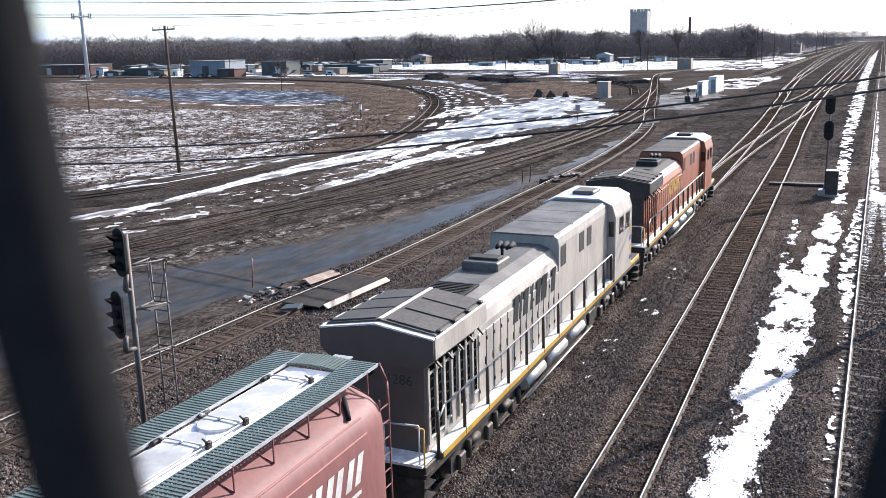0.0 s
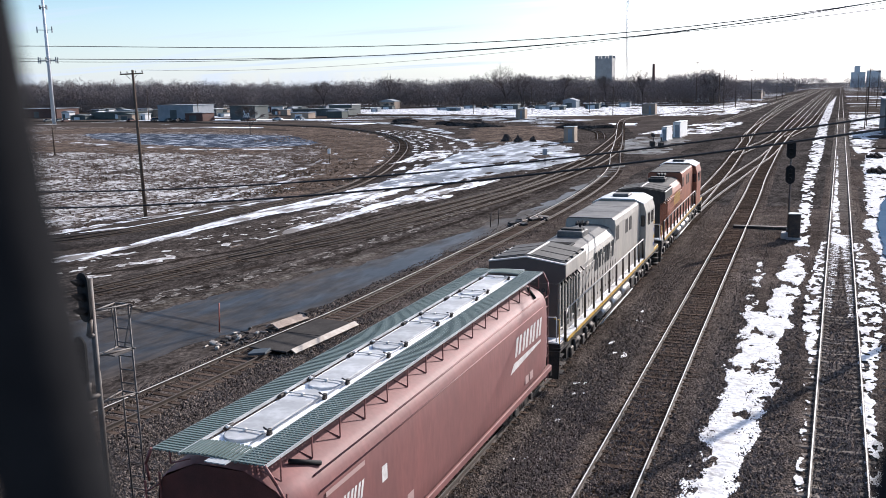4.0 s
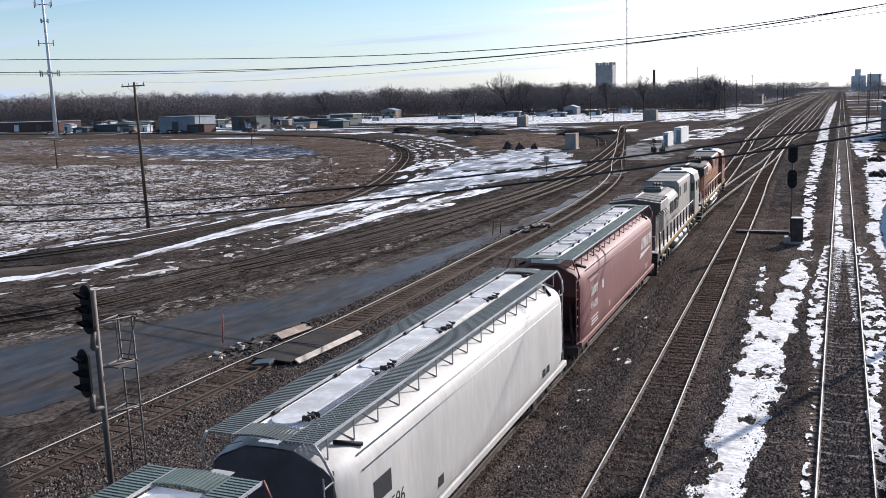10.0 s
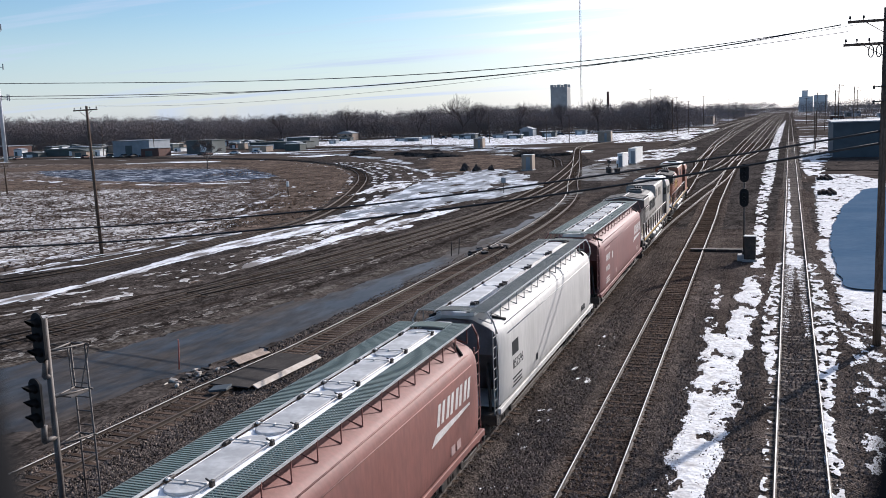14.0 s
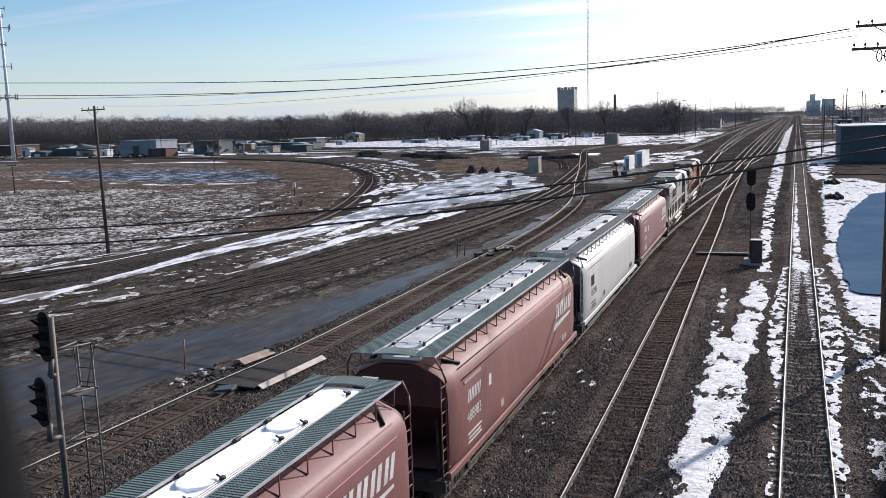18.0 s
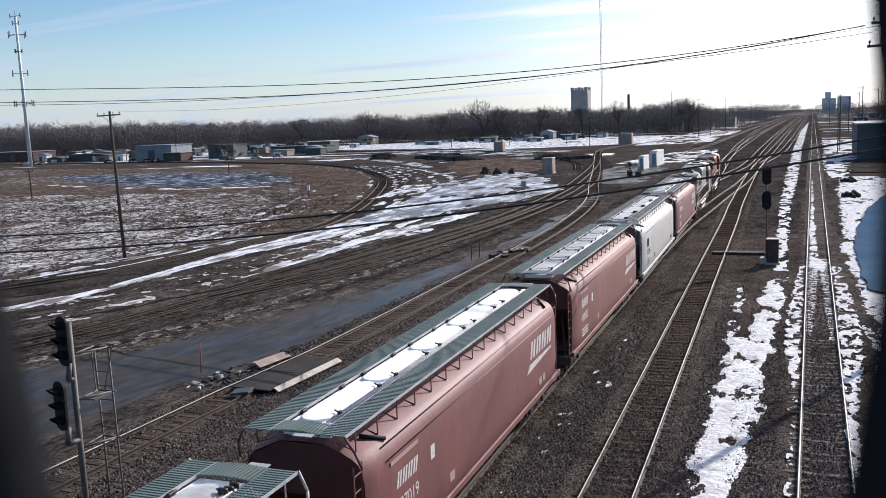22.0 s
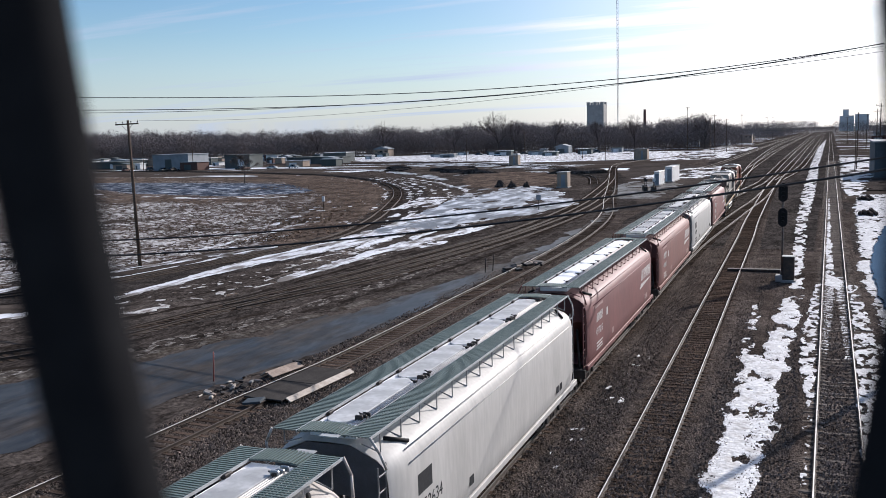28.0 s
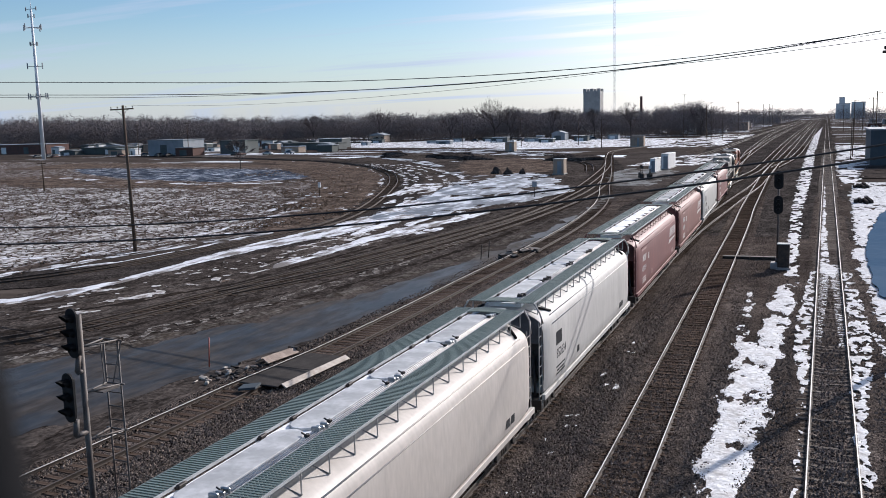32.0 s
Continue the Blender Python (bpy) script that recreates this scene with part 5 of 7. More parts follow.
        b = bmesh.new(); block(b, (1.603, -6.6, 3.55), (0.004, 1.6, 0.10)); part("faint_bar", b, "faded", car)
    else:
        b = bmesh.new(); block(b, (1.603, -6.75, 3.0), (0.004, 0.85, 0.50)); part("mark_panel", b, "grey_mark", car, "dark grey company panel")
        lettering(car, number, 0.48, mat_mark, Matrix.Translation((1.603, -6.4, 2.25)) @ SIDE, "car number", "number")
    for z, L in ((1.92, 1.3), (1.78, 1.1), (1.66, 1.3)):
        b = bmesh.new(); block(b, (1.603, -6.55, z), (0.004, L, 0.06)); part("small_print", b, mat_mark, car)
    for y, z in ((5.6, 1.75), (6.1, 1.75), (-3.6, 1.8)):
        b = bmesh.new(); block(b, (1.603, y, z), (0.004, 0.34, 0.26)); part("stencil", b, "faded" if mark == "big" else "grey_mark", car)
    wheels = car_truck(car, -6.75) + car_truck(car, 6.75)
    return car, wheels


M["faded"] = material("faded", (0.36, 0.24, 0.22), 0.7)
BRACKETS = {p: bracket_mesh(p if p not in ("white_paint", "cream_paint") else "galvanised") for p in ("red_paint", "rust_paint", "maroon_paint", "white_paint", "cream_paint")}
M["roof_white"] = material("roof_white", (0.82, 0.825, 0.835), 0.8, second=(0.62, 0.625, 0.63), scale=1.3, spread=(0.55, 0.75), fine=0.06, fine_scale=9, bump=0.4, bump_scale=6)
M["snowy_cover"] = material("snowy_cover", (0.34, 0.342, 0.342), 0.65, second=(0.62, 0.622, 0.625), scale=0.9, spread=(0.44, 0.68), fine=0.06, fine_scale=9, rnd=0.12)
HATCH = {3.05: hatch_mesh(3.05, "snowy_cover"), 3.9: hatch_mesh(3.9, "snowy_cover"), "white": hatch_mesh(3.05, "roof_white")}


def loco_truck(loco, y):
    for s in (-1, 1):
        b = bmesh.new()
        prof = [(-2.5, 0.40), (-2.5, 0.80), (-1.9, 0.98), (1.9, 0.98), (2.5, 0.80), (2.5, 0.40), (2.1, 0.34), (1.4, 0.55), (0.5, 0.40), (-0.5, 0.40), (-1.4, 0.55), (-2.1, 0.34)]
        loft(b, [[(s * 0.98, y + u, z) for u, z in prof], [(s * 1.14, y + u, z) for u, z in prof]])
        for u in (-1.95, 0, 1.95):
            block(b, (s * 1.18, y + u, 0.55), (0.16, 0.42, 0.42), bevel=0.04)
            rod(b, (s * 1.2, y + u + 0.45, 0.45), (s * 1.2, y + u + 0.45, 0.95), 0.10, 8)
        for u in (-1.2, 1.2):
            rod(b, (s * 1.22, y + u - 0.3, 0.82), (s * 1.22, y + u + 0.3, 0.82), 0.12, 8)
        part("side_frame", b, "steel_dark", loco)
    return [wheelset(loco, y + u) for u in (-1.95, 0, 1.95)]


def locomotive(label, paint, roof, low, stripe, cab_paint, second):
    """A six-axle diesel locomotive."""
    lo = thing("locomotive", label, "locomotive", group="grain train")
    b = bmesh.new(); block(b, (0, -0.28, 1.42), (2.9, 22.86, 0.36), bevel=0.03); part("underframe", b, "steel_dark", lo)
    for s in (-1, 1):
        b = bmesh.new(); block(b, (s * 1.47, 0, 1.53), (0.06, 21.6, 0.17), bevel=0.01); part("sill_stripe", b, stripe, lo, "painted sill stripe")
        b = bmesh.new(); quad_box(b, *(sorted((s * 1.22, s * 1.5))), -10.9, 6.0, 1.605, 1.66); part("walkway", b, "snow", lo, "side walkway under thin snow")
    # engine hood
    b = bmesh.new()
    hood = [(-1.20, 1.62), (1.20, 1.62), (1.20, 3.72), (1.10, 4.0), (0.90, 4.30), (0.55, 4.42), (-0.55, 4.42), (-0.90, 4.30), (-1.10, 4.0), (-1.20, 3.72)]
    prism(b, hood, -11.05, -0.3)
    part("hood", b, paint, lo)
    b = bmesh.new()
    prism(b, [(-0.93, 4.305), (0.93, 4.305), (0.56, 4.44), (-0.56, 4.44)], -7.9, -0.5); part("hood_roof", b, roof, lo, "sooty hood roof")
    for i in range(13):
        y = -7.55 + i * 0.56
        for s in (-1, 1):
            b = bmesh.new(); block(b, (s * 1.21, y, 2.62), (0.035, 0.50, 1.85), bevel=0.008); d = part("hood_door", b, paint, lo)
            b = bmesh.new(); block(b, (s * 1.235, y + 0.2, 2.7), (0.02, 0.03, 0.2)); part("latch", b, "steel_dark", d)
            for hz in (1.95, 3.3):
                b = bmesh.new(); block(b, (s * 1.232, y - 0.22, hz), (0.02, 0.06, 0.10)); part("hinge", b, "steel_dark", d)
            b = bmesh.new(); block(b, (s * 1.214, y + 0.28, 2.62), (0.02, 0.022, 1.85)); part("door_gap", b, "void", lo)
    # radiator section with wings
    b = bmesh.new()
    prism(b, [(-1.52, 4.02), (-1.21, 3.74), (1.21, 3.74), (1.52, 4.02), (1.52, 4.50), (0, 4.74), (-1.52, 4.50)], -11.15, -7.95)
    part("radiator_housing", b, paint if second else "soot", lo)
    b = bmesh.new()
    prism(b, [(-1.46, 4.52), (0, 4.752), (1.46, 4.52), (1.40, 4.555), (0, 4.785), (-1.40, 4.555)], -10.95, -8.0)
    part("radiator_roof", b, "radiator_grey" if second else "soot", lo, "dark radiator roof")
    b = bmesh.new(); block(b, (0, -9.5, 4.795), (0.10, 2.9, 0.04), bevel=0.01); part("ridge_cap", b, "white_mark", lo, "pale ridge strip")
    b = bmesh.new(); prism(b, [(-1.5, 4.49), (0, 4.72), (1.5, 4.49), (1.5, 4.53), (0, 4.765), (-1.5, 4.53)], -11.23, -11.12); part("rear_edge", b, "white_mark" if second else "soot", lo)
    for k in range(4):
        for s in (-1, 1):
            b = bmesh.new(); block(b, (s * 1.43, -10.7 + k * 0.85, 4.575), (0.12, 0.16, 0.06), bevel=0.015); part("hold_down", b, "steel_dark", lo)
    for s in (-1, 1):
        for k in range(3):
            b = bmesh.new(); y0 = -10.85 + k * 0.97
            prism(b, [(s * 0.15, 4.765), (s * 1.36, 4.575), (s * 1.36, 4.60), (s * 0.15, 4.79)], y0, y0 + 0.86)
            part("radiator_screen", b, "radiator_grey" if second else "soot", lo)
        for k in range(7):
            b = bmesh.new(); block(b, (s * 1.225, -10.98 + k * 0.45, 2.78), (0.06, 0.10, 1.9)); part("frame_post", b, paint, lo)
        # dark intakes under the wing: some tall, some half height, with solid doors between
        for k, (tall, wide) in enumerate(((1.5, 0.22), (1.5, 0.20), (1.4, 0.22), (0.95, 0.16), (1.4, 0.20), (0.95, 0.16), (1.4, 0.20))):
            z0 = 3.50 - tall
            b = bmesh.new(); block(b, (s * 1.207, -10.75 + k * 0.45, z0 + tall / 2), (0.03, wide, tall), bevel=0.01)
            d = part("louvre_door", b, "void", lo, "dark louvred intake")
            for q in range(int(tall / 0.25)):
                b = bmesh.new(); block(b, (s * 1.224, -10.75 + k * 0.45, z0 + 0.15 + q * 0.25), (0.02, wide - 0.02, 0.03)); part("louvre", b, "black", d)
            b = bmesh.new(); block(b, (s * 1.226, -10.75 + k * 0.45, z0 - 0.05), (0.05, wide + 0.08, 0.05), bevel=0.008); part("louvre_sill", b, paint, lo)
        # black strip on the hood side stands in for shade below the wing
        b = bmesh.new(); loft(b, [[(s * 1.212, -11.0, 3.60), (s * 1.212, -8.1, 3.60), (s * 1.212, -8.1, 3.73), (s * 1.212, -11.0, 3.73)], [(s * 1.226, -11.0, 3.60), (s * 1.226, -8.1, 3.60), (s * 1.226, -8.1, 3.73), (s * 1.226, -11.0, 3.73)]]); part("wing_shade_strip", b, "void", lo, "black strip painted as shade under the radiator wing")
        b = bmesh.new(); block(b, (s * 1.50, -9.5, 4.51), (0.06, 3.2, 0.05), bevel=0.01); part("wing_edge", b, "white_mark", lo, "pale edge of the radiator roof")
        for k in range(5):
            b = bmesh.new(); block(b, (s * 1.36, -10.8 + k * 0.66, 3.86), (0.05, 0.06, 0.4), pose(0, 0, 0, 0, -45 * s, 0).to_3x3()); part("wing_rib", b, "steel_dark", lo)
    # rear panel and cap; on the grey locomotive their colour carries the end's shade
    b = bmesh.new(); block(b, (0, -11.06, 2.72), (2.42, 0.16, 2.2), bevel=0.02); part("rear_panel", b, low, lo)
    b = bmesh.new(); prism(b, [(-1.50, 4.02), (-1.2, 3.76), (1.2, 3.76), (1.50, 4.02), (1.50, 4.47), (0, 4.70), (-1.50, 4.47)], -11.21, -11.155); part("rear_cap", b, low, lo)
    b = bmesh.new()
    for u in (-0.14, 0.14):
        rod(b, (u - 0.35, -11.14, 3.55), (u - 0.35, -11.26, 3.55), 0.10, 12)
    part("headlight", b, "black", lo)
    if second:
        lettering(lo, "1286", 0.36, "grey_mark", Matrix.Translation((0.55, -11.145, 3.3)) @ pose(0, 0, 0, 90, 0, 0), "loco number", "number")
    # roof items
    b = bmesh.new(); block(b, (0, -7.0, 4.47), (1.3, 1.5, 0.06), bevel=0.01)
    g = part("fan_grille", b, "black", lo, "square fan grille")
    for k in range(9):
        b = bmesh.new(); block(b, (0, -7.6 + k * 0.15, 4.505), (1.1, 0.03, 0.03)); part("grille_bar", b, "steel_dark", g)
    b = bmesh.new(); block(b, (0.0, -4.1, 4.55), (1.15, 1.1, 0.3), bevel=0.04); part("silencer", b, roof, lo, "exhaust silencer box")
    b = bmesh.new(); block(b, (0, -4.1, 4.72), (0.95, 0.5, 0.12), bevel=0.02); part("exhaust_stack", b, "soot", lo)
    b = bmesh.new()
    for u in (-0.17, 0.0, 0.17):
        rod(b, (u, -2.75, 4.72), (u * 1.3, -2.25, 4.76), 0.05, 8, 0.11)
    rod(b, (0, -2.7, 4.42), (0, -2.7, 4.72), 0.05, 6)
    part("horn", b, "black", lo, "black three-chime horn")
    # equipment box behind the cab
    b = bmesh.new()
    prism(b, [(-1.23, 1.62), (1.23, 1.62), (1.23, 4.42), (1.18, 4.66), (1.08, 4.72), (-1.08, 4.72), (-1.18, 4.66), (-1.23, 4.42)], -0.6, 6.0)
    part("blower_housing", b, paint, lo)
    for y0, y1 in ((-0.65, 1.5), (1.56, 3.7), (3.76, 5.9)):
        b = bmesh.new(); prism(b, [(-1.10, 4.722), (1.10, 4.722), (1.06, 4.775), (-1.06, 4.775)], y0, y1); part("roof_hatch", b, "roof_grey" if paint != "orange_paint" else "soot", lo)
    for s in (-1, 1):
        for y in (-0.1, 2.2, 3.2):
            b = bmesh.new(); block(b, (s * 1.225, y, 4.0), (0.04, 0.62, 0.70), bevel=0.01); part("intake_screen", b, "soot", lo, "dark intake screen")
    # cab
    b = bmesh.new()
    prism(b, [(-1.55, 1.55), (1.55, 1.55), (1.56, 4.15), (1.43, 4.60), (0.9, 4.83), (-0.9, 4.83), (-1.43, 4.60), (-1.56, 4.15)], 6.02, 8.95)
    part("cab", b, cab_paint, lo)
    b = bmesh.new()
    prism(b, [(-1.43, 4.61), (-0.9, 4.85), (0.9, 4.85), (1.43, 4.61), (1.42, 4.67), (0.9, 4.91), (-0.9, 4.91), (-1.42, 4.67)], 5.95, 9.05); part("cab_roof", b, "roof_snow", lo, "pale cab roof dusted with snow")
    for s in (-1, 1):
        for y in (7.0, 8.1):
            b = bmesh.new(); block(b, (s * 1.555, y, 3.72), (0.04, 0.72, 0.72), bevel=0.03); part("side_window", b, "glass", lo)
        b = bmesh.new(); block(b, (s * 1.39, 6.01, 3.70), (0.22, 0.06, 0.62), bevel=0.03); part("rear_window", b, "glass", lo)
        b = bmesh.new(); block(b, (s * 1.39, 6.012, 2.5), (0.27, 0.03, 1.75), bevel=0.01); part("cab_door", b, cab_paint, lo)
    b = bmesh.new(); block(b, (0.0, 7.3, 4.98), (0.9, 1.1, 0.16), bevel=0.05); part("air_conditioner", b, roof, lo)
    b = bmesh.new()
    loft(b, [[(-1.0, 8.95, 1.6), (1.0, 8.95, 1.6), (1.0, 8.95, 3.3), (-1.0, 8.95, 3.3)], [(-0.85, 10.4, 1.6), (0.85, 10.4, 1.6), (0.8, 10.25, 2.95), (-0.8, 10.25, 2.95)]]); part("nose", b, cab_paint, lo)
    b = bmesh.new(); block(b, (0, 9.0, 3.85), (2.3, 0.05, 0.6), pose(0, 0, 0, -12, 0, 0).to_3x3(), bevel=0.02); part("windscreen", b, "glass", lo)
    if second:
        for k in range(4):
            b = bmesh.new(); block(b, (1.556, 8.75, 2.0 + 0.42 * k), (0.012, 0.36, 0.2)); part("stripe", b, "yellow_paint" if k % 2 else "blue_paint", lo)
    # handrails
    ys = [-11.0, -9.4, -7.8, -6.2, -4.6, -3.0, -1.4, 0.2, 1.8, 3.4, 4.6, 5.8]
    for s in (-1, 1):
        for y in ys:
            b = bmesh.new(); rod(b, (s * 1.46, y, 1.5), (s * 1.46, y, 2.72), 0.05, 6); part("stanchion", b, "stanchion_paint", lo)
        b = bmesh.new(); pipe(b, [(s * 1.46, -11.0, 2.45), (s * 1.46, -10.6, 2.72), (s * 1.46, 5.8, 2.72)], 0.022, 6); part("handrail", b, "white_mark", lo, "pale handrail")
        b = bmesh.new()
        pipe(b, [(s * 1.40, -11.65, 0.6), (s * 1.40, -11.65, 2.5), (s * 1.2, -11.7, 2.55)], 0.025, 6)
        part("step_rail", b, stripe, lo)
        for k in range(4):
            b = bmesh.new(); block(b, (s * 1.32, -11.5, 0.45 + 0.32 * k), (0.34, 0.5, 0.03)); part("step", b, "steel_dark", lo)
            b = bmesh.new(); block(b, (s * 1.32, 10.9, 0.45 + 0.32 * k), (0.34, 0.5, 0.03)); part("step", b, "steel_dark", lo)
    b = bmesh.new(); pipe(b, [(-1.3, -11.7, 1.6), (-1.3, -11.7, 2.6), (-0.4, -11.7, 2.55), (-0.4, -11.7, 1.6)], 0.022, 6); part("end_rail", b, "white_mark", lo)
    b = bmesh.new(); pipe(b, [(1.3, -11.7, 1.6), (1.3, -11.7, 2.6), (0.4, -11.7, 2.55), (0.4, -11.7, 1.6)], 0.022, 6); part("end_rail", b, "white_mark", lo)
    b = bmesh.new(); block(b, (0, -11.42, 1.63), (2.8, 0.75, 0.06)); part("rear_deck", b, "snow", lo, "end platform under thin snow")
    # below the frame
    b = bmesh.new(); prism(b, [(-1.35, 1.22), (1.35, 1.22), (1.40, 0.8), (1.15, 0.38), (-1.15, 0.38), (-1.40, 0.8)], -2.6, 2.4); part("fuel_tank", b, "steel_dark", lo)
    for s in (-1, 1):
        for y0, y1, z in ((-4.6, -2.8, 1.02), (-2.4, -0.4, 1.0), (0.0, 1.8, 1.0)):
            b = bmesh.new(); rod(b, (s * 1.32, y0, z), (s * 1.32, y1, z), 0.20, 12); part("air_reservoir", b, "tank", lo, "pale steel air reservoir")
        b = bmesh.new(); block(b, (s * 1.3, 3.0, 0.98), (0.3, 0.9, 0.5), bevel=0.03); part("battery_box", b, "steel_dark", lo)
        b = bmesh.new(); rod(b, (s * 1.38, -4.4, 0.52), (s * 1.38, 3.2, 0.52), 0.035, 6); part("brake_pipe", b, "galvanised", lo)
    for s in (-1, 1):
        b = bmesh.new(); rod(b, (0, s * 11.0, 0.9), (0, s * 12.05, 0.9), 0.11, 8); block(b, (0, s * 11.85, 0.9), (0.28, 0.35, 0.32), bevel=0.04); part("coupler", b, "steel_dark", lo)
        b = bmesh.new(); prism(b, [(-1.4, 0.25), (1.4, 0.25), (1.45, 1.3), (-1.45, 1.3)], (11.15 if s > 0 else -11.72) - 0.06, (11.15 if s > 0 else -11.72) + 0.06); part("end_plate", b, "steel_dark", lo)
    if second:
        for k in range(8):
            b = bmesh.new()
            u = -5.15 + k * 0.52 - (0.16 if k in (2, 6) else 0)
            for a0, a1, lo_, hi in ((0, 0.17 if k in (1, 3, 6) else 0.40, 0, 0.78), ):
                q = [(1.236, u + a0 + 0.2 * lo_, 3.05 + lo_), (1.236, u + a1 + 0.2 * lo_, 3.05 + lo_), (1.236, u + a1 + 0.2 * hi, 3.05 + hi), (1.236, u + a0 + 0.2 * hi, 3.05 + hi)]
                loft(b, [q, [(1.242, p[1], p[2]) for p in q]])
            part("mark", b, "grey_mark", lo)
    else:
        slant_marks(lo, -4.8, 2.9, 0.75, 0.62, 4, "yellow_paint", 1.236, bar=False)
    wheels = loco_truck(lo, -7.1) + loco_truck(lo, 7.1)
    return lo, wheels


M["roof_snow"] = material("roof_snow", (0.60, 0.61, 0.62), 0.6, second=(0.42, 0.42, 0.43), scale=1.0, fine=0.08)
lead_loco = locomotive("orange and black diesel locomotive leading the train", "orange_paint", "soot", "soot", "yellow_paint", "orange_paint", False)
# rear of the grey locomotive: its paint darkened to brown-grey for shade
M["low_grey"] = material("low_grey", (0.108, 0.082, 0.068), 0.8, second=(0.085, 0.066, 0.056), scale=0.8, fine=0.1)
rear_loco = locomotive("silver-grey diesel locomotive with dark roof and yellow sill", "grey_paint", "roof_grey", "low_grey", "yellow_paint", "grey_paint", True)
CARS = [
    hopper_car("dull red covered hopper car with pale company marks", "red_paint", "496086", "big", "white_mark"),
    hopper_car("white covered hopper car with grey numbers", "white_paint", "852596", "small", "grey_mark"),
    hopper_car("brick-red covered hopper car with faded pale marks", "rust_paint", "488983", "big", "white_mark"),
    hopper_car("dark red covered hopper car with pale company marks", "maroon_paint", "497019", "big", "white_mark"),
    hopper_car("white covered hopper car with black numbers", "white_paint", "852634", "small", "grey_mark"),
    hopper_car("cream-white covered hopper car at the tail of the view", "cream_paint", "852601", "small", "grey_mark"),
]


# ---- the wire mesh of the footbridge, right before the lens ----
fence = thing("chain_link_fence", "dark coated wire of a mesh fence on the footbridge", "fence", pose(0, 0, 11.2, 82.97, 2.36, 22.82))
FAR = -0.045


def strand(parent, centre, r):
    b = bmesh.new()
    loft(b, [[(x + r * math.cos(a), v, FAR + r * math.sin(a)) for a in np.linspace(0, 2 * math.pi, 17)[:-1]] for x, v in centre], smooth=True)
    return part("wire_strand", b, "fence_wire", parent)


low, high = np.linspace(-1.75, -0.032, 5), np.linspace(0.032, 0.9, 5)
strand(fence, [(-0.02325 + 0.235 * 0.032 + (-0.032 - v) * 0.03, v) for v in low[:-1]] + [(-0.02325 - (0.235 if v < 0 else 0.19) * v, v) for v in np.linspace(-0.032, 0.032, 17)] + [(-0.02325 - 0.19 * 0.032, v) for v in high[1:]], 0.0026)
strand(fence, [(0.0165, v) for v in low[:-1]] + [(0.0228 - 0.0006 * math.exp(-abs(v) / 0.003) - (0.085 * v if v > 0 else -0.19 * v), v - 0.001) for v in np.linspace(-0.032, 0.032, 33)] + [(0.0228 - 0.085 * 0.032, v) for v in high[1:]], 0.0026)
deck = thing("footbridge", "plain concrete footbridge deck under the camera", "bridge", pose(0, 0, 0, 0, 0, 22.8), kind="structure")
b = bmesh.new(); quad_box(b, -45, 45, -3.0, 0.12, 9.2, 9.55); part("deck", b, "concrete", deck)
b = bmesh.new(); quad_box(b, -45, -44, -2.5, -0.3, -0.1, 9.19); quad_box(b, 44, 45, -2.5, -0.3, -0.1, 9.19); part("pier", b, "concrete", deck)

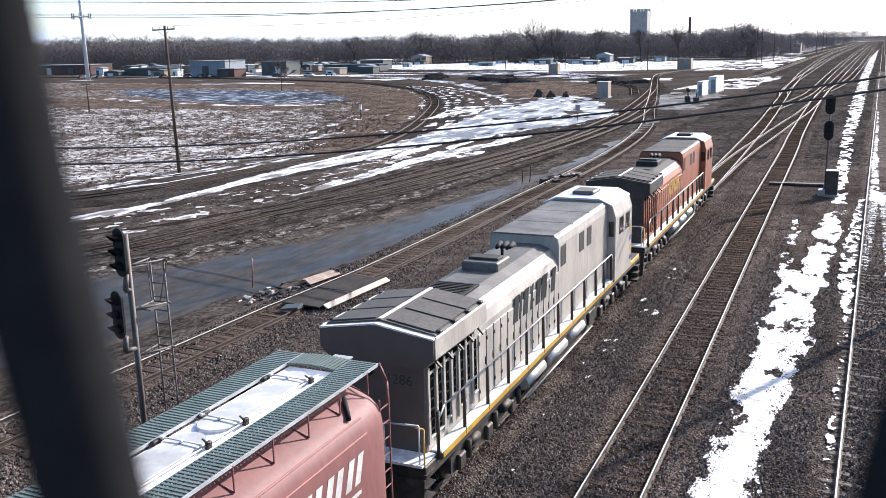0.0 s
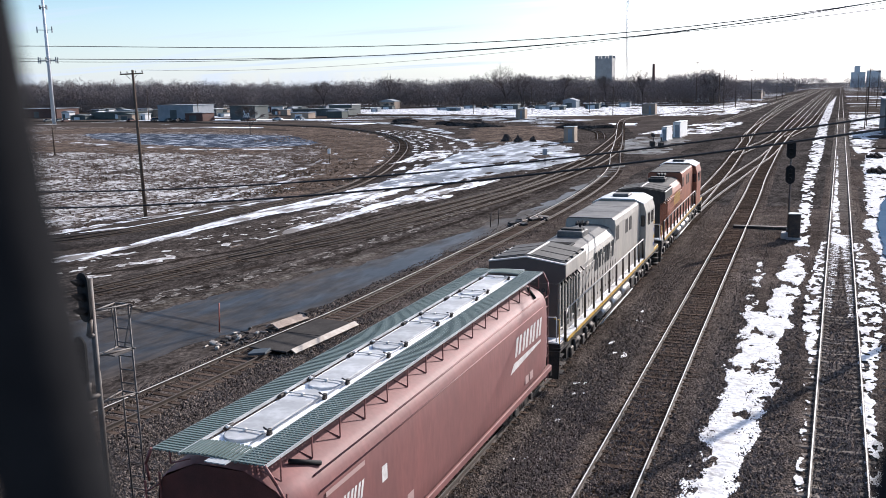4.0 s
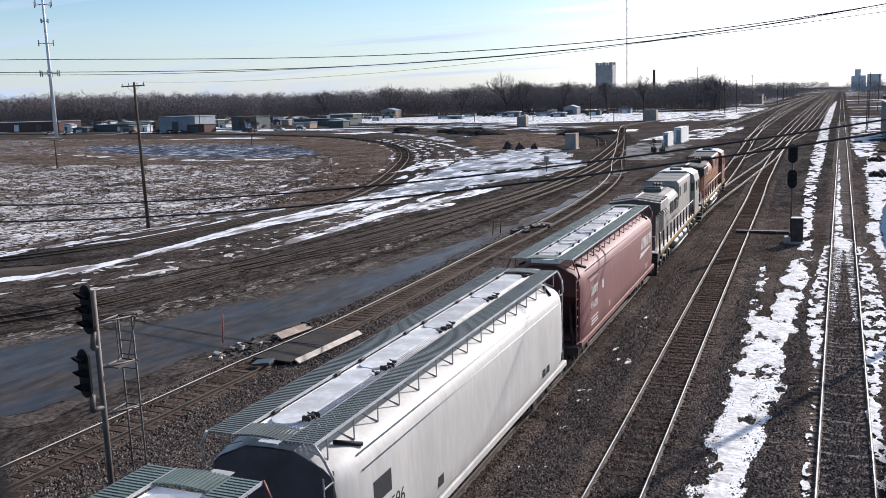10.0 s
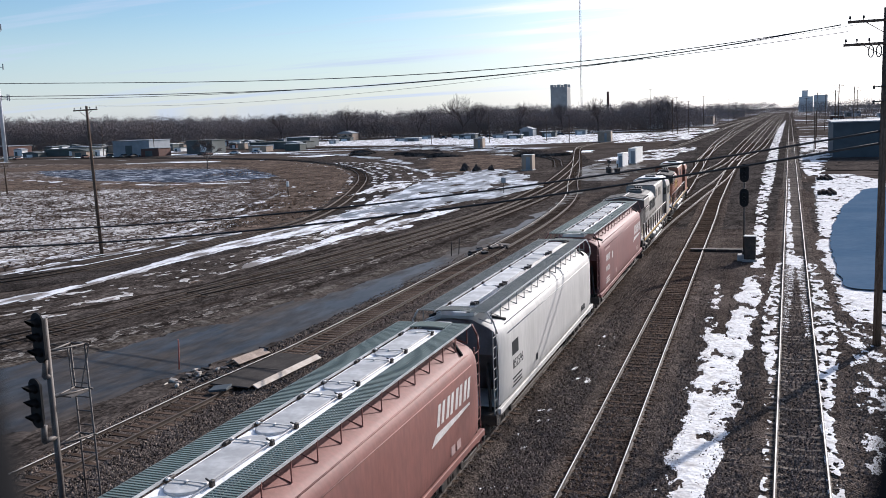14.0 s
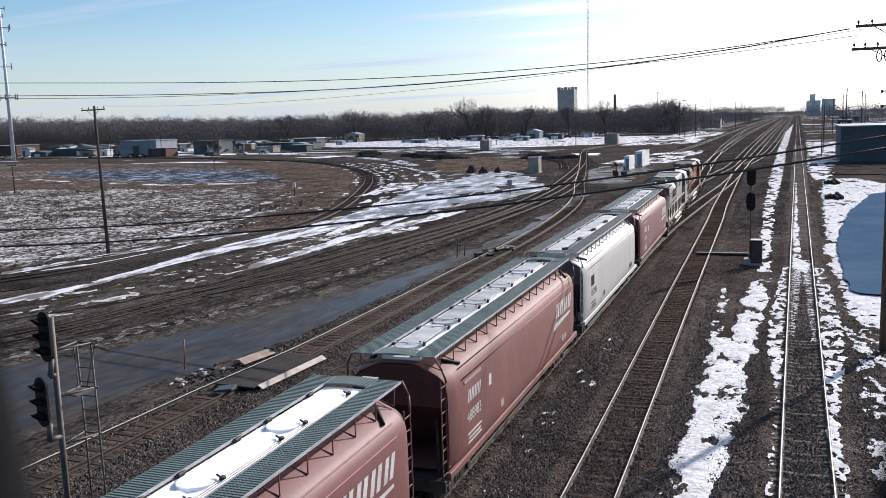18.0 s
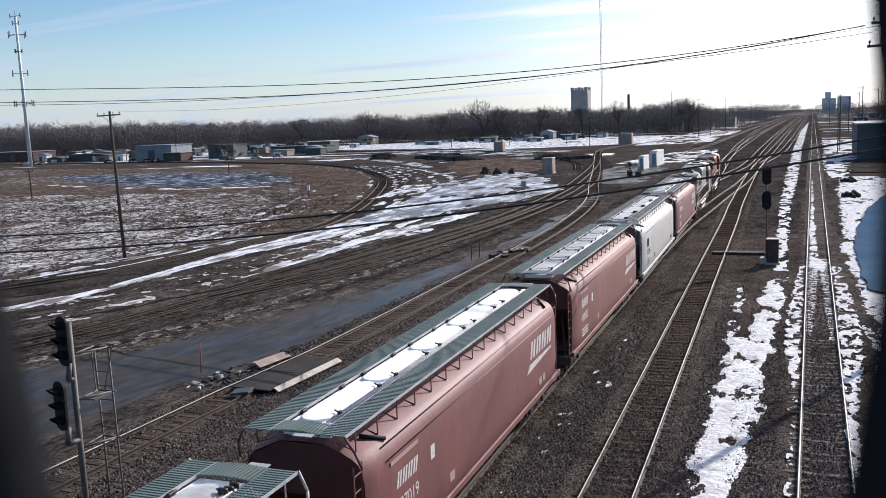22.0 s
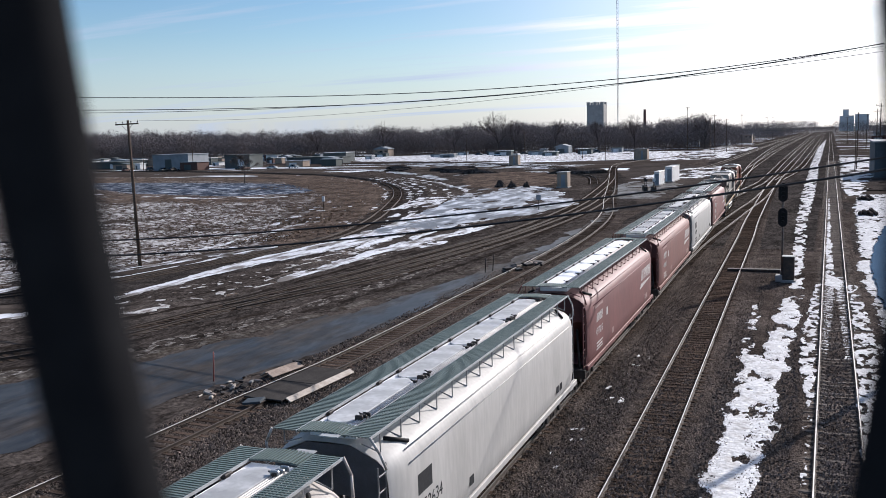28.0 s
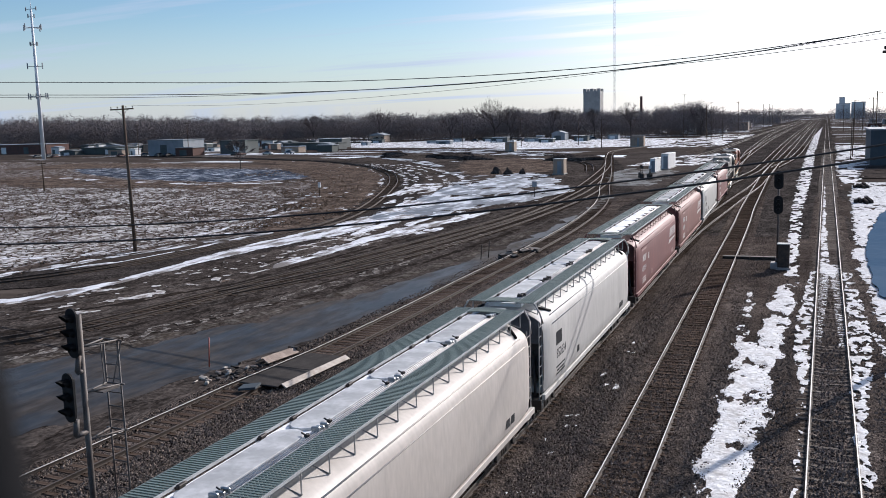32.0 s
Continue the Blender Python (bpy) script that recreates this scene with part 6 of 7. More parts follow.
# ---- signals, poles, wires ----
def target_signal(mast_x, mast_y, top_z, heads, label, facing, ladder=True, swing=0.0, light_r=0.17):
    """A colour-light signal: a mast with backed heads, hoods and a ladder."""
    sg = thing("railway_signal", label, "railway signal", pose(mast_x, mast_y, 0, 0, 0, facing))
    b = bmesh.new()
    block(b, (0, 0, 0.2), (0.9, 0.9, 0.5), bevel=0.04)
    part("foundation", b, "concrete", sg, "concrete footing")
    b = bmesh.new()
    rod(b, (0, 0, 0.4), (0, 0, top_z - 0.2), 0.065, 10)
    rod(b, (0, 0, 0.45), (0, 0, 0.75), 0.13, 10)
    part("mast", b, "signal_steel", sg, "weathered grey steel mast")
    for hz, hx, hy in heads:
        b = bmesh.new()
        pts = [(hx + light_r * 1.35 * math.cos(a), light_r * 1.35 * math.sin(a)) for a in np.linspace(0, math.pi, 9)]
        outline = [(x, hz + 0.36 + z) for x, z in pts] + [(2 * hx - x, hz - 0.36 - z) for x, z in pts]
        prism(b, outline, hy - 0.02, hy + 0.02)
        head = part("backplate", b, "black", sg, "black rounded backing plate")
        head.matrix_basis = pose(0, 0, 0, 0, 0, swing)
        b = bmesh.new()
        block(b, (hx, hy - 0.08, hz), (0.15, 0.11, 0.80), bevel=0.03)
        part("housing", b, "black", sg, "black signal housing").matrix_basis = pose(0, 0, 0, 0, 0, swing)
        for dz in (-0.31, 0.0, 0.31):
            b = bmesh.new()
            n = 12
            for r0, y0, y1 in ((0.11, hy + 0.02, hy + 0.28),):
                ring = [math.pi * (-0.25 + 1.5 * i / n) for i in range(n + 1)]
                loft(b, [[(hx + r0 * math.cos(a), y0, hz + dz + r0 * math.sin(a)) for a in ring], [(hx + r0 * math.cos(a), y1 - 0.12 * (1 - math.sin(a)), hz + dz + r0 * math.sin(a)) for a in ring]], closed=False)
            bmesh.ops.solidify(b, geom=b.faces[:], thickness=0.012)
            part("hood", b, "black", head)
        if abs(hy) > 0.05:
            b = bmesh.new()
            pipe(b, [(0, 0, hz - 0.85), (hx, hy * 0.85, hz - 0.85), (hx, hy - 0.1, hz - 0.5)], 0.06, 8)
            part("bracket", b, "signal_steel", sg, "bent steel bracket")
    if ladder:
        lz = top_z - 0.95
        for s in (-0.2, 0.2):
            b = bmesh.new()
            pipe(b, [(s, -0.95, 0.1), (s, -0.86, lz)], 0.022, 6)
            part("ladder_rail", b, "signal_steel", sg)
        n = int(lz / 0.32)
        for i in range(1, n):
            b = bmesh.new()
            y = -0.95 + 0.09 * i / n
            rod(b, (-0.2, y, i * 0.32), (0.2, y, i * 0.32), 0.014, 5)
            part("rung", b, "signal_steel", sg)
        for z in (lz, lz - 1.0, lz - 2.05):
            b = bmesh.new()
            rod(b, (-0.2, -0.87, z), (0, 0, z + 0.03), 0.022, 6)
            rod(b, (0.2, -0.87, z), (0, 0, z + 0.03), 0.022, 6)
            rod(b, (-0.3, -0.87, z), (0.3, -0.87, z), 0.022, 6)
            part("ladder_stay", b, "signal_steel", sg)
        b = bmesh.new()
        block(b, (0, -0.55, lz - 1.02), (0.5, 0.55, 0.03))
        part("platform", b, "signal_steel", sg, "small grated service platform")
        b = bmesh.new()
        pipe(b, [(-0.3, -0.87, lz), (-0.12, -0.72, lz - 0.95)], 0.016, 5)
        pipe(b, [(0.3, -0.87, lz), (0.12, -0.72, lz - 0.95)], 0.016, 5)
        part("hoop", b, "signal_steel", sg)
    return sg


sig_l = target_signal(-14.43, 14.22, 7.6, ((7.02, 0.0, 0.17), (5.68, 0.0, 0.38)), "tall two-headed colour-light signal with a ladder beside the train", 180, swing=-8, light_r=0.13)
sig_r = target_signal(-3.0, 69.3, 7.2, ((6.45, 0.0, 0.2), (4.65, 0.0, 0.2)), "two-headed colour-light signal between the main tracks", 180, ladder=False, light_r=0.235)
cab = thing("signal_cabinet", "dark grey steel relay cabinet at the foot of the signal", "cabinet", pose(-2.55, 69.0, 0))
b = bmesh.new(); block(b, (0, 0, 1.0), (0.8, 0.7, 1.7), bevel=0.03); part("body", b, "steel_dark", cab)
b = bmesh.new(); block(b, (0, 0, 1.87), (0.9, 0.8, 0.05)); part("lid", b, "galvanised", cab, "snow-bright lid")
b = bmesh.new(); block(b, (0, -0.365, 1.0), (0.7, 0.02, 1.5), bevel=0.005); part("door", b, "steel_dark", cab)
b = bmesh.new(); block(b, (0, 0, 0.08), (1.0, 0.9, 0.18)); part("base", b, "concrete", cab)
duct = thing("cable_trough", "low flat cable trough across the ballast", "trough", pose(-5.2, 73.4, 0.02, 0, 0, 2))
for i in range(4):
    b = bmesh.new(); block(b, (-1.5 + i, 0, 0.1), (0.98, 0.5, 0.2), bevel=0.02); part("cover", b, "steel_dark", duct)


def arm(pole, z, half, ins, y=-0.17, brace=True):
    b = bmesh.new(); block(b, (0, y, z), (half * 2, 0.1, 0.12), bevel=0.01)
    a = part("crossarm", b, "wood_pole", pole)
    for u in ins:
        b = bmesh.new(); rod(b, (u, y, z + 0.06), (u, y, z + 0.16), 0.02, 6); rod(b, (u, y, z + 0.14), (u, y, z + 0.26), 0.055, 8, 0.035)
        part("insulator", b, "black", a)
    if brace:
        for s in (-1, 1):
            b = bmesh.new(); rod(b, (s * half * 0.55, y - 0.02, z - 0.03), (0, y, z - 0.6), 0.02, 5)
            part("brace", b, "steel_dark", a)


def pole(label, x, y, top, r0, r1, arms, lean=0.0):
    p = thing("utility_pole", label, "utility pole", pose(x, y, 0, 0, lean, 0))
    b = bmesh.new()
    rod(b, (0, 0, -0.3), (0, 0, top), r0, 12, r1)
    part("post", b, "wood_pole", p, "weathered timber post")
    for z, half, ins in arms:
        arm(p, z, half, ins)
    return p


right_pole = pole("tall dark timber pole with two crossarms and a transformer bracket", 3.95, 45.3, 15.3, 0.19, 0.13, ((14.75, 1.6, (-1.5, -0.95, 0.95, 1.5)), (13.75, 1.75, (-1.65, -1.2, -0.7, 0.7, 1.2, 1.65))))
b = bmesh.new()
for s in (-0.62, -0.3):
    pts = [(s + 0.11 * math.cos(a), -0.2, 13.42 + 0.26 * math.sin(a)) for a in np.linspace(0, 2 * math.pi, 13)]
    pipe(b, pts, 0.025, 5)
part("drop_loop", b, "cable", right_pole, "drooping loops of cable below the lower arm")
for z in (11.9, 11.25):
    b = bmesh.new()
    rod(b, (-0.5, -0.15, z - 0.05), (0.5, -0.15, z + 0.02), 0.03, 6)
    block(b, (-0.45, -0.15, z - 0.06), (0.08, 0.08, 0.16))
    part("bracket", b, "steel_dark", right_pole)
pole("lone timber pole with one crossarm at the edge of the field", -59.25, 66, 13.5, 0.17, 0.11, ((13.15, 1.35, (-1.25, -0.5, 0.5, 1.25)),), lean=-0.9)


def wire(label, x0, x1, curve, r, y0=45.2, y1=45.3, n=60, straight=-50.0):
    """A cable hanging in the curve z = a x^3 + b x^2 + c x + d from x0 to x1; past x = straight it runs on straight."""
    bm = bmesh.new()
    secs = []
    for i in range(n + 1):
        x = x0 + (x1 - x0) * i / n
        u = max(x, straight)
        a, b_, c, d = curve
        z = ((a * u + b_) * u + c) * u + d + (x - u) * (3 * a * u * u + 2 * b_ * u + c)
        p = Vector((x, y0 + (y1 - y0) * i / n, z))
        secs.append([p + Vector((0, r * math.cos(k), r * math.sin(k))) for k in (0.5, 1.76, 3.01, 4.27, 5.53)])
    loft(bm, secs, smooth=True)
    return thing("overhead_cable", label, "cable", bm=bm, mat="cable", group="overhead cables")


wire("thin black overhead power wire", 2.1, -80, (0.0000281, 0.003525, 0.1029, 14.426), 0.021)
wire("thick black overhead twisted cable", 2.1, -80, (0.0000249, 0.003448, 0.1232, 14.40), 0.022)
wire("thin black overhead power wire", 2.4, -80, (0.0000080, 0.001860, 0.0841, 14.141), 0.014)
wire("thin black overhead wire to the lone pole", 2.75, -58.4, (0.0, 0.0011, 0.0800, 14.40), 0.010, 45.15, 66, straight=-90)
wire("low black sagging communication cable", 3.8, -80, (0.0, 0.001232, 0.1505, 9.30), 0.050, straight=-90)
wire("low black sagging communication cable", 3.8, -80, (0.0, 0.001145, 0.1570, 8.73), 0.058, straight=-90)

# ---- things lying about near the side track ----
panel = thing("crossing_panel", "dark rubber crossing panels with a pale steel edge", "crossing panel", pose(-22.55, 34.4, 0.06, 0, 0, -3))
for k in range(2):
    b = bmesh.new(); block(b, (0.38, -1.35 + 2.7 * k, 0.125), (2.0, 2.66, 0.07), bevel=0.02); part("slab", b, "rubber_panel", panel)
b = bmesh.new(); block(b, (1.54, 0.2, 0.10), (0.30, 5.2, 0.05), pose(0, 0, 0, 0, 32, 0).to_3x3(), bevel=0.01); part("edge_plate", b, "scrap_white", panel, "pale tilted edge plate")
b = bmesh.new(); block(b, (0.35, -3.2, 0.18), (0.85, 0.55, 0.10), pose(0, 0, 0, 6, -8, 10).to_3x3(), bevel=0.01); part("loose_plate", b, "shed_blue", panel, "bent bluish steel plate")
crate = thing("wooden_crate", "pale broken timber crate on the gravel", "crate", pose(-24.2, 36.2, 0.0, 0, 0, -8))
for sx, ang in ((-0.22, -30), (0.22, 30)):
    b = bmesh.new(); block(b, (sx, 0, 0.22), (0.4, 2.3, 0.06), pose(0, 0, 0, 0, ang, 0).to_3x3(), bevel=0.01); part("board", b, "old_board", crate)
b = bmesh.new(); block(b, (0.0, 1.15, 0.2), (0.6, 0.08, 0.36)); part("end_board", b, "steel_dark", crate)
stake = thing("marker_stake", "thin rusty iron marker stake", "stake", pose(-26.6, 34.0, 0.0, 6, 8, 0))
b = bmesh.new(); rod(b, (0, 0, -0.1), (0, 0, 1.5), 0.035, 6); part("shaft", b, "mast_red", stake)
rng = random.Random(5)
for i in range(34):
    x, y = -24.9 + rng.gauss(0, 0.5), 33.2 + rng.gauss(0, 0.9)
    b = bmesh.new()
    block(b, (0, 0, 0.06), (rng.uniform(0.06, 0.25), rng.uniform(0.15, 0.5), rng.uniform(0.05, 0.14)), pose(0, 0, 0, rng.uniform(-20, 20), rng.uniform(-20, 20), 0).to_3x3(), bevel=0.03)
    thing("scrap_block", "broken scrap block on the gravel", "scrap", pose(x, y, 0, 0, 0, rng.uniform(0, 180)), "scrap heap", b, rng.choice(["old_board", "scrap_white", "steel_dark", "steel_dark", "rubber_panel"]))
for i in range(12):
    x, y = -24.0 + rng.uniform(-1.0, 1.6), 72 + rng.uniform(-3.5, 3)
    b = bmesh.new()
    block(b, (0, 0, 0.10), (rng.uniform(0.2, 0.7), rng.uniform(0.4, 1.4), rng.uniform(0.08, 0.22)), pose(0, 0, 0, rng.uniform(-12, 12), rng.uniform(-12, 12), 0).to_3x3(), bevel=0.03)
    thing("scrap_block", "dark scrap metal lying by the track", "scrap", pose(x, y, 0, 0, 0, rng.uniform(0, 180)), "scrap heap further along", b, "steel_dark" if i % 4 else "old_board")
for i, (x, h) in enumerate(((-25.7, 1.3), (-25.4, 1.5))):
    st = thing("marker_stake", "leaning dark stake by the road", "stake", pose(x, 68.5 + i, 0, 10, 8, 0))
    b = bmesh.new(); rod(b, (0, 0, -0.1), (0, 0, h), 0.04, 6); part("shaft", b, "steel_dark", st)

# ---- cabins and boxes in the yard ----
def cabin(label, x, y, w, d, h, mat, turn=0, roof="galvanised"):
    c = thing("equipment_cabin", label, "cabin", pose(x, y, 0, 0, 0, turn), "equipment cabins")
    b = bmesh.new(); block(b, (0, 0, h / 2), (w, d, h), bevel=0.03); part("wall", b, mat, c)
    b = bmesh.new(); block(b, (0, 0, h + 0.05), (w + 0.15, d + 0.15, 0.1), bevel=0.02); part("roof", b, roof, c)
    b = bmesh.new(); block(b, (w * 0.1, -d / 2 - 0.02, h * 0.45), (min(0.85, w * 0.7), 0.05, h * 0.82), bevel=0.01); part("door", b, "shed_grey", c)
    b = bmesh.new(); block(b, (0, 0, 0.1), (w + 0.3, d + 0.3, 0.2)); part("plinth", b, "concrete", c)


cabin("white metal equipment cabin with a dark shaded side", -31.3, 200.5, 1.5, 10.0, 3.2, "white_box")
cabin("white metal equipment cabin beside a taller one", -31.9, 187.5, 1.0, 6.5, 2.7, "white_box")
cabin("tan metal cabin beside the curve", -49.9, 180, 2.2, 2.3, 3.1, "tan_box")
cabin("tan metal cabin far along the tracks", -104.6, 312, 3.4, 3.0, 3.5, "tan_box")
cabin("pale cabin by the far lot", -65.5, 346, 5.0, 3.5, 4.0, "tan_box", roof="shed_grey")
for i, (x, y) in enumerate(((-30.6, 166), (-29.4, 167.5), (-31.4, 169), (-29.0, 164.5))):
    mc = thing("switch_machine", "dark switch stand with a plate on its mast", "switch stand", pose(x, y, 0, 0, 0, 15 * i), "switch stands")
    b = bmesh.new(); block(b, (0, 0, 0.5), (0.7, 0.9, 1.0), bevel=0.05); part("body", b, "steel_dark", mc)
    b = bmesh.new(); rod(b, (0, 0, 0.9), (0, 0, 2.2), 0.06, 6); part("mast", b, "steel_dark", mc)
    b = bmesh.new(); block(b, (0, -0.06, 2.1), (0.5, 0.04, 0.45)); part("target", b, "white_box" if i % 2 else "steel_dark", mc)
small = thing("marker_sign", "small grey marker sign on a post by the snow", "sign", pose(-38.9, 126.6, 0))
b = bmesh.new(); rod(b, (0, 0, 0), (0, 0, 1.8), 0.06, 6); part("post", b, "steel_dark", small)
b = bmesh.new(); block(b, (0, -0.07, 1.9), (0.7, 0.05, 0.8)); part("board", b, "shed_grey", small)
post = thing("marker_post", "white-topped marker post on the grass bank", "post", pose(-73.5, 124, 0))
b = bmesh.new(); rod(b, (0, 0, 0), (0, 0, 1.7), 0.08, 6); part("shaft", b, "wood_pole", post)
b = bmesh.new(); block(b, (0, 0, 1.9), (0.45, 0.2, 0.8), bevel=0.03); part("cap", b, "white_box", post)
rng = random.Random(11)
for i in range(10):
    x, y, r = rng.uniform(-150, -62), 0, rng.uniform(1.2, 3.0)
    y = 235 + (-62 - x) * 0.65 + rng.uniform(-10, 12)
    b = bmesh.new()
    bmesh.ops.create_icosphere(b, subdivisions=2, radius=1)
    for v in b.verts:
        v.co *= 1 + 0.35 * noise.noise(v.co * 1.7 + Vector((i, 0, 0)))
        v.co = Vector((v.co.x * r * 2.6, v.co.y * r, max(0, v.co.z) * r * 0.55))
    thing("gravel_mound", "low dark mound of old gravel", "heap", pose(x, y, -0.05, 0, 0, rng.uniform(-20, 20)), "ballast heaps", b, "old_ballast")
for i, (x, y, r) in enumerate(((-64.0, 181, 1.0), (-61.2, 180.5, 0.9), (-58.6, 182, 0.7))):
    b = bmesh.new()
    bmesh.ops.create_icosphere(b, subdivisions=3, radius=1)
    for v in b.verts:
        v.co *= 1 + 0.4 * noise.noise(v.co * 1.9 + Vector((i, 7, 0)))
        v.co = Vector((v.co.x * r * 1.1, v.co.y * r, max(0, v.co.z) * r * (1.7 - 0.5 * math.hypot(v.co.x, v.co.y))))
    thing("spoil_heap", "small peaked heap of dark earth in the snow", "heap", pose(x, y, 0, 0, 0, 40 * i), "spoil heaps", b, "dirt")


# ---- far buildings ----
def shed(label, x, y, w, d, h, mat, roof="shed_grey", turn=0, doors=2, windows=0, gable=0.0, group="far sheds"):
    s = thing("shed", label, "building", pose(x, y, 0, 0, 0, turn), group)
    b = bmesh.new(); quad_box(b, -w / 2, w / 2, -d / 2, d / 2, 0, h); part("wall", b, mat, s)
    b = bmesh.new()
    prism(b, [(-w / 2 - 0.3, h), (w / 2 + 0.3, h), (w / 2 + 0.3, h + 0.25), (0, h + 0.25 + gable), (-w / 2 - 0.3, h + 0.25)], -d / 2 - 0.3, d / 2 + 0.3)
    part("roof", b, roof, s)
    for i in range(doors):
        u = -w / 2 + w * (i + 0.7) / (doors + 0.6)
        b = bmesh.new(); block(b, (u, -d / 2 - 0.03, h * 0.36), (min(3.6, w / (doors + 1)), 0.08, h * 0.7), bevel=0.01)
        part("door", b, "white_box" if (i + int(x)) % 2 else "shed_dark", s)
    for i in range(windows):
        u = -w / 2 + w * (i + 0.5) / windows
        b = bmesh.new(); block(b, (u, -d / 2 - 0.03, h * 0.72), (w / windows * 0.5, 0.08, h * 0.16))
        part("window", b, "glass", s)
    return s


shed("pale grey-blue metal shed with white doors", -262, 322, 19, 14, 6.6, "shed_grey", doors=1, windows=0)
shed("low dark brick annex beside the shed", -250, 316, 9, 8, 3.3, "brick_far", doors=1)
shed("dark shed with white trailers before it", -236, 332, 13, 10, 5.6, "shed_dark", roof="shed_dark", doors=2)
shed("long low dark storage shed", -326, 350, 26, 10, 3.2, "shed_green", roof="shed_dark", doors=2, windows=0)
shed("long low green-grey metal warehouse", -222, 372, 30, 8, 3.0, "shed_dark", roof="shed_dark", doors=4, windows=0)
shed("small dark shed with snowy roof", -228, 402, 13, 9, 4.4, "shed_dark", roof="snow", doors=1)
shed("low red-brown boxcar-coloured shed", -352, 282, 30, 6, 3.6, "brick_far", doors=2)
shed("long low brown brick shed", -420, 380, 60, 16, 5.0, "brick_far", doors=3)
shed("grey shed at the edge of the woods", -130, 470, 7, 7, 3.6, "shed_grey", doors=1, gable=1.2)
shed("white house at the edge of the woods", -252, 500, 10, 8, 4.2, "tan_box", doors=1, windows=3, gable=1.4)
shed("pale blue-white industrial building far along the tracks", -54, 660, 10, 12, 6.0, "tan_box", doors=0, windows=4)
shed("long grey factory on the horizon beside the tracks", -62, 1150, 26, 20, 8, "tan_box", doors=0, windows=8)
shed("dark blue-grey flat-roofed workshop beside the pond", 27.0, 218, 37, 26, 7.2, "shed_blue", roof="shed_grey", doors=0, windows=0)
rng = random.Random(21)
for i in range(60):
    m = rng.choice(["shed_grey", "shed_dark", "shed_dark", "white_box", "shed_green", "shed_green", "brick_far", "tan_box", "tan_box"])
    y = rng.uniform(330, 470)
    shed("small far shed or trailer", -y * rng.uniform(0.56, 1.05), y, rng.uniform(2.5, 12), rng.uniform(3, 6), rng.uniform(1.5, 3.4), m, roof=rng.choice(["shed_dark", "shed_grey", "shed_green", "snow"]), doors=rng.randint(0, 2), gable=rng.choice([0, 0, 0.6]))
for i in range(16):
    y = rng.uniform(430, 500)
    shed("low dark shed beyond the snowy lot", -y * rng.uniform(0.20, 0.54), y, rng.uniform(3, 9), 4, rng.uniform(1.4, 2.6), rng.choice(["shed_dark", "shed_dark", "brick_far", "shed_grey"]), roof=rng.choice(["shed_dark", "snow"]), doors=1)
for i in range(12):
    shed("far industrial building near the horizon", rng.uniform(-95, -48), rng.uniform(520, 900), rng.uniform(6, 12), 8, rng.uniform(3, 6), rng.choice(["shed_grey", "tan_box", "white_box"]), doors=rng.randint(0, 2), windows=3)
for i in range(9):
    shed("far low building on the snowy side", rng.uniform(22, 70), rng.uniform(420, 900), rng.uniform(6, 13), 10, rng.uniform(2.5, 5), rng.choice(["shed_grey", "shed_dark", "brick_far"]), doors=rng.randint(0, 2), windows=3)

# the grain tower with notched corners
tower = thing("concrete_tower", "square grey concrete tower with raised corners above the woods", "tower", pose(-216.4, 908, 0))
b = bmesh.new(); block(b, (0, 0, 18.8), (17.0, 15, 37.6), bevel=0.2); part("shaft", b, "concrete", tower)
for sx in (-6.9, 0, 6.9):
    for sy in (-6, 6):
        b = bmesh.new(); block(b, (sx, sy, 38.4), (3.4, 3.2, 3.6), bevel=0.1); part("merlon", b, "concrete", tower)
b = bmesh.new(); rod(b, (0, 0, 0), (0, 0, 31), 1.6, 10, 1.2); thing("chimney", "slim dark brick chimney above the woods", "chimney", pose(-168, 905, 0), bm=b, mat="brick_far")
mast = thing("radio_mast", "tall thin lattice radio mast", "mast", pose(-194.5, 905, 0))
for k in range(3):
    a = 2 * math.pi * k / 3
    b = bmesh.new(); rod(b, (0.9 * math.cos(a), 0.9 * math.sin(a), 0), (0.9 * math.cos(a), 0.9 * math.sin(a), 175), 0.14, 5); part("leg", b, "mast_grey", mast)
b = bmesh.new()
for i in range(44):
    for k in range(3):
        a, c = 2 * math.pi * k / 3, 2 * math.pi * (k + 1) / 3
        rod(b, (0.9 * math.cos(a), 0.9 * math.sin(a), i * 4), (0.9 * math.cos(c), 0.9 * math.sin(c), i * 4 + 4), 0.06, 4, caps=False)
part("lacing", b, "mast_grey", mast)
cell = thing("cell_tower", "tall pale steel monopole with rings of antennas", "cell tower", pose(-310.2, 294, 0))
b = bmesh.new(); rod(b, (0, 0, 0), (0, 0, 63), 0.85, 14, 0.45); rod(b, (0, 0, 63), (0, 0, 66.5), 0.12, 6); part("pole", b, "tower_white", cell)
for z, r, n in ((55.3, 4.4, 4), (48.5, 1.5, 6), (39.2, 3.4, 3), (26.6, 4.0, 6), (63, 2.6, 2), (60, 1.4, 3)):
    b = bmesh.new()
    for k in range(n):
        a = 2 * math.pi * k / n + 0.1
        rod(b, (0, 0, z), (r * math.cos(a), r * math.sin(a), z), 0.14, 5)
    ring = part("antenna_mount", b, "shed_grey", cell)
    for k in range(n):
        a = 2 * math.pi * k / n + 0.1
        b = bmesh.new(); block(b, (r * math.cos(a), r * math.sin(a), z + 0.1), (0.42, 0.42, 2.6 if r > 3 else 1.7), bevel=0.08); part("antenna", b, "shed_grey", ring)
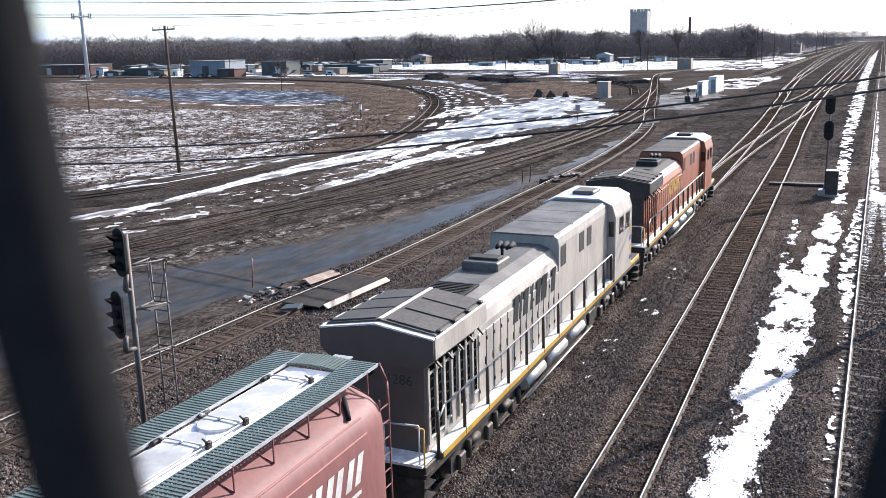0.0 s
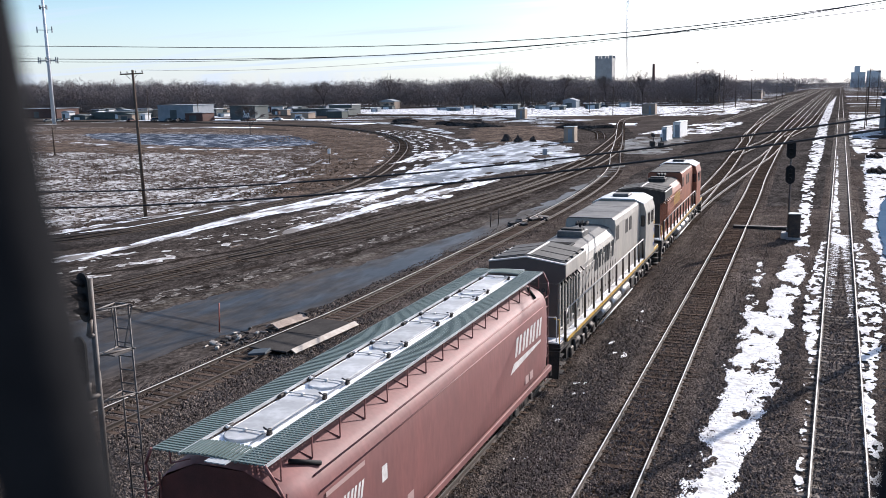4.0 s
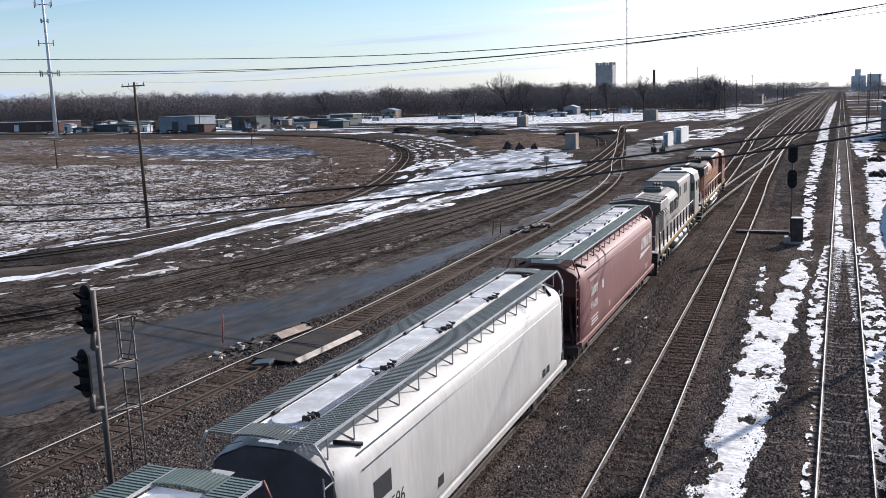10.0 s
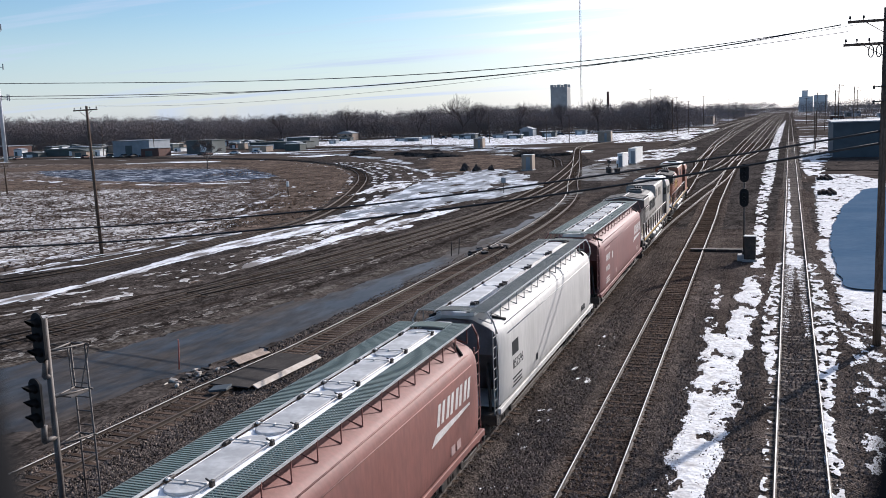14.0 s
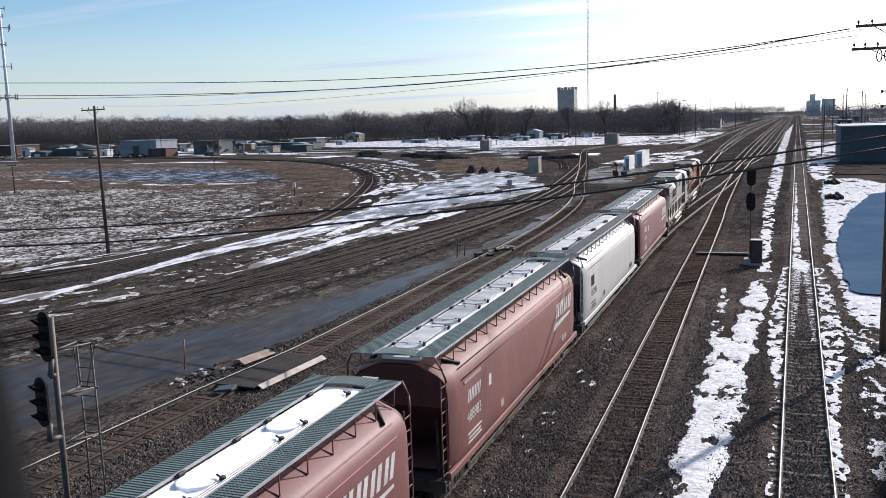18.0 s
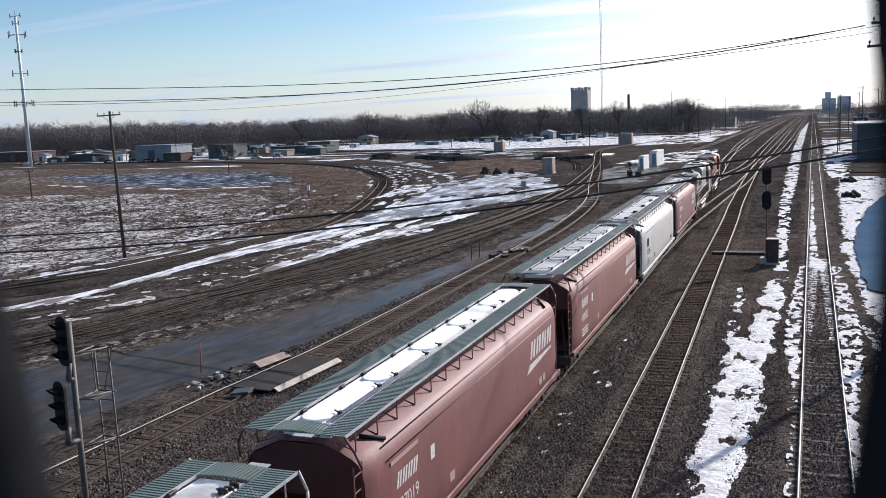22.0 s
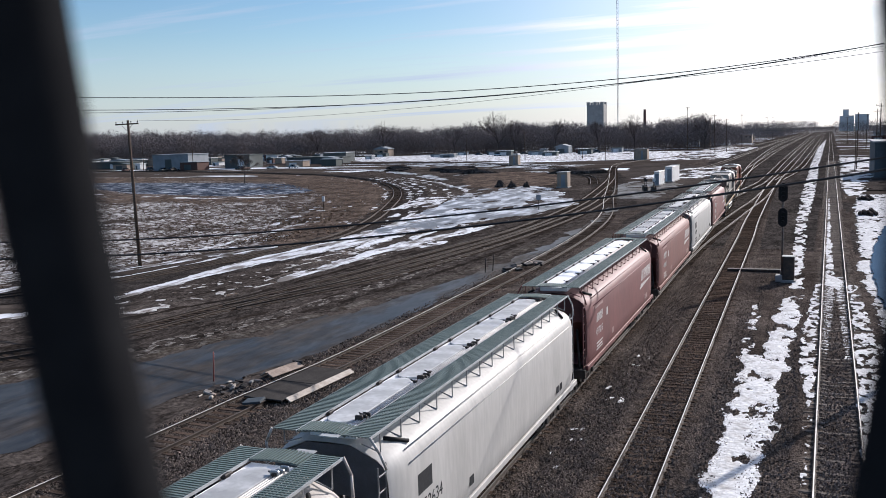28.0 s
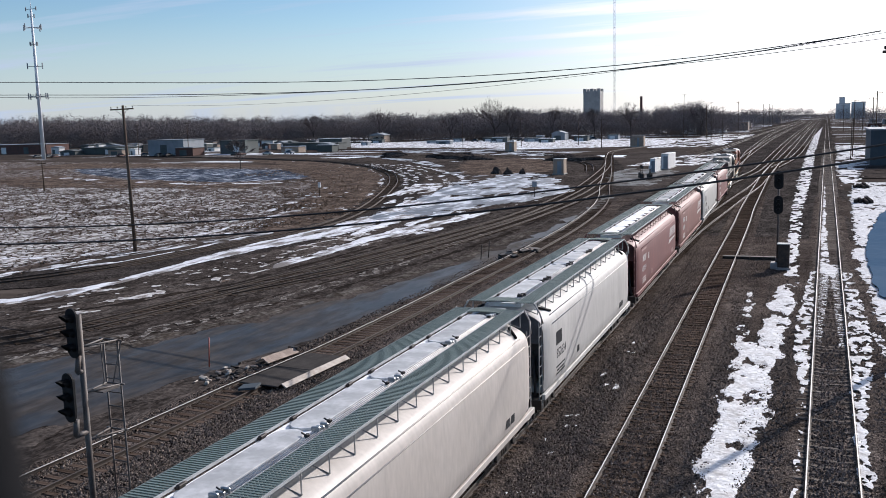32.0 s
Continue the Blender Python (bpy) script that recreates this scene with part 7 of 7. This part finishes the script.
for k, (x, y, h, w) in enumerate(((22.6, 1600, 33.5, 8.5), (24, 1590, 23.6, 21), (46.5, 1600, 25.5, 20))):
    shed("far grain elevator on the horizon", x, y, w, 20, h, "white_box", doors=0, group="far elevators")

# far poles along the line
rng = random.Random(31)
for i, (x, y, h) in enumerate(((-47, 420, 17), (-43, 430, 15), (-52, 445, 16), (-66, 470, 22), (-44, 520, 18), (-120, 372, 12), (-95, 372, 11), (-78, 340, 11), (-150, 380, 12), (-250, 315, 14),
                               (11.5, 252, 16), (12.5, 290, 15), (8.5, 330, 15), (18, 300, 16), (-140.5, 132.6, 5.8), (14, 420, 15), (24, 380, 16), (9, 560, 15), (-290, 330, 14), (-38, 700, 18), (-42, 820, 18), (-36, 600, 17))):
    pole("distant dark timber pole with crossarm", x, y, h, 0.16, 0.11, ((h - 0.5, 1.2, (-1.1, 1.1)),), lean=rng.uniform(-0.8, 0.8))
for i, (x, y) in enumerate(((5.6, 235), (6.2, 246))):
    pole("slim pole beside the straight track", x, y, 9.5, 0.12, 0.09, ())

# parked cars far off
def parked_car(x, y, turn, paint):
    c = thing("parked_car", "small parked car far beyond the tracks", "car", pose(x, y, 0, 0, 0, turn), "parked cars")
    b = bmesh.new(); block(b, (0, 0, 0.62), (1.8, 4.4, 0.65), bevel=0.15); part("body", b, paint, c)
    b = bmesh.new()
    loft(b, [[(-0.8, -1.5, 0.92), (0.8, -1.5, 0.92), (0.8, 1.3, 0.92), (-0.8, 1.3, 0.92)], [(-0.65, -0.9, 1.5), (0.65, -0.9, 1.5), (0.65, 0.6, 1.5), (-0.65, 0.6, 1.5)]]); part("cabin", b, "glass", c)
    for sx in (-0.85, 0.85):
        for sy in (-1.4, 1.4):
            b = bmesh.new(); rod(b, (sx - 0.1, sy, 0.32), (sx + 0.1, sy, 0.32), 0.32, 12); part("wheel", b, "black", c)


rng = random.Random(41)
for i in range(12):
    parked_car(rng.uniform(-330, -200), rng.uniform(305, 318), rng.choice([0, 90]) + rng.uniform(-8, 8), rng.choice(["white_box", "shed_dark", "steel_dark", "brick_far", "shed_grey"]))
for i in range(6):
    parked_car(rng.uniform(-230, -110), rng.uniform(440, 478), 90 + rng.uniform(-8, 8), rng.choice(["white_box", "shed_dark", "brick_far"]))
for x, y in ((4.9, 146), (4.4, 122)):
    bm_ = bmesh.new()
    for k in range(4):
        block(bm_, (-0.75 + 0.5 * k, 0.3 * math.sin(k * 2.3), 0.18 + 0.12 * (k % 2)), (0.4, 2.4, 0.55), pose(0, 0, 0, 4 * (k - 1), 9 * (k % 3 - 1), 6 * (k - 2)).to_3x3(), bevel=0.06)
    thing("timber_block", "dark block of old timber half under snow", "stack", pose(x, y, 0, 0, 0, 8), "stacks of ties", bm_, "dirt")


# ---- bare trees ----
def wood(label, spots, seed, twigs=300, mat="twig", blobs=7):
    """A belt of leafless trees: a stem each, and a rounded crown of many fine twigs in several rounded clumps."""
    rng = np.random.default_rng(seed)
    t = np.array(spots, float)
    n = len(t)
    h = t[:, 2]
    # stems
    ang = np.arange(3) * 2.0944
    ring = np.stack((np.cos(ang), np.sin(ang)), -1)
    r0 = (h * 0.006)[:, None, None]
    low = np.concatenate((t[:, None, :2] + ring * r0, np.full((n, 3, 1), -0.1)), -1)
    top = np.concatenate((t[:, None, :2] + ring * r0 * 0.4, np.broadcast_to((h * 0.45)[:, None, None], (n, 3, 1))), -1)
    sv = np.concatenate((low, top), 1).reshape(-1, 3)
    q = np.array([(0, 1, 4), (0, 4, 3), (1, 2, 5), (1, 5, 4), (2, 0, 3), (2, 3, 5)])
    sf = (q[None] + 6 * np.arange(n)[:, None, None]).reshape(-1, 3)
    # rounded clumps that make up each crown
    bx = rng.normal(0, 0.14, (n, blobs)) * h[:, None]
    by = rng.normal(0, 0.14, (n, blobs)) * h[:, None]
    spread = np.clip(1 - (np.hypot(bx, by) / (0.36 * h[:, None])) ** 2, 0.0, 1)
    bz = h[:, None] * (0.16 + 0.68 * spread * rng.uniform(0.0, 1.0, (n, blobs)) ** 0.6)
    br = h[:, None] * rng.uniform(0.11, 0.19, (n, blobs))
    m = max(1, twigs // blobs)
    d = rng.normal(0, 1, (n, blobs, m, 3))
    d[..., 2] += 0.25
    d /= np.linalg.norm(d, axis=-1, keepdims=True)
    rad = br[..., None, None] * rng.random((n, blobs, m, 1)) ** 0.45
    c = np.stack((t[:, None, 0] + bx, t[:, None, 1] + by, bz), -1)[:, :, None, :]
    p = c + d * rad
    p[..., 2] = np.maximum(p[..., 2], 0.2)
    L = h[:, None, None, None] * rng.uniform(0.025, 0.065, (n, blobs, m, 1))
    e = p + (d + rng.normal(0, 0.55, d.shape)) * L
    w = rng.normal(0, 1, d.shape)
    w /= np.linalg.norm(w, axis=-1, keepdims=True)
    w *= h[:, None, None, None] * rng.uniform(0.0035, 0.0085, (n, blobs, m, 1))
    tv = np.stack((p - w, p + w, e), -2).reshape(-1, 3)
    tf = np.arange(len(tv)).reshape(-1, 3) + len(sv)
    return tagged(new("woods", from_arrays("woods", np.concatenate((sv, tv)).tolist(), np.concatenate((sf, tf)).tolist(), mat)), label, "woods", "", "stuff")


rng = random.Random(51)
TREE_EDGE = [(-1300, 700), (-640, 500), (-420, 490), (-300, 505), (-240, 520), (-180, 515), (-135, 505), (-100, 500), (-52, 520)]
# the height of the skyline of the woods, as it would stand 500 m off
SKYLINE = [(-700, 23), (-503, 21.5), (-405, 18.8), (-318, 17.0), (-258, 17.2), (-245, 17.4), (-220, 15.7), (-195, 17.0), (-165, 17.2), (-150, 16.0), (-133, 16.0), (-112, 15.2), (-100, 15.0), (-86, 15.4), (-72, 17.6), (-62, 18.3), (-55, 15.5), (-46, 12.8)]


def edge_y(x):
    return at(TREE_EDGE, x)


spots = []
for i in range(2100):
    x = -660 + 608 * rng.random() ** 0.85
    dep = rng.random() ** 1.3 * 120
    y = edge_y(x) + dep
    top = 11.2 + (at(SKYLINE, x * 500 / y) - 11.2) * y / 500
    lump = 1 + 0.05 * noise.noise(Vector((x / 14, y / 30, 0)))
    spots.append((x, y, top * lump * rng.uniform(0.92, 1.19)))
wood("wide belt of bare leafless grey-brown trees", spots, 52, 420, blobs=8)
spots = [(rng.uniform(-1250, -600), rng.uniform(650, 800), rng.uniform(18, 28)) for i in range(420)]
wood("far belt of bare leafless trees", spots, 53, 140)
spots = [(rng.uniform(-66, -42), rng.uniform(580, 1000), rng.uniform(8, 13)) for i in range(120)] + [(rng.uniform(-160, -36), rng.uniform(900, 1400), rng.uniform(13, 19)) for i in range(400)] + [(rng.uniform(-140, -20), rng.uniform(1450, 1800), rng.uniform(17, 24)) for i in range(260)] + [(rng.uniform(-26, 2), rng.uniform(1620, 1900), rng.uniform(9, 15)) for i in range(60)]
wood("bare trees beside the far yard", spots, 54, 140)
spots = [(rng.uniform(16, 170), rng.uniform(560, 1100), rng.uniform(10, 15)) for i in range(360)] + [(rng.uniform(6, 240), rng.uniform(1250, 1700), rng.uniform(16, 22)) for i in range(320)] + [(rng.uniform(30, 120), rng.uniform(330, 520), rng.uniform(6, 11)) for i in range(70)]
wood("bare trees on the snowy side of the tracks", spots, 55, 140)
spots = [(rng.uniform(-660, -52), 0, 0) for i in range(800)]
spots = [(x, edge_y(x) - rng.uniform(-6, 8), rng.uniform(4, 9)) for x, _, _ in spots]
wood("brown undergrowth along the edge of the woods", spots, 56, 200, "brush")


def tall_tree(x, y, h, spread, seed):
    """A tall bare tree whose limbs fork again and again into a fan of twigs."""
    rng = random.Random(seed)
    limbs, fine = ([], []), ([], [])

    def stick(store, a, b, ra, rb):
        verts, faces = store
        q = (b - a).to_track_quat("Z", "Y").to_matrix()
        n0 = len(verts)
        for p, r in ((a, ra), (b, rb)):
            for k in range(3):
                an = k * 2.0944
                verts.append(tuple(p + q @ Vector((r * math.cos(an), r * math.sin(an), 0))))
        for k in range(3):
            m = (k + 1) % 3
            faces.append((n0 + k, n0 + m, n0 + 3 + m, n0 + 3 + k))

    def branch(a, d, L, r, depth):
        b = a + d * L
        stick(limbs if depth > 2 else fine, a, b, r, r * 0.62)
        if depth == 0:
            return
        for k in range(3 if depth < 5 else 5):
            side = Vector((rng.gauss(0, 1), rng.gauss(0, 1), rng.gauss(0, 0.55))).normalized()
            e = (d + side * (0.62 if depth < 5 else 0.75) + Vector((0, 0, 0.10))).normalized()
            branch(a.lerp(b, rng.uniform(0.65, 1.0)), e, L * rng.uniform(0.66, 0.86), max(r * 0.6, 0.035), depth - 1)

    branch(Vector((x, y, -0.2)), Vector((rng.uniform(-0.05, 0.05), 0, 1)).normalized(), h * 0.26, h * 0.016, 5)
    peak = max(v[2] for v in fine[0])
    reach = sorted(abs(v[0] - x) for v in fine[0])[int(len(fine[0]) * 0.97)]
    t = thing("bare_tree", "tall bare tree standing above the woods", "tree", group="tall bare trees")
    for nm, (v, f), mt in (("trunk", limbs, "bark"), ("crown", fine, "bark")):
        o = new(nm, from_arrays(nm, [(x + (px - x) * spread / reach, y + (py - y) * spread / reach, pz * h / peak) for px, py, pz in v], f, mt))
        o.parent = t


for i, (x, y, h, s) in enumerate(((-178.4, 503, 25.6, 12.5), (-169, 504, 20.0, 6), (-251, 498, 21.5, 6.5), (-143, 500, 19.4, 5), (-98, 498, 20.0, 6.5), (-63, 515, 18.4, 7), (-118, 498, 17.0, 5), (-205, 500, 17.8, 6), (-300, 502, 18.5, 6))):
    tall_tree(x, y, h, s, 60 + i)

tall_tree(-145.8, 205, 8.2, 3.2, 77)


# ---- ballast stones near the bridge ----
def stones(n, seed, label, spans, size, mat="stone"):
    rng = np.random.default_rng(seed)
    unit = np.array([(1, 0, 0), (-1, 0, 0), (0, 1, 0), (0, -1, 0), (0, 0, 1), (0, 0, -1)], float)
    tri = np.array([(0, 2, 4), (2, 1, 4), (1, 3, 4), (3, 0, 4), (2, 0, 5), (1, 2, 5), (3, 1, 5), (0, 3, 5)])
    y = 13 - 15 * np.log(1 - 0.995 * rng.random(n))
    k = rng.integers(0, len(spans), n)
    lo, hi = np.array(spans)[k].T
    slope = np.where(lo < -2, -0.02, 0.0)
    x = lo + (hi - lo) * rng.random(n) + slope * (y - 20)
    s = rng.uniform(size[0], size[1], (n, 1, 1)) * rng.uniform(0.6, 1.3, (n, 1, 3))
    a = rng.uniform(0, 6.283, n)
    tilt = rng.uniform(-0.7, 0.7, n)
    p = unit[None] * s * (1 + rng.uniform(-0.25, 0.25, (n, 6, 1)))
    c, d = np.cos(a)[:, None], np.sin(a)[:, None]
    q = np.stack((p[..., 0] * c - p[..., 1] * d, p[..., 0] * d + p[..., 1] * c, p[..., 2] + tilt[:, None] * p[..., 0]), -1)
    q += np.stack((x, y, np.full(n, 0.012)), -1)[:, None]
    f = (tri[None] + 6 * np.arange(n)[:, None, None]).reshape(-1, 3)
    me = from_arrays("ballast_stones", q.reshape(-1, 3).tolist(), f.tolist(), mat)
    return setting("ballast_stones", me, label, "gravel", "stuff")


stones(115000, 7, "loose brown ballast stones", [(-8.6, -6.6), (-8.9, -6.5), (-6.3, -4.8), (-4.5, -2.9), (-2.4, -0.4), (-0.2, 1.2), (1.4, 4.0), (-10.4, -9.0), (-13.8, -11.8), (-21, -14), (-21, -14)], (0.022, 0.05))

stones(14000, 8, "loose grey stones beside the muddy road", [(-24.2, -23.3), (-21.6, -20.2)], (0.025, 0.065), "grey_stone")


# ---- movement ----
# the first hopper's front end along its track: nearly steady, about 3.5 m/s
def run(t):
    return 15.333 + 3.6745 * t + -0.00959 * t * t + 0.000089 * t ** 3


def on_track(y):
    x = at(TRAIN_LINE, y)
    turn = math.degrees(math.atan2(-(at(TRAIN_LINE, y + 6) - at(TRAIN_LINE, y - 6)), 12))
    return pose(x, y, RAIL_Z, 0, 0, turn)


def motions():
    times = [k * 2.0 for k in range(17)]
    fleet = [(lead_loco[0], 13.3 + LOCO_PITCH), (rear_loco[0], 13.3)] + [(c, -8.8 - back) for (c, _), back in zip(CARS, (0, 19.8, 39.1, 59.0, 78.5, 97.3))]
    for ob, back in fleet:
        walk(ob, [(t, on_track(run(t) + back)) for t in times])
    turns = [(k / 6, (run(k / 6) - run(0)) / 0.46) for k in range(193)]
    for wheels in [lead_loco[1], rear_loco[1]] + [w for _, w in CARS]:
        for w in wheels:
            y = w.location.y
            walk(w, [(t, pose(0, y, 0.46, -math.degrees(a))) for t, a in turns])


motions()
